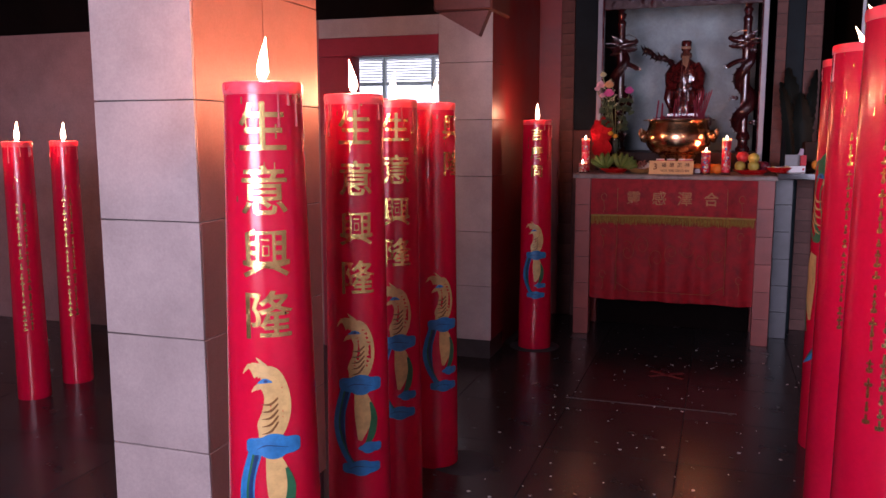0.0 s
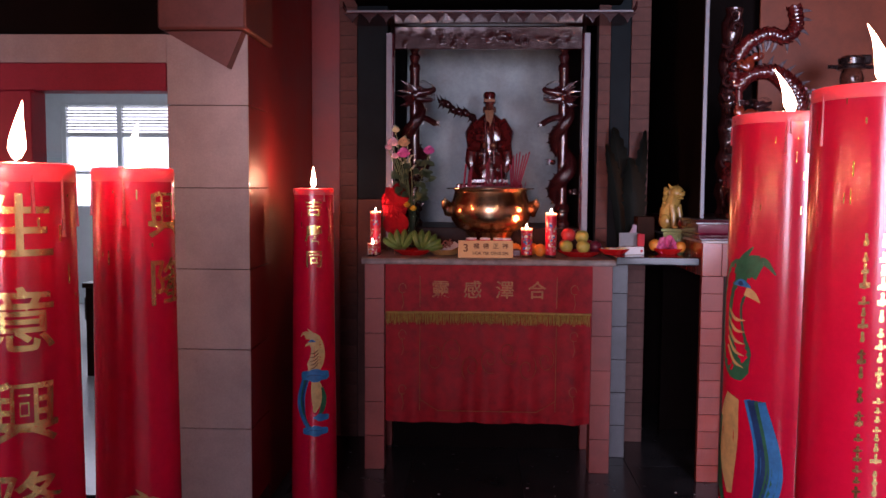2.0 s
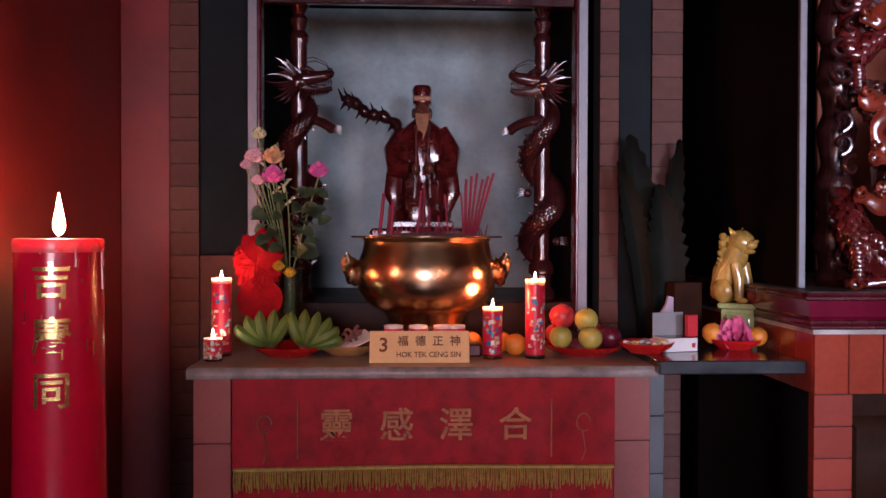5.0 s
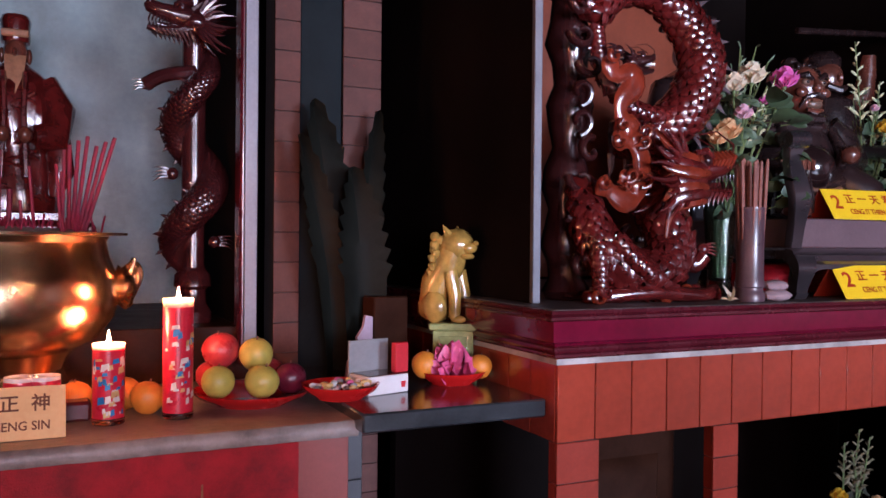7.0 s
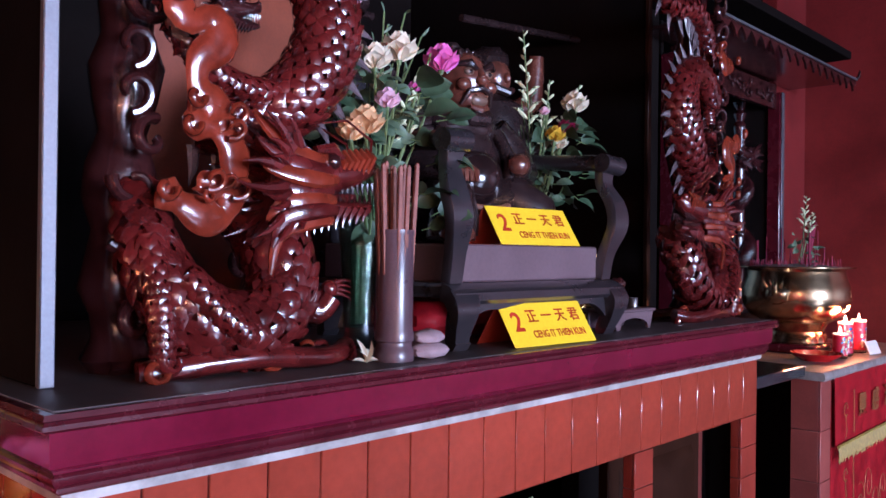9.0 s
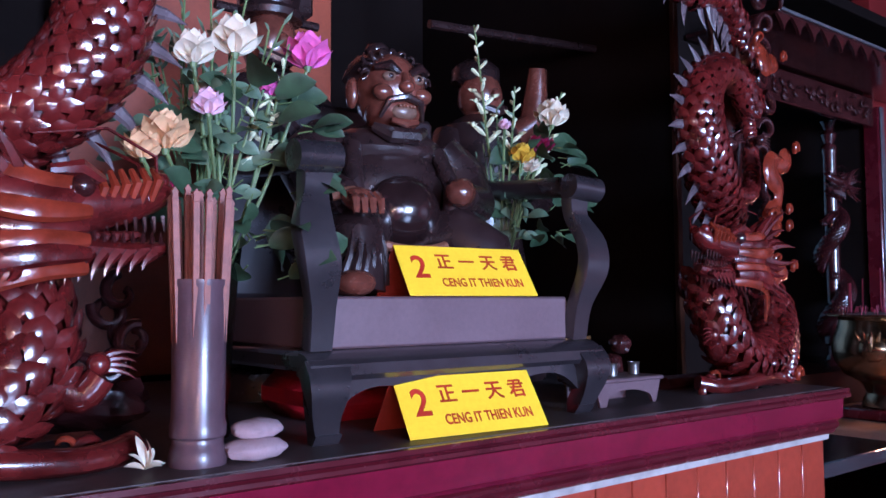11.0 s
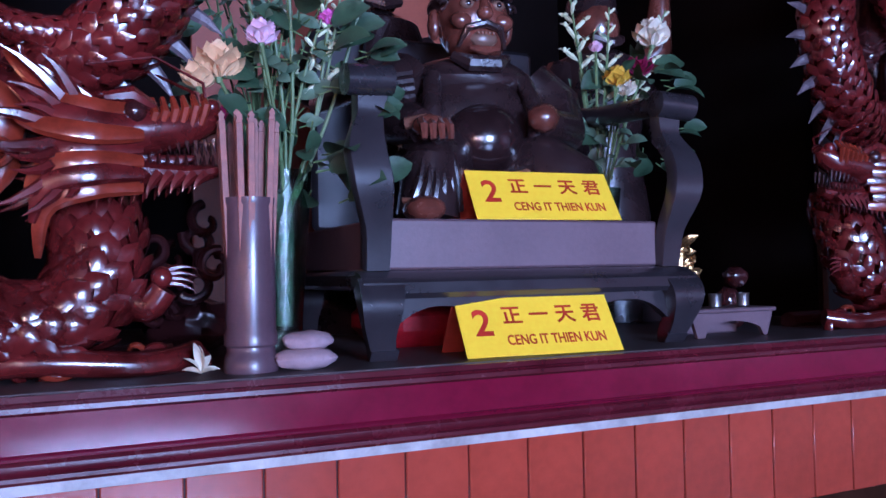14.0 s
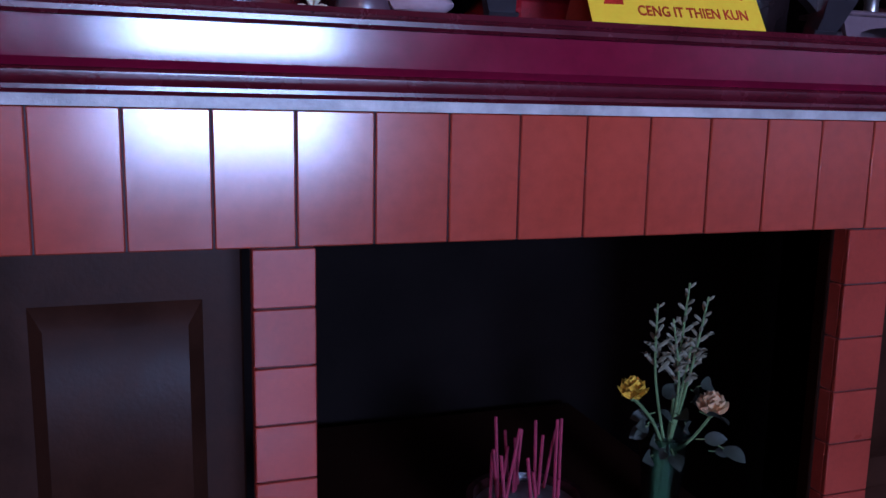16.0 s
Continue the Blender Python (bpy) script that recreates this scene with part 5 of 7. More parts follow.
    g.ball((0, 0.012, 0.462), (0.086, 0.078, 0.062), 0, 22, 12, 0.16, M)
    for k in range(12):
        a = math.pi * k / 11
        curl(g, (1.885 + 0.075 * math.cos(a), 6.10, 1.612 + 0.418 + 0.046 * math.sin(a)), 0.012, 0, 1, k)
    g.ball((-0.01, 0.02, 0.525), (0.03, 0.03, 0.02), 0, 12, 8, 0.2, M)
    # standing sash and flame-like scarf behind the shoulders
    T(spline([(-0.13, 0.05, 0.30), (-0.2, 0.07, 0.36), (-0.17, 0.08, 0.45)], 10), 0.02, 0, 1.0, 8)
    T(spline([(0.13, 0.05, 0.28), (0.19, 0.06, 0.31), (0.235, 0.06, 0.25), (0.21, 0.04, 0.18)], 12), 0.018, 1, 1.0, 8)
    g.v = [(a, b, max(c, 1.6012)) for a, b, c in g.v]
    return solid("seated_statue", g, [ROBE, SKIN_WOOD, CREAM_TRIM, BELLY, EYE_IVORY], "dark wooden statue of a seated big-bellied guardian with open mouth", "statue")


BELLY = material("polished_black_belly", (0.02, 0.010, 0.010), 0.13, scale=14, fine=110, dark=0.5, bump=0.06, coat=0.6)
EYE_IVORY = material("aged_ivory", (0.17, 0.10, 0.07), 0.35, scale=30, dark=0.6)
seated_statue()


def standing_attendant(cx, y, fx, h, label, sword):
    g = Geo()
    M = pose(cx, y, 1.3848) @ Matrix.Scale(h, 4)
    g.lathe([(0.2, 0), (0.2, 0.06), (0.14, 0.08), (0.15, 0.3), (0.12, 0.5), (0.15, 0.66), (0.12, 0.76), (0.05, 0.8)], 20, 0, M)
    for s in (-1, 1):
        g.tube([Vector(p) for p in ((s * 0.12, 0, 0.72), (s * 0.19, -0.05, 0.6), (s * 0.14, -0.13, 0.52))], [0.05, 0.055, 0.035], 10, 0, M)
    g.ball((0, -0.01, 0.86), (0.07, 0.07, 0.085), 1, 16, 10, 0.08, M)
    g.ball((0, -0.075, 0.855), (0.015, 0.02, 0.02), 1, 8, 6, 0, M)
    g.tube([Vector(p) for p in ((-0.05, -0.06, 0.82), (0, -0.085, 0.80), (0.05, -0.06, 0.82))], 0.015, 8, 0, M)
    if sword:
        g.lathe([(0.085, 0.92), (0.09, 0.935), (0.075, 0.95), (0.08, 0.985), (0.06, 1.0)], 16, 0, M)
        g.tube([Vector((-0.14, 0, 0.935)), Vector((0.14, 0, 0.935))], 0.012, 8, 0, M)
        g.box(0.05, 0.12, -0.02, 0.02, 0.95, 1.01, 0.01, 0, M)
    else:
        g.tube([Vector(p) for p in ((0.12, 0, 0.74), (0.2, -0.04, 0.8), (0.2, -0.06, 0.97))], [0.05, 0.05, 0.03], 10, 1, M)
        g.tube([Vector(p) for p in ((-0.25, -0.08, 1.02), (0.45, -0.08, 1.08))], 0.013, 8, 0, M)
        g.ball((0, 0.01, 0.93), (0.08, 0.08, 0.05), 0, 14, 8, 0.2, M)
    return solid("attendant_statue", g, [ROBE, SKIN_WOOD, CREAM_TRIM], label, "statue", "attendant statues")


standing_attendant(1.835, 6.55, 1, 0.95, "nearly black wooden attendant statue with a flat hat", True)
standing_attendant(2.45, 6.50, -1, 0.90, "dark wooden attendant statue holding a long staff", False)

# ---------------------------------------------------------------- throne
th = thing("throne", "black lacquered throne with scrolled arms, wavy apron and curved legs", "throne", (1.850, 6.062, 1.3848))
part("seat_board", Geo().box(-0.262, 0.272, -0.195, 0.22, 0.135, 0.215, 0.004), SEAT_WOOD, th, "dusty plum-grey seat board")
n = 60
top, bot = [], []
for i in range(n + 1):
    x = -0.285 + 0.58 * i / n
    u = abs((x - 0.005) / 0.29)
    if u < 0.15:
        d = 0.046 - 0.026 * math.cos(u / 0.15 * math.pi / 2)
    elif u < 0.62:
        d = 0.046 - 0.034 * math.sin((u - 0.15) / 0.47 * math.pi / 2) ** 0.8
    else:
        d = 0.012 + 0.075 * ((u - 0.62) / 0.38) ** 2.2
    top.append((x, 0.108))
    bot.append((x, 0.090 - d * 0.95))
part("apron", Geo().prism(bot + top[::-1], -0.226, -0.208), BLACK_LACQUER, th)
lip = [(-0.205, 0.134), (-0.225, 0.130), (-0.243, 0.116), (-0.246, 0.100), (-0.238, 0.092), (-0.222, 0.093), (-0.2, 0.1)]
g = Geo()
vs = [(x, y, z) for x in (-0.305, -0.29, 0.30, 0.315) for y, z in lip]
m = len(lip)
fs = [(k * m + i, k * m + (i + 1) % m, (k + 1) * m + (i + 1) % m, (k + 1) * m + i) for k in range(3) for i in range(m)] + [tuple(range(m)), tuple(3 * m + i for i in range(m))]
part("seat_lip", g.add(vs, fs), BLACK_LACQUER, th, "rounded black front lip")
part("seat_rim", Geo().box(-0.30, 0.31, -0.212, 0.235, 0.104, 0.1345, 0.007), BLACK_LACQUER, th)


def bent_board(pts, widths, thick):
    """A flat board of changing width in x, bent along points of (x, y, z)."""
    q = spline(pts, 20)
    g, vs = Geo(), []
    for i, p in enumerate(q):
        d = (q[min(i + 1, 19)] - q[max(i - 1, 0)]).normalized()
        nrm = Vector((0, -d.z, d.y))
        t = i / 19 * (len(widths) - 1)
        k = min(int(t), len(widths) - 2)
        w = (widths[k] + (widths[k + 1] - widths[k]) * (t - k)) / 2
        for a, b in ((-1, -0.6), (-0.9, -1), (0.9, -1), (1, -0.6), (1, 1), (-1, 1)):
            vs.append(p + Vector((a * w, 0, 0)) - nrm * b * thick / 2)
    fs = [(i * 6 + k, i * 6 + (k + 1) % 6, i * 6 + 6 + (k + 1) % 6, i * 6 + 6 + k) for i in range(19) for k in range(6)]
    return g.add(vs, fs + [tuple(range(6)), tuple(19 * 6 + k for k in range(6))])


for sx in (-1, 1):
    for y, nm in ((-0.222, "leg"), (0.19, "leg")):
        x = 0.278 * sx + 0.005
        part(nm, bent_board([(x, y, 0.112), (x + 0.006 * sx, y - 0.018, 0.085), (x + 0.004 * sx, y - 0.004, 0.045), (x - 0.004 * sx, y + 0.008, 0.012), (x - 0.004 * sx, y - 0.002, 0.0005)], [0.075, 0.066, 0.046, 0.036, 0.044], 0.034), BLACK_LACQUER, th)
    # arm: a broad board that rises in an S and rolls over
    x = 0.278 * sx + 0.008
    part("arm_support", bent_board([(x, -0.20, 0.136), (x + 0.002 * sx, -0.212, 0.20), (x + 0.016 * sx, -0.235, 0.265), (x + 0.022 * sx, -0.225, 0.32), (x + 0.008 * sx, -0.20, 0.37), (x + 0.004 * sx, -0.205, 0.415)], [0.040, 0.044, 0.066, 0.062, 0.044, 0.058], 0.024), BLACK_LACQUER, th)
    rail = spline([(x + 0.03 * sx, -0.215, 0.425), (x, -0.17, 0.428), (x - 0.004 * sx, 0.0, 0.44), (x - 0.03 * sx, 0.2, 0.47)], 16)
    part("arm_rail", Geo().tube(rail, 0.021, 12, 0, None, 0.8), BLACK_LACQUER, th)
    part("arm_scroll", Geo().tube([(x - 0.025 * sx, -0.212, 0.424), (x + 0.05 * sx, -0.215, 0.420)], 0.024, 14), BLACK_LACQUER, th)
part("backrest", Geo().box(-0.25, 0.26, 0.20, 0.225, 0.215, 0.62, 0.01), BLACK_LACQUER, th)
solid("red_cushion", Geo().box(-0.2, 0.2, -0.1, 0.12, 0.0, 0.085, 0.03), CLOTH, "folded crimson cloth cushion under the throne", "cushion", at=(1.85, 6.1, 1.3848))

# ---------------------------------------------------------------- yellow name signs
YELLOW = material("yellow_sign_card", (0.86, 0.58, 0.012), 0.35, scale=8, fine=100, dark=0.93, bump=0.02, detail_rough=0.05)
CREAM = material("cream_sign_card", (0.80, 0.56, 0.27), 0.4, scale=8, fine=100, dark=0.9, bump=0.02)
RED_INK = material("red_ink", (0.45, 0.025, 0.01), 0.45, scale=20)
BROWN_INK = material("brown_ink", (0.16, 0.05, 0.02), 0.45, scale=20)


def tent_sign(at, rz, w, h, lean, num, hanzi, latin, card, ink, label):
    ob = thing("name_sign", label, "sign", at, rz, group="name signs")
    t = math.radians(lean)
    fwd = Matrix.Rotation(math.radians(90 - lean), 4, "X")
    M = Matrix.Translation((0, 0, 0.001)) @ fwd
    part("front_card", Geo().box(-w / 2, w / 2, 0, h, -0.0012, 0.0012, 0.0006, 0, M), card, ob)
    d = 2 * h * math.sin(t)
    B = Matrix.Translation((0, d, 0.001)) @ Matrix.Rotation(math.radians(90 + lean), 4, "X")
    part("back_card", Geo().box(-w / 2, w / 2, 0, h, -0.0012, 0.0012, 0.0006, 0, B), RED_CARD, ob)
    rows = [(num, h * 0.62, -w * 0.36, h * 0.54)]
    for i, ch in enumerate(hanzi):
        rows.append((ch, h * 0.34, -w * 0.165 + i * w * 0.175, h * 0.66))
    rows.append((latin, h * 0.235, w * 0.09, h * 0.25))
    for body, size, x, y in rows:
        vs, fs = text_geo(body, size, 0.0004, size * 0.016)
        if body == latin:
            span = max(v[0] for v in vs) - min(v[0] for v in vs)
            f = w * 0.64 / span
            vs = [(a * f, b, c) for a, b, c in vs]
        g = Geo().add([(x + a, y + b, 0.0017 + c) for a, b, c in vs], fs, 0, M)
        part("lettering", g, ink, ob)
    return ob


RED_CARD = material("red_card_back", (0.30, 0.03, 0.012), 0.5, scale=8)
tent_sign((1.83, 5.777, 1.3845), -4.5, 0.27, 0.104, 33, "2", "正一天君", "CENG IT THIEN KUN", YELLOW, RED_INK, "yellow folded name sign standing on the altar")
tent_sign((1.905, 5.876, 1.6002), -4.5, 0.275, 0.104, 33, "2", "正一天君", "CENG IT THIEN KUN", YELLOW, RED_INK, "yellow folded name sign standing on the throne seat")
tent_sign((-0.332, 5.94, 1.1602), 0, 0.298, 0.098, 22, "3", "福德正神", "HOK TEK CENG SIN", CREAM, BROWN_INK, "cream folded name sign standing on the altar table")

# ---------------------------------------------------------------- flowers, vases, sticks
LEAF = material("rose_leaf", (0.040, 0.078, 0.036), 0.55, scale=30, dark=0.55, bump=0.2)
LEAF_PALE = material("dusty_leaf", (0.11, 0.17, 0.10), 0.5, scale=30, dark=0.6, bump=0.2)
STEM = material("green_stem", (0.13, 0.19, 0.07), 0.5, scale=40)
WHITE_ROSE = material("cream_rose_petal", (0.74, 0.66, 0.50), 0.55, scale=40, dark=0.8, sss=0.1)
PEACH_ROSE = material("peach_rose_petal", (0.72, 0.46, 0.24), 0.55, scale=40, dark=0.7, sss=0.1)
PINK_ROSE = material("pink_rose_petal", (0.75, 0.16, 0.48), 0.5, scale=40, dark=0.75, sss=0.1)
PALE_PINK = material("pale_pink_petal", (0.74, 0.48, 0.58), 0.5, scale=40, dark=0.8, sss=0.1)
CRIMSON = material("crimson_petal", (0.22, 0.005, 0.05), 0.5, scale=40)
YELLOW_PETAL = material("yellow_petal", (0.72, 0.46, 0.03), 0.5, scale=40)
BUD = material("tuberose_bud", (0.62, 0.66, 0.42), 0.5, scale=40, dark=0.8)
GLASS = material("cut_glass", (0.55, 0.70, 0.58), 0.06, scale=30, fine=120, bump=0.3, trans=1.0, detail_rough=0.03, dark=0.9)
BAMBOO = material("plum_bamboo_tube", (0.085, 0.05, 0.062), 0.33, scale=9, fine=140, dark=0.7, bump=0.08, coat=0.2)
STICK = material("brown_joss_stick", (0.26, 0.10, 0.075), 0.6, scale=40, fine=150, dark=0.6, bump=0.2)


def rose(ob, c, r, mat, seed, name="rose"):
    rnd, c, g = random.Random(seed), Vector(c), Geo()
    r = r * 1.22
    for ring, (n, tilt, k) in enumerate(((4, 0.12, 0.5), (5, 0.36, 0.72), (6, 0.66, 0.9), (6, 1.02, 1.02), (6, 1.45, 1.08))):
        for i in range(n):
            a = 2 * math.pi * i / n + ring * 0.7 + rnd.uniform(-0.2, 0.2)
            o = Vector((math.cos(a), math.sin(a), 0))
            base = c - Vector((0, 0, r * 0.75)) + o * r * 0.12
            tip = c + o * r * math.sin(tilt) * k + Vector((0, 0, r * (math.cos(tilt) * 0.85 - 0.1)))
            g.petal(base, tip, r * rnd.uniform(0.85, 1.1) * (0.9 + 0.3 * ring / 4), o + Vector((0, 0, 0.3)), -0.22, 0, 5)
    g.tube([c - Vector((0, 0, r * 1.0)), c - Vector((0, 0, r * 0.55))], [r * 0.1, r * 0.25], 7, 1)
    part(name, g, [mat, STEM], ob)


def spray(ob, base, tip, seed, mat=None, n=12, size=0.014):
    """A tuberose or snapdragon spike: stem with small buds towards the tip."""
    rnd, g = random.Random(seed), Geo()
    base, tip = Vector(base), Vector(tip)
    mid = (base + tip) / 2 + Vector((rnd.uniform(-0.02, 0.02), rnd.uniform(-0.02, 0.0), 0.01))
    pts = spline([base, mid, tip], 14)
    g.tube(pts, [0.0032 - 0.0001 * i for i in range(14)], 6, 1)
    for i in range(n):
        t = 0.55 + 0.45 * i / n
        p = base.lerp(mid, t).lerp(mid.lerp(tip, t), t)
        a = i * 2.4
        o = Vector((math.cos(a), math.sin(a), 0.9)).normalized()
        s = size * (1.25 - 0.6 * i / n)
        g.tube([p, p + o * s * 0.9, p + o * s * 1.7, p + o * s * 2.0], [s * 0.12, s * 0.32, s * 0.3, s * 0.08], 6, 0)
        if i < n * 0.4:
            for k in range(4):
                b = k * 1.57 + i
                g.petal(p + o * s * 1.8, p + o * s * 2.3 + Vector((math.cos(b), math.sin(b), 0.2)) * s * 0.8, s * 0.55, o, 0.2, 0, 3)
    part("flower_spike", g, [mat or BUD, STEM], ob)


def foliage(ob, c, spread, n, size, mat, seed, name="leaf"):
    rnd = random.Random(seed)
    for i in range(n):
        a, q = rnd.uniform(0, 2 * math.pi), rnd.random() ** 0.5
        p = Vector(c) + Vector((math.cos(a) * spread[0] * q, math.sin(a) * spread[1] * q, rnd.uniform(-1, 1) * spread[2]))
        d = Vector((math.cos(a), math.sin(a) - 0.4, rnd.uniform(-0.7, 0.5))).normalized()
        s = size * rnd.uniform(0.7, 1.25)
        g = Geo().petal(p, p + d * s, s * 0.68, (math.sin(i * 2.1) * 0.6, -1, 0.5), 0.18, 0, 6)
        g.tube([p - d * s * 0.4, p], 0.0014, 4, 1)
        part(name, g, [mat, STEM], ob)


def bare_twigs(ob, base, n, h, spread, seed):
    rnd = random.Random(seed)
    g = Geo()
    for i in range(n):
        a = rnd.uniform(0, 6.28)
        t = Vector(base) + Vector((math.cos(a) * spread * rnd.random(), math.sin(a) * spread * 0.5, h * rnd.uniform(0.65, 1.0)))
        m = (Vector(base) + t) / 2 + Vector((rnd.uniform(-0.02, 0.02), 0, 0))
        g.tube(spline([base, m, t], 8), 0.0018, 5, 0)
        for k in range(5):
            q = m.lerp(t, 0.2 + 0.2 * k)
            g.petal(q, q + Vector((rnd.uniform(-1, 1), rnd.uniform(-1, 0.3), rnd.uniform(0, 1))) * 0.022, 0.006, (0, -1, 0.2), 0.1, 1, 3)
    part("twig_spray", g, [STEM, LEAF_PALE], ob)


def glass_vase(at, h, r, label):
    ob = thing("glass_vase", label, "vase", at, group="cut glass vases")
    g = Geo()
    n, prof = 24, [(r * 0.7, 0), (r * 0.72, 0.006), (r * 0.62, h * 0.12), (r * 0.7, h * 0.3), (r * 0.85, h * 0.7), (r, h), (r * 0.92, h), (r * 0.77, h * 0.7), (r * 0.62, h * 0.3), (r * 0.5, h * 0.14), (0.004, h * 0.13)]
    g.lathe(prof, n)
    k = 0
    for j in range(len(prof)):
        for i in range(n):
            x, y, z = g.v[k]
            f = 1 + (0.05 if (i + j) % 2 and 0 < j < 6 else 0)
            g.v[k] = (x * f, y * f, z)
            k += 1
    part("glass_body", g, GLASS, ob)
    part("stems_in_water", Geo().tube([(0.0, 0, h * 0.16), (0.006, -0.004, h * 0.9)], r * 0.35, 8).tube([(-0.012, 0, h * 0.16), (-0.01, 0, h * 0.95)], r * 0.2, 8), LEAF_PALE, ob)
    return ob


v = glass_vase((1.475, 6.02, 1.3848), 0.30, 0.05, "cut glass vase standing behind the bamboo tube")
fb = thing("rose_bouquet", "bouquet of cream, peach and pink roses in a glass vase", "bouquet", (0, 0, 0), group="bouquets")
B0 = Vector((1.475, 6.0, 1.60))
for i, (x, y, z, r, m) in enumerate(((1.462, 5.90, 1.985, 0.032, WHITE_ROSE), (1.40, 5.90, 1.955, 0.027, WHITE_ROSE), (1.582, 5.90, 1.985, 0.031, PINK_ROSE), (1.415, 5.88, 1.875, 0.021, PALE_PINK), (1.352, 5.87, 1.825, 0.030, PEACH_ROSE), (1.325, 5.88, 1.805, 0.023, PEACH_ROSE), (1.345, 5.86, 1.745, 0.014, CRIMSON), (1.53, 5.92, 1.92, 0.014, PINK_ROSE), (1.445, 5.93, 1.915, 0.02, WHITE_ROSE))):
    rose(fb, (x, y, z), r, m, i)
    part("stem", Geo().tube(spline([B0, (Vector((x, y, z)) + B0) / 2 + Vector((0.01, 0, -0.02)), (x, y, z - r)], 10), 0.003, 6), STEM, fb)
foliage(fb, (1.50, 5.91, 1.77), (0.12, 0.07, 0.14), 48, 0.062, LEAF, 4)
foliage(fb, (1.40, 5.95, 1.85), (0.12, 0.05, 0.11), 70, 0.036, LEAF_PALE, 5)
for i, tp in enumerate(((1.55, 5.90, 1.985), (1.53, 5.91, 1.955))):
    spray(fb, B0, tp, i, n=9, size=0.012)
bare_twigs(fb, (1.44, 5.98, 1.64), 22, 0.44, 0.15, 2)
for x, z in ((1.355, 2.03), (1.375, 2.06), (1.34, 1.99), (1.33, 2.07)):
    rose(fb, (x, 5.93, z), 0.011, PALE_PINK, int(x * 1000), "small_flower")

jt = thing("joss_stick_tube", "plum-brown bamboo tube holding thick joss sticks", "stick holder", (1.382, 5.82, 1.3848))
part("tube", Geo().lathe([(0.036, 0), (0.037, 0.006), (0.035, 0.022), (0.0325, 0.026), (0.0325, 0.034), (0.0355, 0.037), (0.036, 0.05), (0.0338, 0.056), (0.0338, 0.225), (0.0352, 0.229), (0.0352, 0.236), (0.030, 0.236), (0.029, 0.15), (0.002, 0.15)], 30), BAMBOO, jt)
rnd = random.Random(8)
for i in range(15):
    a, q = 2 * math.pi * i / 15, 0.022 if i % 3 else 0.01
    x, y = q * math.cos(a), q * math.sin(a)
    h = rnd.uniform(0.325, 0.345)
    g = Geo().box(-0.0045, 0.0045, -0.0028, 0.0028, 0.155, h, 0.0008)
    g.prism([(-0.0045, h), (0.0045, h), (0.003, h + 0.006), (0.0045, h + 0.01), (0, h + 0.016), (-0.0045, h + 0.01), (-0.003, h + 0.006)], -0.0024, 0.0024)
    g.v = [(u + x * (1 + 2.2 * w), t + y * (1 + 2.0 * w), w) for u, t, w in g.v]
    part("joss_stick", g, STICK, jt)

v = glass_vase((2.17, 6.12, 1.3848), 0.30, 0.05, "cut glass vase standing beside the throne")
fb = thing("mixed_bouquet", "bouquet of tuberoses, white rose and dark carnation in glass", "bouquet", group="bouquets")
B0 = Vector((2.17, 6.11, 1.62))
spray(fb, B0, (2.06, 6.06, 2.165), 11, n=16, size=0.014)
spray(fb, B0, (2.165, 6.05, 2.05), 12, n=14, size=0.014)
spray(fb, B0, (2.31, 6.05, 2.06), 13, n=14, size=0.014)
spray(fb, B0, (2.27, 6.05, 2.03), 14, n=12, size=0.012)
for i, (x, z, r, m) in enumerate(((2.255, 2.005, 0.032, WHITE_ROSE), (2.222, 1.935, 0.025, CRIMSON), (2.165, 1.905, 0.024, YELLOW_PETAL), (2.185, 1.885, 0.02, WHITE_ROSE), (2.115, 1.96, 0.012, PALE_PINK))):
    rose(fb, (x, 6.03, z), r, m, 30 + i)
    part("stem", Geo().tube(spline([B0, (Vector((x, 6.03, z)) + B0) / 2, (x, 6.03, z - r)], 8), 0.003, 6), STEM, fb)
foliage(fb, (2.24, 6.05, 1.84), (0.11, 0.05, 0.12), 40, 0.055, LEAF, 6)
foliage(fb, (2.17, 6.06, 1.74), (0.06, 0.04, 0.08), 14, 0.045, LEAF_PALE, 7)
bare_twigs(fb, (2.16, 6.08, 1.66), 9, 0.36, 0.11, 3)

# ---------------------------------------------------------------- small things on the middle altar
STONE = material("mauve_pebble", (0.34, 0.24, 0.26), 0.7, scale=20, dark=0.7, bump=0.3)
g = Geo().ball((1.452, 5.80, 1.40), (0.044, 0.03, 0.0155), 0, 18, 10, 0.15).ball((1.458, 5.808, 1.424), (0.036, 0.026, 0.014), 0, 18, 10, 0.15)
solid("divination_block", g, STONE, "worn mauve divination block pair stacked on the altar", "divination block")
g = Geo()
for i in range(7):
    a = i * 0.9
    g.petal((1.315, 5.82, 1.387), (1.315 + 0.026 * math.cos(a), 5.82 + 0.02 * math.sin(a), 1.391 + 0.018 * (i % 3)), 0.012, (0, -0.5, 1), 0.2, 0, 4)
solid("fallen_blossom", g, WHITE_ROSE, "fallen white blossom lying on the altar", "flower")
st = thing("cup_stand", "dusty carved wooden stand carrying three small metal cups", "stand", (2.283, 5.90, 1.3848))
n, out = 20, []
for i in range(n + 1):
    x = -0.085 + 0.17 * i / n
    out.append((x, 0.006 + 0.024 * max(0, math.cos(x / 0.085 * 1.75)) ** 0.5 if abs(x) < 0.068 else 0.0005))
part("front_board", Geo().prism(out + [(0.1, 0.045), (-0.1, 0.045)], -0.045, -0.037), SEAT_WOOD, st)
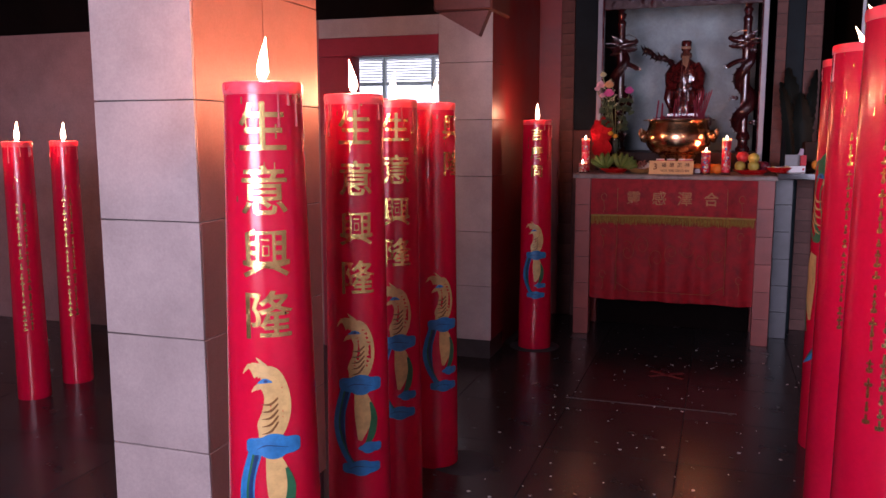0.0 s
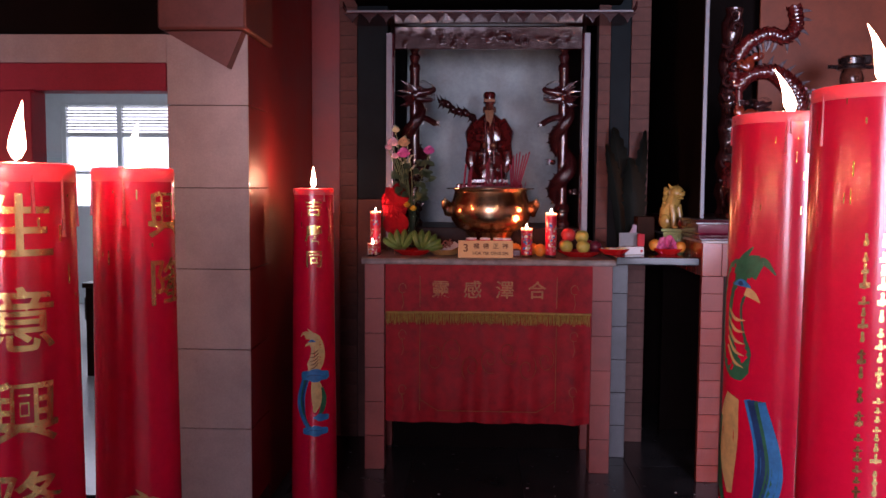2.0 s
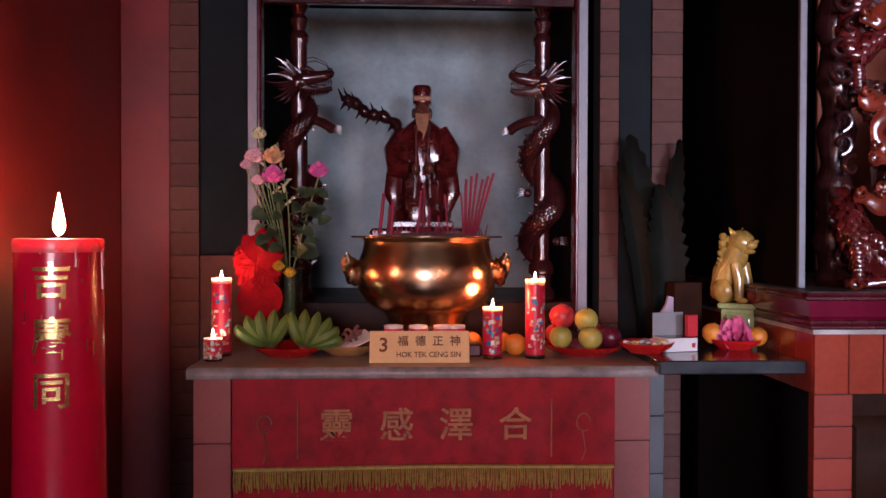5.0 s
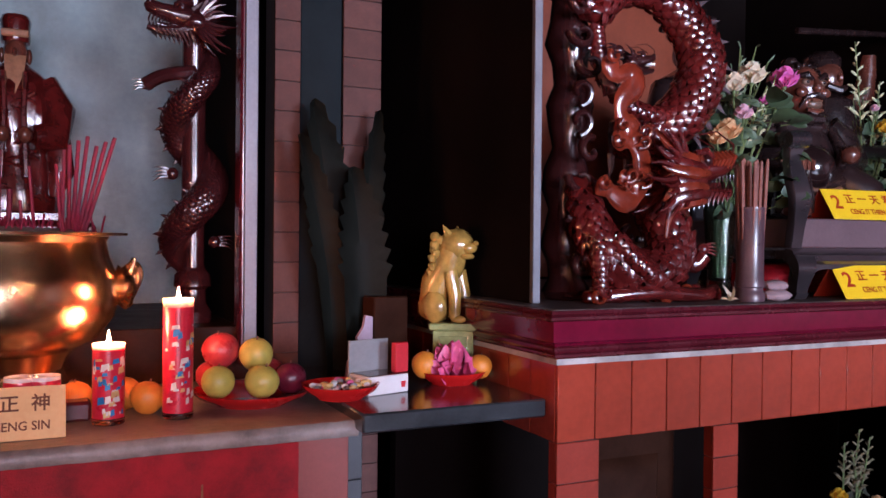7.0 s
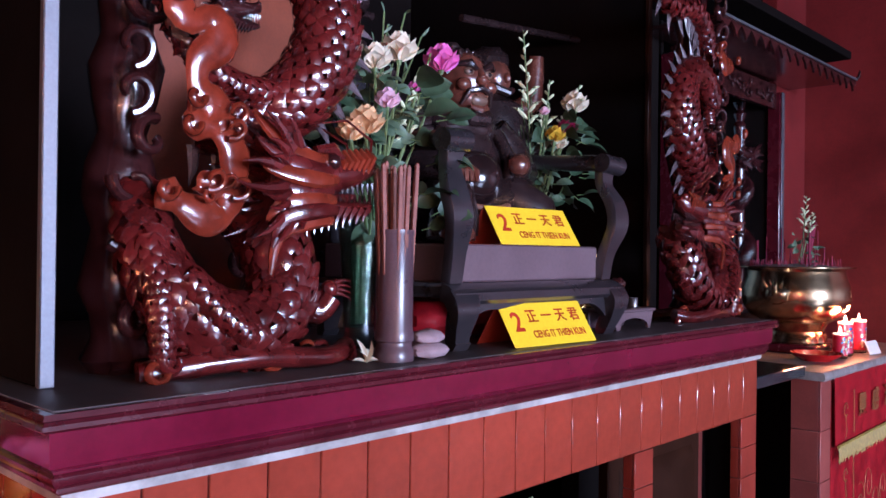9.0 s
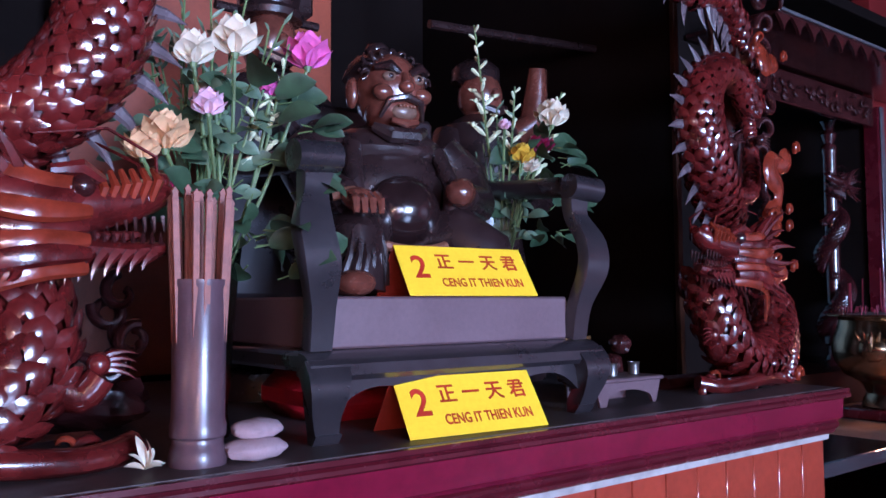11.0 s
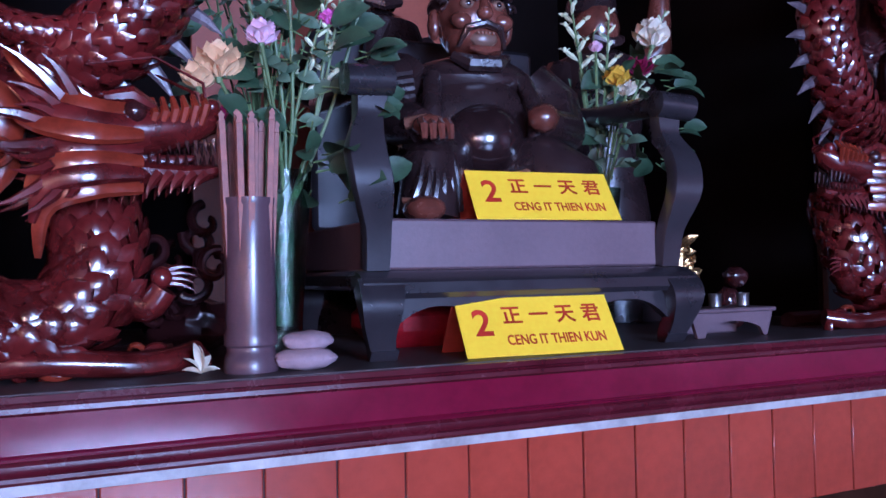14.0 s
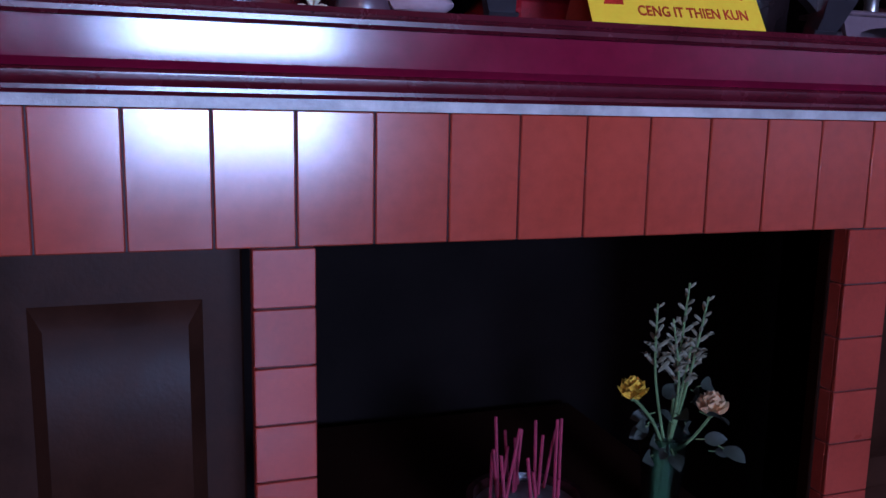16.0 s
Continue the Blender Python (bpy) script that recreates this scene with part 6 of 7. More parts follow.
part("stand_top", Geo().box(-0.108, 0.108, -0.05, 0.05, 0.0455, 0.054, 0.003), SEAT_WOOD, st)
part("back_board", Geo().box(-0.09, 0.09, 0.035, 0.043, 0.0005, 0.045), SEAT_WOOD, st)
PEWTER = material("pewter", (0.35, 0.33, 0.32), 0.35, metal=0.9, scale=20)
for x in (-0.075, -0.005, 0.065):
    part("cup", Geo().lathe([(0.010, 0.0545), (0.0115, 0.056), (0.0115, 0.076), (0.0135, 0.080), (0.0105, 0.080), (0.009, 0.066), (0.001, 0.066)], 16, 0, pose(x, -0.005, 0)), PEWTER, st)
GOLD_LEAF = material("crumpled_gold", (0.70, 0.42, 0.16), 0.25, metal=0.9, scale=30, dark=0.4, bump=0.5)
g, rnd = Geo(), random.Random(4)
for i in range(46):
    z = 1.40 + 0.17 * rnd.random()
    c = Vector((2.325 + rnd.uniform(-0.035, 0.035), 6.05 + rnd.uniform(-0.03, 0.03), z))
    g.petal(c, c + Vector((rnd.uniform(-1, 1), rnd.uniform(-1, 1), rnd.uniform(-0.6, 1))) * 0.03, 0.02, (rnd.uniform(-1, 1), -1, 0.3), 0.5, 0, 3)
g.tube([(2.325, 6.05, 1.3848), (2.325, 6.05, 1.55)], 0.014, 8)
solid("gold_ornament", g, GOLD_LEAF, "crumpled gold foil ornament standing on the altar", "ornament")
g = Geo()
g.ball((2.43, 6.02, 1.40), (0.035, 0.03, 0.016)).ball((2.43, 6.02, 1.44), (0.026, 0.024, 0.034), rough=0.2).ball((2.435, 6.0, 1.495), (0.026, 0.024, 0.022), rough=0.2)
g.tube([(2.41, 6.0, 1.50), (2.435, 5.985, 1.482), (2.46, 6.0, 1.50)], 0.008, 8)
g.tube([(2.40, 6.0, 1.46), (2.385, 5.985, 1.43), (2.40, 5.97, 1.41)], 0.011, 8)
solid("small_figurine", g, CARVED_DARK, "small dark lacquered figurine crouching on the altar", "figurine")
g, rnd = Geo(), random.Random(9)
for i in range(12):
    c = Vector((1.34 + rnd.uniform(-0.07, 0.05), 6.16 + rnd.uniform(-0.1, 0.1), 1.43 + 0.2 * rnd.random()))
    curl(g, c, 0.03, 0, 1, i * 1.3)
g.ball((1.36, 6.2, 1.43), (0.08, 0.09, 0.0455), 0, 20, 12, 0.35)
solid("carved_ornament", g, CARVED_DARK, "dark carved ornament standing behind the dragon", "wood carving")

# ---------------------------------------------------------------- offerings on the altar tables
BRASS = material("polished_brass", (0.62, 0.43, 0.25), 0.24, metal=1.0, scale=7, fine=120, dark=0.6, bump=0.05, detail_rough=0.1)
ASH = material("incense_ash", (0.30, 0.27, 0.26), 0.95, scale=30, fine=150, bump=0.5)
INCENSE = material("crimson_incense", (0.26, 0.012, 0.045), 0.7, scale=40)
RED_PLASTIC = material("red_plastic_dish", (0.50, 0.012, 0.010), 0.25, scale=12, dark=0.8, bump=0.03, coat=0.3)
BANANA = material("green_banana", (0.09, 0.17, 0.03), 0.45, scale=20, dark=0.7, bump=0.1)
PEAR = material("yellow_green_pear", (0.52, 0.46, 0.09), 0.4, scale=18, dark=0.75, bump=0.08)
APPLE = material("red_apple", (0.48, 0.045, 0.05), 0.3, scale=12, dark=0.6, bump=0.03)
ORANGE = material("orange_peel", (0.72, 0.25, 0.025), 0.45, scale=14, fine=200, dark=0.85, bump=0.3)
PLUM = material("dark_plum", (0.13, 0.012, 0.03), 0.3, scale=14, dark=0.6)
WHITE_CARD = material("white_card", (0.72, 0.70, 0.70), 0.5, scale=14, dark=0.92, bump=0.03)
GREY_CARD = material("grey_card", (0.25, 0.26, 0.27), 0.5, scale=14, dark=0.9)
RED_CARD_BOX = material("red_packet_paper", (0.55, 0.02, 0.03), 0.45, scale=14, dark=0.85)
GLAZE_GOLD = material("amber_glaze", (0.44, 0.27, 0.06), 0.14, scale=16, fine=80, dark=0.35, bump=0.1, coat=0.8)
GLAZE_GREEN = material("green_yellow_glaze", (0.34, 0.42, 0.18), 0.16, scale=16, fine=80, dark=0.5, bump=0.08, coat=0.8)
MAUVE = material("mauve_board", (0.36, 0.28, 0.36), 0.5, scale=10, dark=0.8)
CLEAR = material("clear_glass", (0.95, 0.93, 0.92), 0.04, scale=20, bump=0.02, trans=1.0, dark=0.97, detail_rough=0.02)
RED_LABEL = material("red_label", (0.62, 0.02, 0.05), 0.3, scale=30, dark=0.8, coat=0.4, sss=0.2)
LIT_WAX = material("lit_wax", (0.85, 0.45, 0.38), 0.4, sss=0.8, scale=20, dark=0.9)


def incense_urn(at, label, seed, power=0):
    ob = thing("incense_urn", label, "incense urn", at, group="incense urns")
    part("foot", Geo().lathe([(0.125, 0), (0.135, 0.004), (0.13, 0.03), (0.118, 0.05), (0.13, 0.075), (0.14, 0.09)], 40), BRASS, ob)
    part("bowl", Geo().lathe([(0.10, 0.088), (0.145, 0.092), (0.19, 0.115), (0.222, 0.16), (0.232, 0.205), (0.226, 0.25), (0.212, 0.285), (0.205, 0.318), (0.212, 0.330), (0.20, 0.330), (0.195, 0.30), (0.01, 0.30)], 56), BRASS, ob, "polished brass belly reflecting candle flames")
    part("rim_plate", Geo().lathe([(0.205, 0.3305), (0.247, 0.3325), (0.248, 0.338), (0.205, 0.338)], 56), BRASS, ob)
    for s in (-1, 1):
        g = Geo()
        g.ball((s * 0.238, -0.01, 0.22), (0.03, 0.05, 0.045), 0, 16, 10, 0.25)
        g.tube(spline([(s * 0.235, -0.01, 0.25), (s * 0.262, -0.01, 0.268), (s * 0.27, -0.01, 0.24), (s * 0.25, -0.01, 0.195)], 12), 0.010, 8)
        for k in range(4):
            g.spike((s * 0.25, -0.03 + 0.02 * k, 0.25), (s * 0.262, -0.045 + 0.03 * k, 0.285), 0.008)
        part("handle", g, BRASS, ob, "cast animal-head handle")
    part("ash_bed", Geo().lathe([(0.203, 0.318), (0.19, 0.338), (0.12, 0.346), (0.02, 0.35)], 30), ASH, ob)
    rnd = random.Random(seed)
    for i in range(15):
        a, q = rnd.uniform(0, 6.28), 0.185 * rnd.random() ** 0.5
        x, y = q * math.cos(a), q * math.sin(a) * 0.9
        h, lean = rnd.uniform(0.04, 0.17), rnd.uniform(-0.12, 0.12)
        r = 0.0055 if i % 4 == 0 else 0.003
        part("incense_stick", Geo().tube([(x, y, 0.335), (x + lean * h, y + 0.3 * lean * h, 0.345 + h)], r, 6), INCENSE, ob)
    for i in range(6):
        x = 0.13 + 0.006 * i
        part("incense_stick", Geo().tube([(x, 0.0, 0.335), (x + 0.012 * i, -0.01, 0.345 + 0.18 + 0.01 * (i % 3))], 0.0042, 6), INCENSE, ob)
    g = Geo()
    for i in range(90):
        a, q = rnd.uniform(0, 6.28), 0.2 * rnd.random() ** 0.5
        g.tube([(q * math.cos(a), q * math.sin(a), 0.338), (q * math.cos(a) + rnd.uniform(-0.01, 0.01), q * math.sin(a), 0.345 + rnd.uniform(0.006, 0.03))], 0.002, 4)
    tagged(part("burnt_stubs", g, INCENSE, ob), kind="stuff")
    return ob


incense_urn((-0.305, 6.215, 1.2005), "large brass incense urn with crimson joss sticks on the table", 3)
pl = thing("urn_plinth", "low crimson wooden plinth under the incense urn", "plinth", (-0.305, 6.215, 1.1602))
part("board", Geo().box(-0.17, 0.17, -0.15, 0.15, 0.0, 0.04, 0.006), MAROON, pl)
incense_urn((4.17, 6.13, 1.2005), "large brass incense urn with crimson joss sticks by the red wall", 5)
pl = thing("urn_plinth", "low crimson wooden plinth under the incense urn", "plinth", (4.17, 6.13, 1.1602))
part("board", Geo().box(-0.17, 0.17, -0.15, 0.15, 0.0, 0.04, 0.006), MAROON, pl)


def glass_candle(at, h, r, art, seed, power):
    ob = thing("glass_candle", "lit candle in a glass tube with a red printed label", "candle", at, group="glass candles")
    part("collar", Geo().lathe([(r + 0.0015, h * 0.8), (r + 0.002, h * 0.86), (r + 0.0005, h * 0.86), (r + 0.0005, h * 0.8)], 26, cap=False), LIT_WAX, ob)
    part("glass_foot", Geo().lathe([(r, 0), (r + 0.002, 0.002), (r + 0.002, 0.012), (r, 0.0128)], 26), CLEAR, ob)
    part("wax", Geo().lathe([(r + 0.0015, 0.013), (r + 0.0015, h * 0.797), (r * 0.6, h * 0.797), (0.002, h * 0.79)], 22), RED_LABEL, ob)
    part("glowing_wax", Geo().lathe([(r - 0.0018, h * 0.802), (r - 0.002, h * 0.84), (r * 0.5, h * 0.83), (0.002, h * 0.825)], 22), LIT_WAX, ob)
    g, rnd = Geo(), random.Random(seed)
    for i in range(34):
        x, z = rnd.uniform(-0.9, 0.9) * r * 1.2, h * rnd.uniform(0.12, 0.7)
        a, b = rnd.uniform(0.002, 0.009), rnd.uniform(0.002, 0.009)
        m = rnd.choice((0, 0, 1, 2))
        g.add(on_cylinder([(x - a, z - b, 0), (x + a, z - b * 0.6, 0), (x + a * 0.7, z + b, 0), (x - a * 0.8, z + b * 0.7, 0)], r, r, h, 0.0025), [(0, 1, 2, 3)], m)
    tagged(part("label_print", g, [WHITE_PAINT, GOLD_PAINT, BLUE_PAINT], ob, "white, gold and blue printed pattern"), kind="stuff")
    flame_parts(ob, h * 0.83, 0.36)
    if power:
        flame_light(at[0], at[1], at[2] + h * 0.84 + 0.03, CANDLE_POWER * power)


glass_candle((-0.105, 6.035, 1.1602), 0.185, 0.029, "", 1, 0.35)
glass_candle((0.028, 6.04, 1.1602), 0.285, 0.029, "", 2, 0.25)
glass_candle((-0.952, 6.12, 1.1602), 0.285, 0.029, "", 3, 0.25)
glass_candle((-0.955, 6.015, 1.1602), 0.08, 0.026, "", 4, 0)
glass_candle((4.02, 5.89, 1.1602), 0.12, 0.028, "", 5, 0)
glass_candle((4.12, 5.90, 1.1602), 0.17, 0.029, "", 6, 0.4)
glass_candle((4.30, 5.90, 1.1602), 0.17, 0.029, "", 7, 0.3)
g = Geo().box(-0.06, 0.06, -0.001, 0.001, 0, 0.06, 0.0005, 0, pose(0, 0, 0, -24, 0, 0))
cd = thing("name_card", "small white name card leaning on the altar table", "sign", (4.30, 5.83, 1.1602), -6)
part("card", g, WHITE_CARD, cd)
part("card_foot", Geo().box(-0.05, 0.05, 0.0, 0.03, 0, 0.003, 0.001), WHITE_CARD, cd)


def dish(name, at, r, label, mat=None):
    ob = thing(name, label, "dish", at, group="offering dishes")
    part("dish", Geo().lathe([(r * 0.6, 0), (r * 0.62, 0.003), (r * 0.9, 0.018), (r, 0.03), (r * 1.01, 0.032), (r * 0.97, 0.031), (r * 0.86, 0.021), (r * 0.58, 0.008), (0.003, 0.008)], 36), mat or RED_PLASTIC, ob)
    return ob


def fruit(name, x, y, z, r, mat, label, rz=0, tall=1.0):
    g = Geo()
    prof = []
    for i in range(13):
        t = math.pi * i / 12
        prof.append((max(0.001, r * math.sin(t) * (1 - 0.06 * math.cos(t))), r - r * tall * math.cos(t) + (0.12 * r if i == 0 else 0) - (0.12 * r if i == 12 else 0)))
    g.lathe(prof, 20)
    g.tube([(0, 0, r * (1 + tall) - 0.2 * r), (0.003, 0, r * (1 + tall) + 0.12 * r)], 0.002, 5, 1)
    ob = solid(name, g, [mat, STICK], label, "fruit", "offered fruit")
    ob.matrix_basis = pose(x, y, z, 8 * math.sin(x * 40), 10 * math.cos(y * 30), rz)
    return ob


dish("banana_dish", (-0.74, 6.13, 1.1602), 0.115, "red plastic dish holding green bananas")
for s, (cx, cy, n, a0, a1) in enumerate(((-0.80, 6.12, 5, 150, 60), (-0.69, 6.11, 6, 110, 5))):
    bo = thing("banana_bunch", "bunch of green bananas lying on a red dish", "bananas", (cx, cy, 1.178), group="banana bunches")
    for i in range(n):
        a = math.radians(a0 + (a1 - a0) * i / (n - 1))
        d = Vector((math.cos(a), -0.35 + 0.1 * (i % 2), math.sin(a) * 0.75 + 0.05))
        pts = spline([(0, 0, 0.018), (d.x * 0.05, d.y * 0.05 - 0.02, 0.02 + d.z * 0.035), (d.x * 0.10, d.y * 0.06 - 0.015, 0.022 + d.z * 0.09), (d.x * 0.115, d.y * 0.05, 0.024 + d.z * 0.13)], 12)
        part("banana", Geo().tube(pts, [0.007, 0.012, 0.017, 0.0195, 0.02, 0.02, 0.02, 0.0195, 0.018, 0.014, 0.008, 0.004], 7), BANANA, bo)
    part("crown", Geo().ball((0, 0.0, 0.016), (0.022, 0.018, 0.016), 0, 12, 8, 0.2), STICK, bo)
dish("fruit_dish", (0.20, 6.13, 1.1602), 0.13, "red plastic dish piled with apples and pears")
for x, y, z, r, m, nm, lb, tl in ((0.12, 6.10, 0.02, 0.036, PEAR, "pear", "yellow-green pear on a red dish", 1.0), (0.20, 6.07, 0.02, 0.038, PEAR, "pear", "yellow pear on a red dish", 0.95), (0.21, 6.14, 0.07, 0.038, PEAR, "pear", "yellow-green pear on top of the pile", 1.0), (0.145, 6.17, 0.075, 0.042, APPLE, "apple", "red apple on top of the pile", 0.95), (0.28, 6.10, 0.018, 0.036, PLUM, "plum", "dark red fruit on a red dish", 1.0), (0.26, 6.19, 0.02, 0.036, APPLE, "apple", "red apple on a red dish", 0.95), (0.13, 6.20, 0.02, 0.036, APPLE, "apple", "red apple on a red dish", 0.95)):
    fruit(nm, x, y, 1.1602 + z, r, m, lb, 30, tl)
for x, y in ((-0.16, 6.14), (-0.06, 6.16), (-0.03, 6.09)):
    fruit("orange", x, y, 1.1602, 0.035, ORANGE, "orange lying on the altar table behind the candles", 10)
rnd = random.Random(31)
cn = dish("sweets_dish", (0.365, 6.00, 1.1602 + 0.0225), 0.085, "shallow red dish full of wrapped sweets")
for i in range(60):
    a, q = rnd.uniform(0, 6.28), 0.062 * rnd.random() ** 0.5
    m = rnd.choice((WHITE_CARD, WHITE_CARD, GOLD_PAINT, GREY_CARD, PINK_ROSE))
    part("sweet", Geo().ball((q * math.cos(a), q * math.sin(a), 0.02 + 0.014 * rnd.random()), (0.009, 0.006, 0.006), 0, 7, 5), m, cn)
bx = thing("open_box", "open white cardboard box with grey lid and red packet", "box", (0.47, 6.04, 1.1825), 14)
part("tray", Geo().box(-0.055, 0.055, -0.04, 0.04, 0, 0.042, 0.002), WHITE_CARD, bx)
part("dark_inside", Geo().box(-0.05, 0.05, -0.035, 0.035, 0.0423, 0.0435, 0.0005), CARVED_DARK, bx)
part("lid", Geo().box(-0.055, 0.055, 0.041, 0.046, 0.012, 0.115, 0.001), GREY_CARD, bx)
part("red_packet", Geo().box(0.025, 0.062, -0.03, -0.012, 0.044, 0.112, 0.002), RED_CARD_BOX, bx, "red paper packet")
part("crest", Geo().prism([(0.035, 0.012), (0.045, 0.012), (0.047, 0.026), (0.033, 0.026)], -0.0408, -0.0402), RED_CARD_BOX, bx)
PINK_BLOOM = material("rosy_pink_petal", (0.62, 0.09, 0.22), 0.5, scale=40, dark=0.7)
pd = dish("blossom_dish", (0.675, 6.08, 1.1825), 0.085, "red dish with oranges and a pink blossom")
ro = thing("pink_blossom", "large ruffled pink blossom lying on a red dish", "flower", (0.665, 6.07, 1.197))
rnd = random.Random(5)
for i in range(46):
    a, q = rnd.uniform(0, 6.28), rnd.random()
    d = Vector((math.cos(a) * (0.3 + 0.7 * q), math.sin(a) * (0.3 + 0.7 * q), 1.1 - 0.9 * q))
    part("petal", Geo().petal(d * 0.018, d * 0.074 + Vector((0, 0, 0.012)), 0.05, (math.sin(i), -1, 0.6), 0.35, 0, 4), PINK_BLOOM, ro)
fruit("orange", 0.60, 6.08, 1.197, 0.033, ORANGE, "orange on a red dish beside a blossom", 0)
fruit("orange", 0.735, 6.05, 1.193, 0.03, ORANGE, "orange on a red dish beside a blossom", 0)


def guardian_lion():
    ped = thing("lion_pedestal", "glazed green and yellow pedestal under the lion", "pedestal", (0.735, 6.19, 1.1825), -30)
    part("base", Geo().box(-0.062, 0.062, -0.05, 0.05, 0, 0.022, 0.004), GLAZE_GREEN, ped)
    part("block", Geo().box(-0.052, 0.052, -0.042, 0.042, 0.0222, 0.118, 0.003), GLAZE_GREEN, ped)
    part("cap", Geo().box(-0.062, 0.062, -0.05, 0.05, 0.1182, 0.137, 0.004), GLAZE_GREEN, ped)
    g = Geo()
    g.tube([(-0.036, -0.043, 0.035), (0.036, -0.043, 0.035), (0.036, -0.043, 0.105), (-0.036, -0.043, 0.105), (-0.036, -0.043, 0.035)], 0.0025, 5)
    for k in range(5):
        curl(g, (-0.02 + 0.011 * k, -0.043, 0.06 + 0.01 * (k % 3)), 0.011, 0, 1, k * 1.4)
    part("relief", g, GLAZE_GREEN, ped)
    g = Geo()
    M = pose(0.725, 6.20, 1.3198, 0, 0, -52)
    g.tube([Vector(p) for p in ((-0.045, 0, 0.03), (-0.03, 0, 0.10), (0.0, 0, 0.15), (0.012, 0, 0.185))], [0.042, 0.048, 0.042, 0.036], 16, 0, M)
    g.ball((-0.04, 0.0, 0.035), (0.05, 0.045, 0.038), 0, 16, 10, 0.12, M)
    for s in (-1, 1):
        g.tube([Vector(p) for p in ((0.015, s * 0.026, 0.13), (0.03, s * 0.028, 0.07), (0.03, s * 0.028, 0.012))], [0.02, 0.017, 0.015], 10, 0, M)
        g.ball((0.04, s * 0.028, 0.010), (0.022, 0.016, 0.0105), 0, 12, 8, 0, M)
        g.ball((-0.02, s * 0.045, 0.04), (0.035, 0.02, 0.04), 0, 12, 8, 0.1, M)
        g.ball((0.045, s * 0.016, 0.215), 0.007, 0, 8, 6, 0, M)
        g.spike((0.01, s * 0.03, 0.225), (0.0, s * 0.042, 0.25), 0.012, 0, 6, None, M)
    g.ball((0.02, 0, 0.20), (0.042, 0.04, 0.042), 0, 18, 12, 0.12, M)
    g.ball((0.055, 0, 0.192), (0.022, 0.026, 0.016), 0, 12, 8, 0, M)
    g.ball((0.05, 0, 0.17), (0.02, 0.022, 0.009), 0, 12, 8, 0, M)
    g.ball((0.074, 0, 0.203), (0.008, 0.012, 0.007), 0, 8, 6, 0, M)
    g.ball((0.082, -0.012, 0.03), 0.0295, 1, 16, 10, 0, M)
    for i in range(26):
        z = 0.11 + 0.11 * (i / 25)
        a = math.pi * (0.55 + 0.9 * ((i * 0.618) % 1))
        g.ball((0.0 + 0.036 * math.cos(a) + 0.12 * (z - 0.14), 0.036 * math.sin(a * 1.7), z), 0.013, 0, 8, 6, 0.2, M)
    for i in range(6):
        g.ball((-0.068 + 0.011 * i, 0, 0.085 + 0.026 * i), (0.012, 0.01, 0.014), 0, 8, 6, 0, M)
    return solid("lion_figure", g, [GLAZE_GOLD, CARVED_ORANGE], "amber-glazed ceramic guardian lion with paw on a ball", "figurine")


guardian_lion()
bk = thing("incense_box", "dark wooden incense box with a mauve scalloped board", "box", (0.585, 6.30, 1.1825), 10)
part("box_body", Geo().box(-0.05, 0.055, -0.03, 0.03, 0, 0.20, 0.004), DARK_WOOD, bk)
part("scalloped_board", Geo().prism([(-0.13, 0), (-0.055, 0), (-0.055, 0.15), (-0.075, 0.155), (-0.082, 0.125), (-0.10, 0.10), (-0.095, 0.07), (-0.125, 0.04)], -0.032, -0.022), MAUVE, bk)

# dark serrated leaf-like carving standing on the side shelf
g = Geo()
for bx0, tipx, tipz, w, ny, lean in ((0.50, 0.415, 1.90, 0.085, 6.40, 0.02), (0.55, 0.60, 1.885, 0.050, 6.41, 0.02), (0.47, 0.365, 1.80, 0.055, 6.36, 0.03), (0.54, 0.50, 1.72, 0.085, 6.35, 0.05)):
    n, vs, fs = 26, [], []
    for i in range(n + 1):
        t = i / n
        c = bx0 + (tipx - bx0) * t ** 1.7
        z = 1.1828 + (tipz - 1.1828) * t
        hw = w * (0.45 + 1.3 * t) * (1 - t) ** 0.7 + 0.001
        saw = 1 + (0.30 if i % 2 and t > 0.45 else 0)
        y = ny - lean * math.sin(t * 2.4)
        vs += [(c - hw * saw, y - 0.01, z + 0.012 * (i % 2)), (c - hw * 0.5, y + 0.012, z), (c, y + 0.022, z), (c + hw * 0.5, y + 0.012, z), (c + hw * saw, y - 0.01, z + 0.012 * (i % 2))]
        vs += [(c + hw * 0.5, y + 0.016, z), (c, y + 0.027, z), (c - hw * 0.5, y + 0.016, z)]
    fs = [(i * 8 + k, i * 8 + (k + 1) % 8, i * 8 + 8 + (k + 1) % 8, i * 8 + 8 + k) for i in range(n) for k in range(8)]
    g.add(vs, fs + [tuple(range(8)), tuple(n * 8 + k for k in range(8))])
solid("serrated_leaves", g, material("blackened_leaf", (0.010, 0.0115, 0.009), 0.65, spec=0.1, scale=8, dark=0.5), "blackened serrated palm leaves standing against the wall", "leaves", kind="stuff")

# flowers and red fan on the table's end
v = glass_vase((-0.76, 6.28, 1.1602), 0.27, 0.045, "cut glass vase standing on the altar table")
fb = thing("pink_bouquet", "bouquet of pink and cream flowers with dark leaves", "bouquet", group="bouquets")
B0 = Vector((-0.76, 6.27, 1.38))
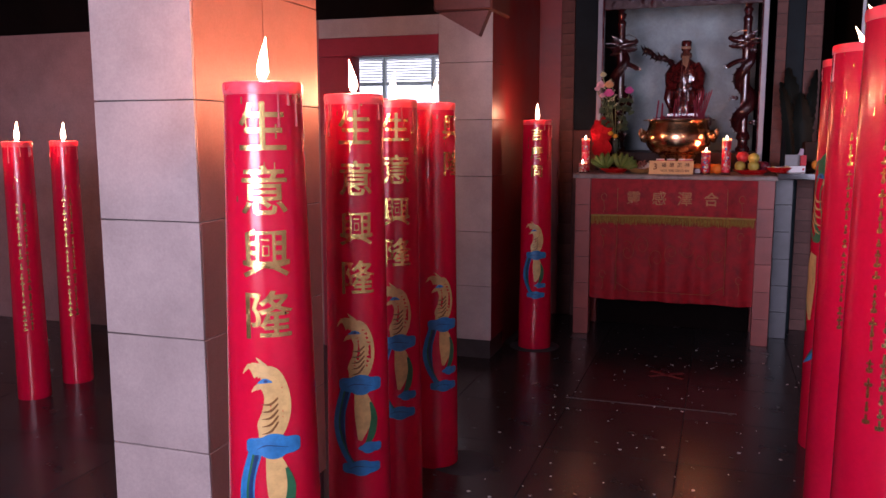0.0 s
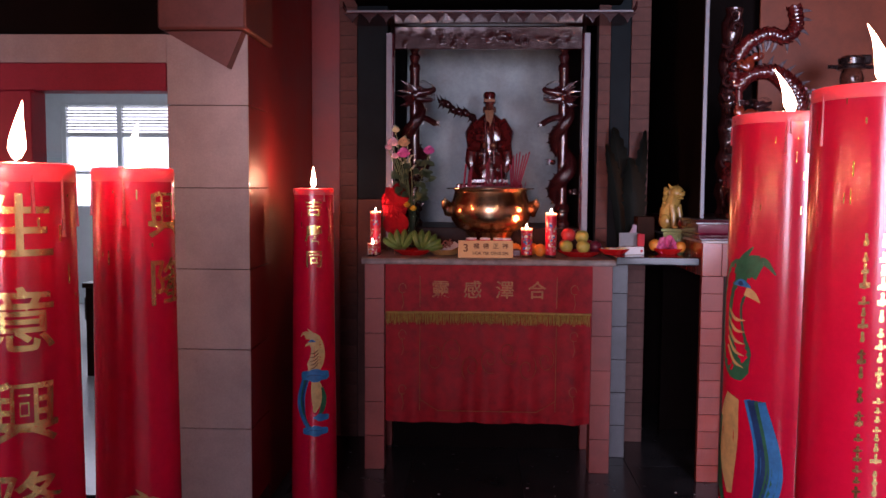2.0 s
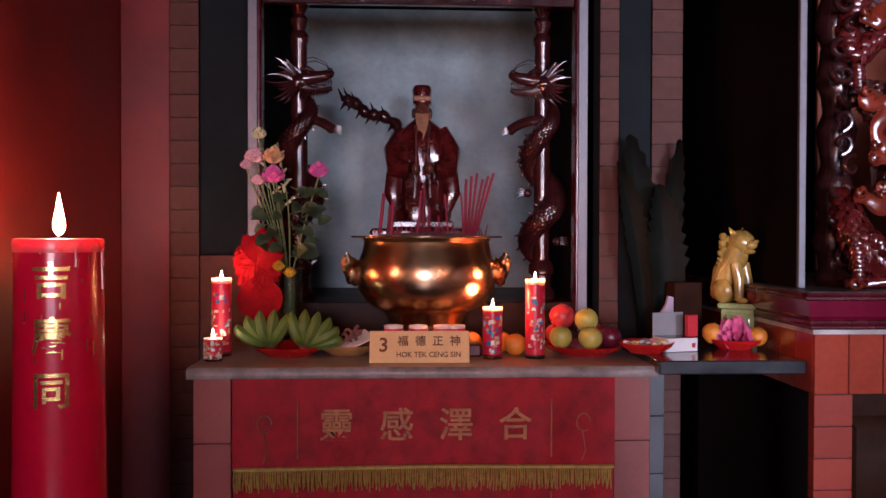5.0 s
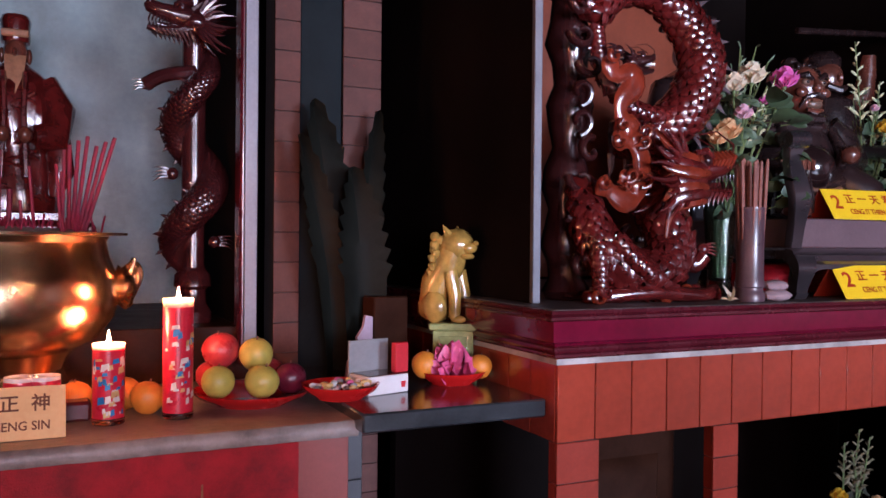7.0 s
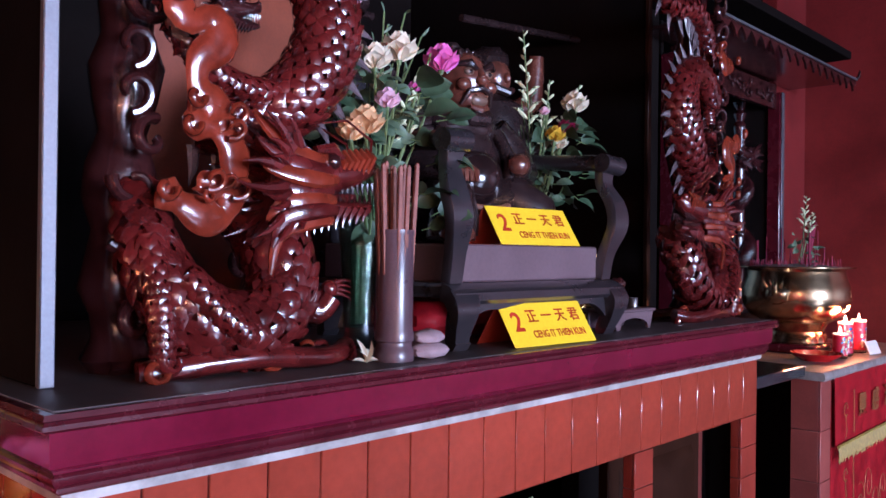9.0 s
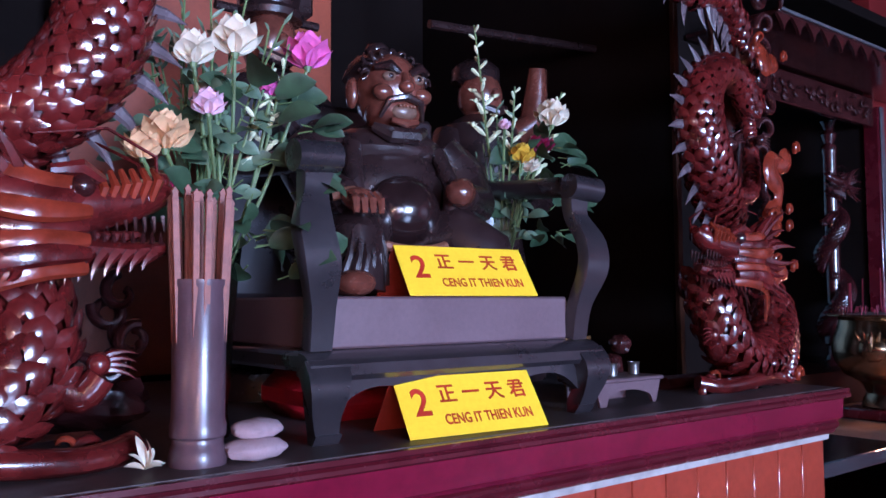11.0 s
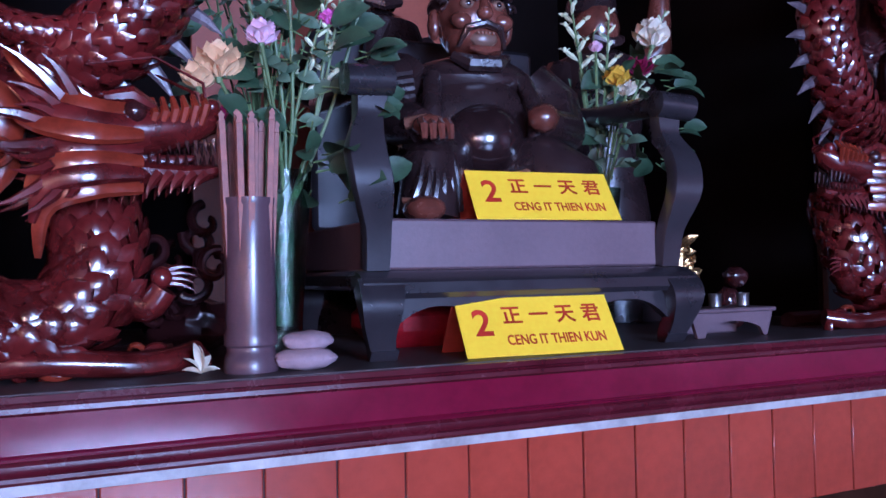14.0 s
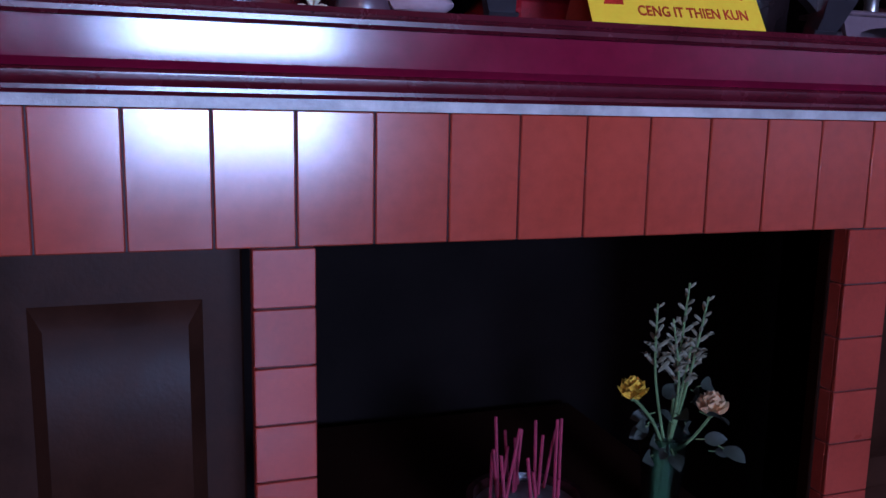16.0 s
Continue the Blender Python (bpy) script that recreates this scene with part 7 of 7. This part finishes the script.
for i, (x, z, r, m) in enumerate(((-0.80, 1.74, 0.032, PINK_ROSE), (-0.655, 1.755, 0.028, PINK_ROSE), (-0.80, 1.80, 0.03, PEACH_ROSE), (-0.86, 1.80, 0.028, PALE_PINK), (-0.85, 1.72, 0.018, PALE_PINK), (-0.885, 1.77, 0.018, PALE_PINK), (-0.845, 1.87, 0.02, BUD))):
    rose(fb, (x, 6.18, z), r, m, 60 + i)
    part("stem", Geo().tube(spline([B0, (Vector((x, 6.18, z)) + B0) / 2, (x, 6.18, z - r)], 8), 0.003, 6), STEM, fb)
foliage(fb, (-0.75, 6.2, 1.58), (0.10, 0.06, 0.11), 44, 0.055, LEAF, 16)
spray(fb, B0, (-0.85, 6.2, 1.90), 21, n=10)
spray(fb, B0, (-0.79, 6.2, 1.84), 22, n=10)
fan = thing("red_fan", "crimson feathered paper fan standing behind the bananas", "fan", (-0.85, 6.2, 1.1602))
FAN_RED = material("crimson_feather_paper", (0.17, 0.002, 0.006), 0.8, spec=0.1, scale=30, dark=0.7, bump=0.2)
rnd = random.Random(3)
for i in range(34):
    a = math.radians(i * 360 / 34 + rnd.uniform(-8, 8))
    b = Vector((0.0, rnd.uniform(-0.012, 0.012), 0.29))
    t = Vector((math.cos(a) * 0.085, rnd.uniform(-0.02, 0.01), 0.29 + math.sin(a) * rnd.uniform(0.085, 0.12)))
    part("feather", Geo().petal(b, t, 0.055, (0, -1, 0.1), 0.08, 0, 5), FAN_RED, fan)
part("skirt", Geo().petal((0, 0, 0.24), (0.02, -0.01, 0.09), 0.15, (0, -1, 0), 0.05, 0, 6), FAN_RED, fan)
part("handle", Geo().tube([(0, 0, 0.0), (0, 0, 0.2)], 0.006, 8), STICK, fan)
for k, (x, z) in enumerate(((-0.775, 1.445), (-0.74, 1.425))):
    rose(fb, (x, 6.13, z), 0.017, YELLOW_PETAL, 80 + k, "yellow_flower")
# straw tray and little cups behind the sign
tr = dish("straw_tray", (-0.56, 6.16, 1.1602), 0.10, "straw tray with paper offerings behind the sign", material("straw", (0.42, 0.24, 0.08), 0.7, scale=40, fine=180, bump=0.4))
part("paper", Geo().box(-0.02, 0.09, -0.05, 0.04, 0.03, 0.034, 0.001, 0, pose(0, 0, 0.0, 12, -22, 20)), WHITE_CARD, tr)
g = Geo()
for i in range(9):
    curl(g, (-0.03 + 0.012 * i - 0.03, 0.02 * math.sin(i), 0.045 + 0.012 * (i % 3)), 0.017, 0, 1, i)
tagged(part("dried_offerings", g, STICK, tr), kind="stuff")
for x in (-0.41, -0.335, -0.26, -0.22):
    cp = thing("tea_cup", "small white printed tea cup standing behind the sign", "cup", (x, 6.015, 1.1602), group="tea cups")
    part("cup", Geo().lathe([(0.018, 0), (0.022, 0.003), (0.026, 0.055), (0.029, 0.105), (0.026, 0.105), (0.023, 0.05), (0.002, 0.05)], 20), WHITE_CARD, cp)
    part("red_band", Geo().lathe([(0.0285, 0.083), (0.0292, 0.086), (0.0296, 0.094), (0.029, 0.097)], 20, cap=False), RED_LABEL, cp)

# ---------------------------------------------------------------- inside the middle altar
# bud and leaf colours darkened to hold the shade inside the altar opening
SHADED_BUD = material("shaded_bud", (0.20, 0.18, 0.11), 0.7, scale=40, dark=0.5)
SHADED_LEAF = material("shaded_leaf", (0.035, 0.042, 0.026), 0.7, scale=30, dark=0.5, bump=0.2)
v = glass_vase((2.03, 6.05, 0.4802), 0.18, 0.05, "dusty glass vase inside the altar opening")
fb = thing("recess_bouquet", "tuberose bouquet, recess shade put into its bud and leaf colours", "bouquet", group="bouquets")
B0 = Vector((2.03, 6.04, 0.62))
for i, tp in enumerate(((2.03, 6.0, 0.965), (2.065, 5.99, 0.94), (2.0, 6.0, 0.90), (1.965, 6.0, 0.93), (2.045, 6.0, 0.86))):
    spray(fb, B0, tp, 40 + i, SHADED_BUD, n=14, size=0.012)
rose(fb, (2.075, 5.97, 0.745), 0.024, PEACH_ROSE, 91)
rose(fb, (1.905, 5.97, 0.79), 0.022, YELLOW_PETAL, 92)
for x, z in ((2.075, 0.72), (1.905, 0.77)):
    part("stem", Geo().tube(spline([B0, ((x + 2.03) / 2, 6.0, z - 0.06), (x, 5.97, z)], 8), 0.003, 6), STEM, fb)
foliage(fb, (2.03, 6.0, 0.70), (0.11, 0.05, 0.07), 22, 0.04, SHADED_LEAF, 18)
ur = thing("small_incense_pot", "small dark incense pot with joss sticks inside the altar", "incense pot", (1.72, 6.0, 0.4802))
part("pot", Geo().lathe([(0.07, 0), (0.10, 0.03), (0.11, 0.07), (0.10, 0.105), (0.108, 0.115), (0.096, 0.115), (0.09, 0.09), (0.003, 0.09)], 28), CARVED_DARK, ur)
part("ash", Geo().lathe([(0.092, 0.098), (0.05, 0.106), (0.004, 0.108)], 20), ASH, ur)
rnd = random.Random(14)
for i in range(22):
    a, q = rnd.uniform(0, 6.28), 0.08 * rnd.random() ** 0.5
    x, y, h = q * math.cos(a), q * math.sin(a), rnd.uniform(0.03, 0.15)
    part("incense_stick", Geo().tube([(x, y, 0.10), (x + rnd.uniform(-0.03, 0.04) * h * 5, y, 0.105 + h)], 0.0032, 6), INCENSE, ur)

# flowers in the far urn
fb = thing("wilted_bouquet", "wilted white flowers standing in the far brass urn", "bouquet", group="bouquets")
B0 = Vector((4.13, 6.1, 1.54))
spray(fb, B0, (4.10, 6.06, 1.85), 71, n=12)
spray(fb, B0, (4.20, 6.06, 1.78), 72, n=10)
foliage(fb, (4.13, 6.08, 1.62), (0.08, 0.05, 0.07), 16, 0.035, LEAF_PALE, 73)
dish("offering_dish", (3.86, 5.93, 1.1602), 0.10, "red dish of small offerings on the altar table")

# ---------------------------------------------------------------- floor pieces, last
fl = thing("floor_tiles", "black polished granite floor tiles with wax specks", "floor", kind="structure")
tile_me = mesh_of("tile", Geo().box(0.001, 0.599, 0.001, 0.599, -0.006, 0.0, 0.0012), GRANITE)
for i in range(19):
    for j in range(16):
        x, y = -6.13 + 0.6 * i, -1.78 + 0.6 * j
        if (y > 4.9 and x < -1.9) or y > 7.3:
            continue
        ob = new("tile", tile_me)
        ob.parent = fl
        ob.location = (x, y, 0)
g, rnd = Geo(), random.Random(11)
for i in range(170):
    x, y, r = rnd.uniform(-1.0, 0.9), rnd.uniform(2.6, 5.7), rnd.choice((0.003, 0.004, 0.006, 0.009))
    g.lathe([(r, 0.0003), (r * 0.8, 0.0014), (r * 0.2, 0.002)], 7, mtx=pose(x, y, 0))
solid("wax_specks", g, WHITE_PAINT, "white wax drips spattered on the black floor", "wax drips", kind="stuff")
MARK = material("worn_red_mark", (0.30, 0.035, 0.03), 0.6, scale=30, dark=0.4)
g = Geo()
for a in (33, -33):
    g.box(-0.115, 0.115, -0.013, 0.013, 0.0, 0.0015, 0.0005, mtx=pose(-0.26, 4.99, 0.0006, 0, 0, a))
solid("floor_mark", g, MARK, "worn red cross marked on the granite floor", "floor mark", kind="structure")
SCUFF = material("pale_scuff", (0.22, 0.18, 0.18), 0.7, scale=40, dark=0.3)
g = Geo().box(-0.76, 0.13, 4.372, 4.386, 0.0004, 0.0016, 0.0003)
solid("floor_line", g, SCUFF, "pale worn tape line on the floor", "floor mark", kind="structure")
for x, y, r in ((-1.165, 5.42, 0.17), (-1.03, 3.33, 0.14)):
    solid("wax_puddle", Geo().lathe([(r, 0.0002), (r * 0.97, 0.003), (r * 0.5, 0.004)], 22, mtx=pose(x, y, 0)), GROUT, "hardened grey wax puddle under a candle", "wax puddle")
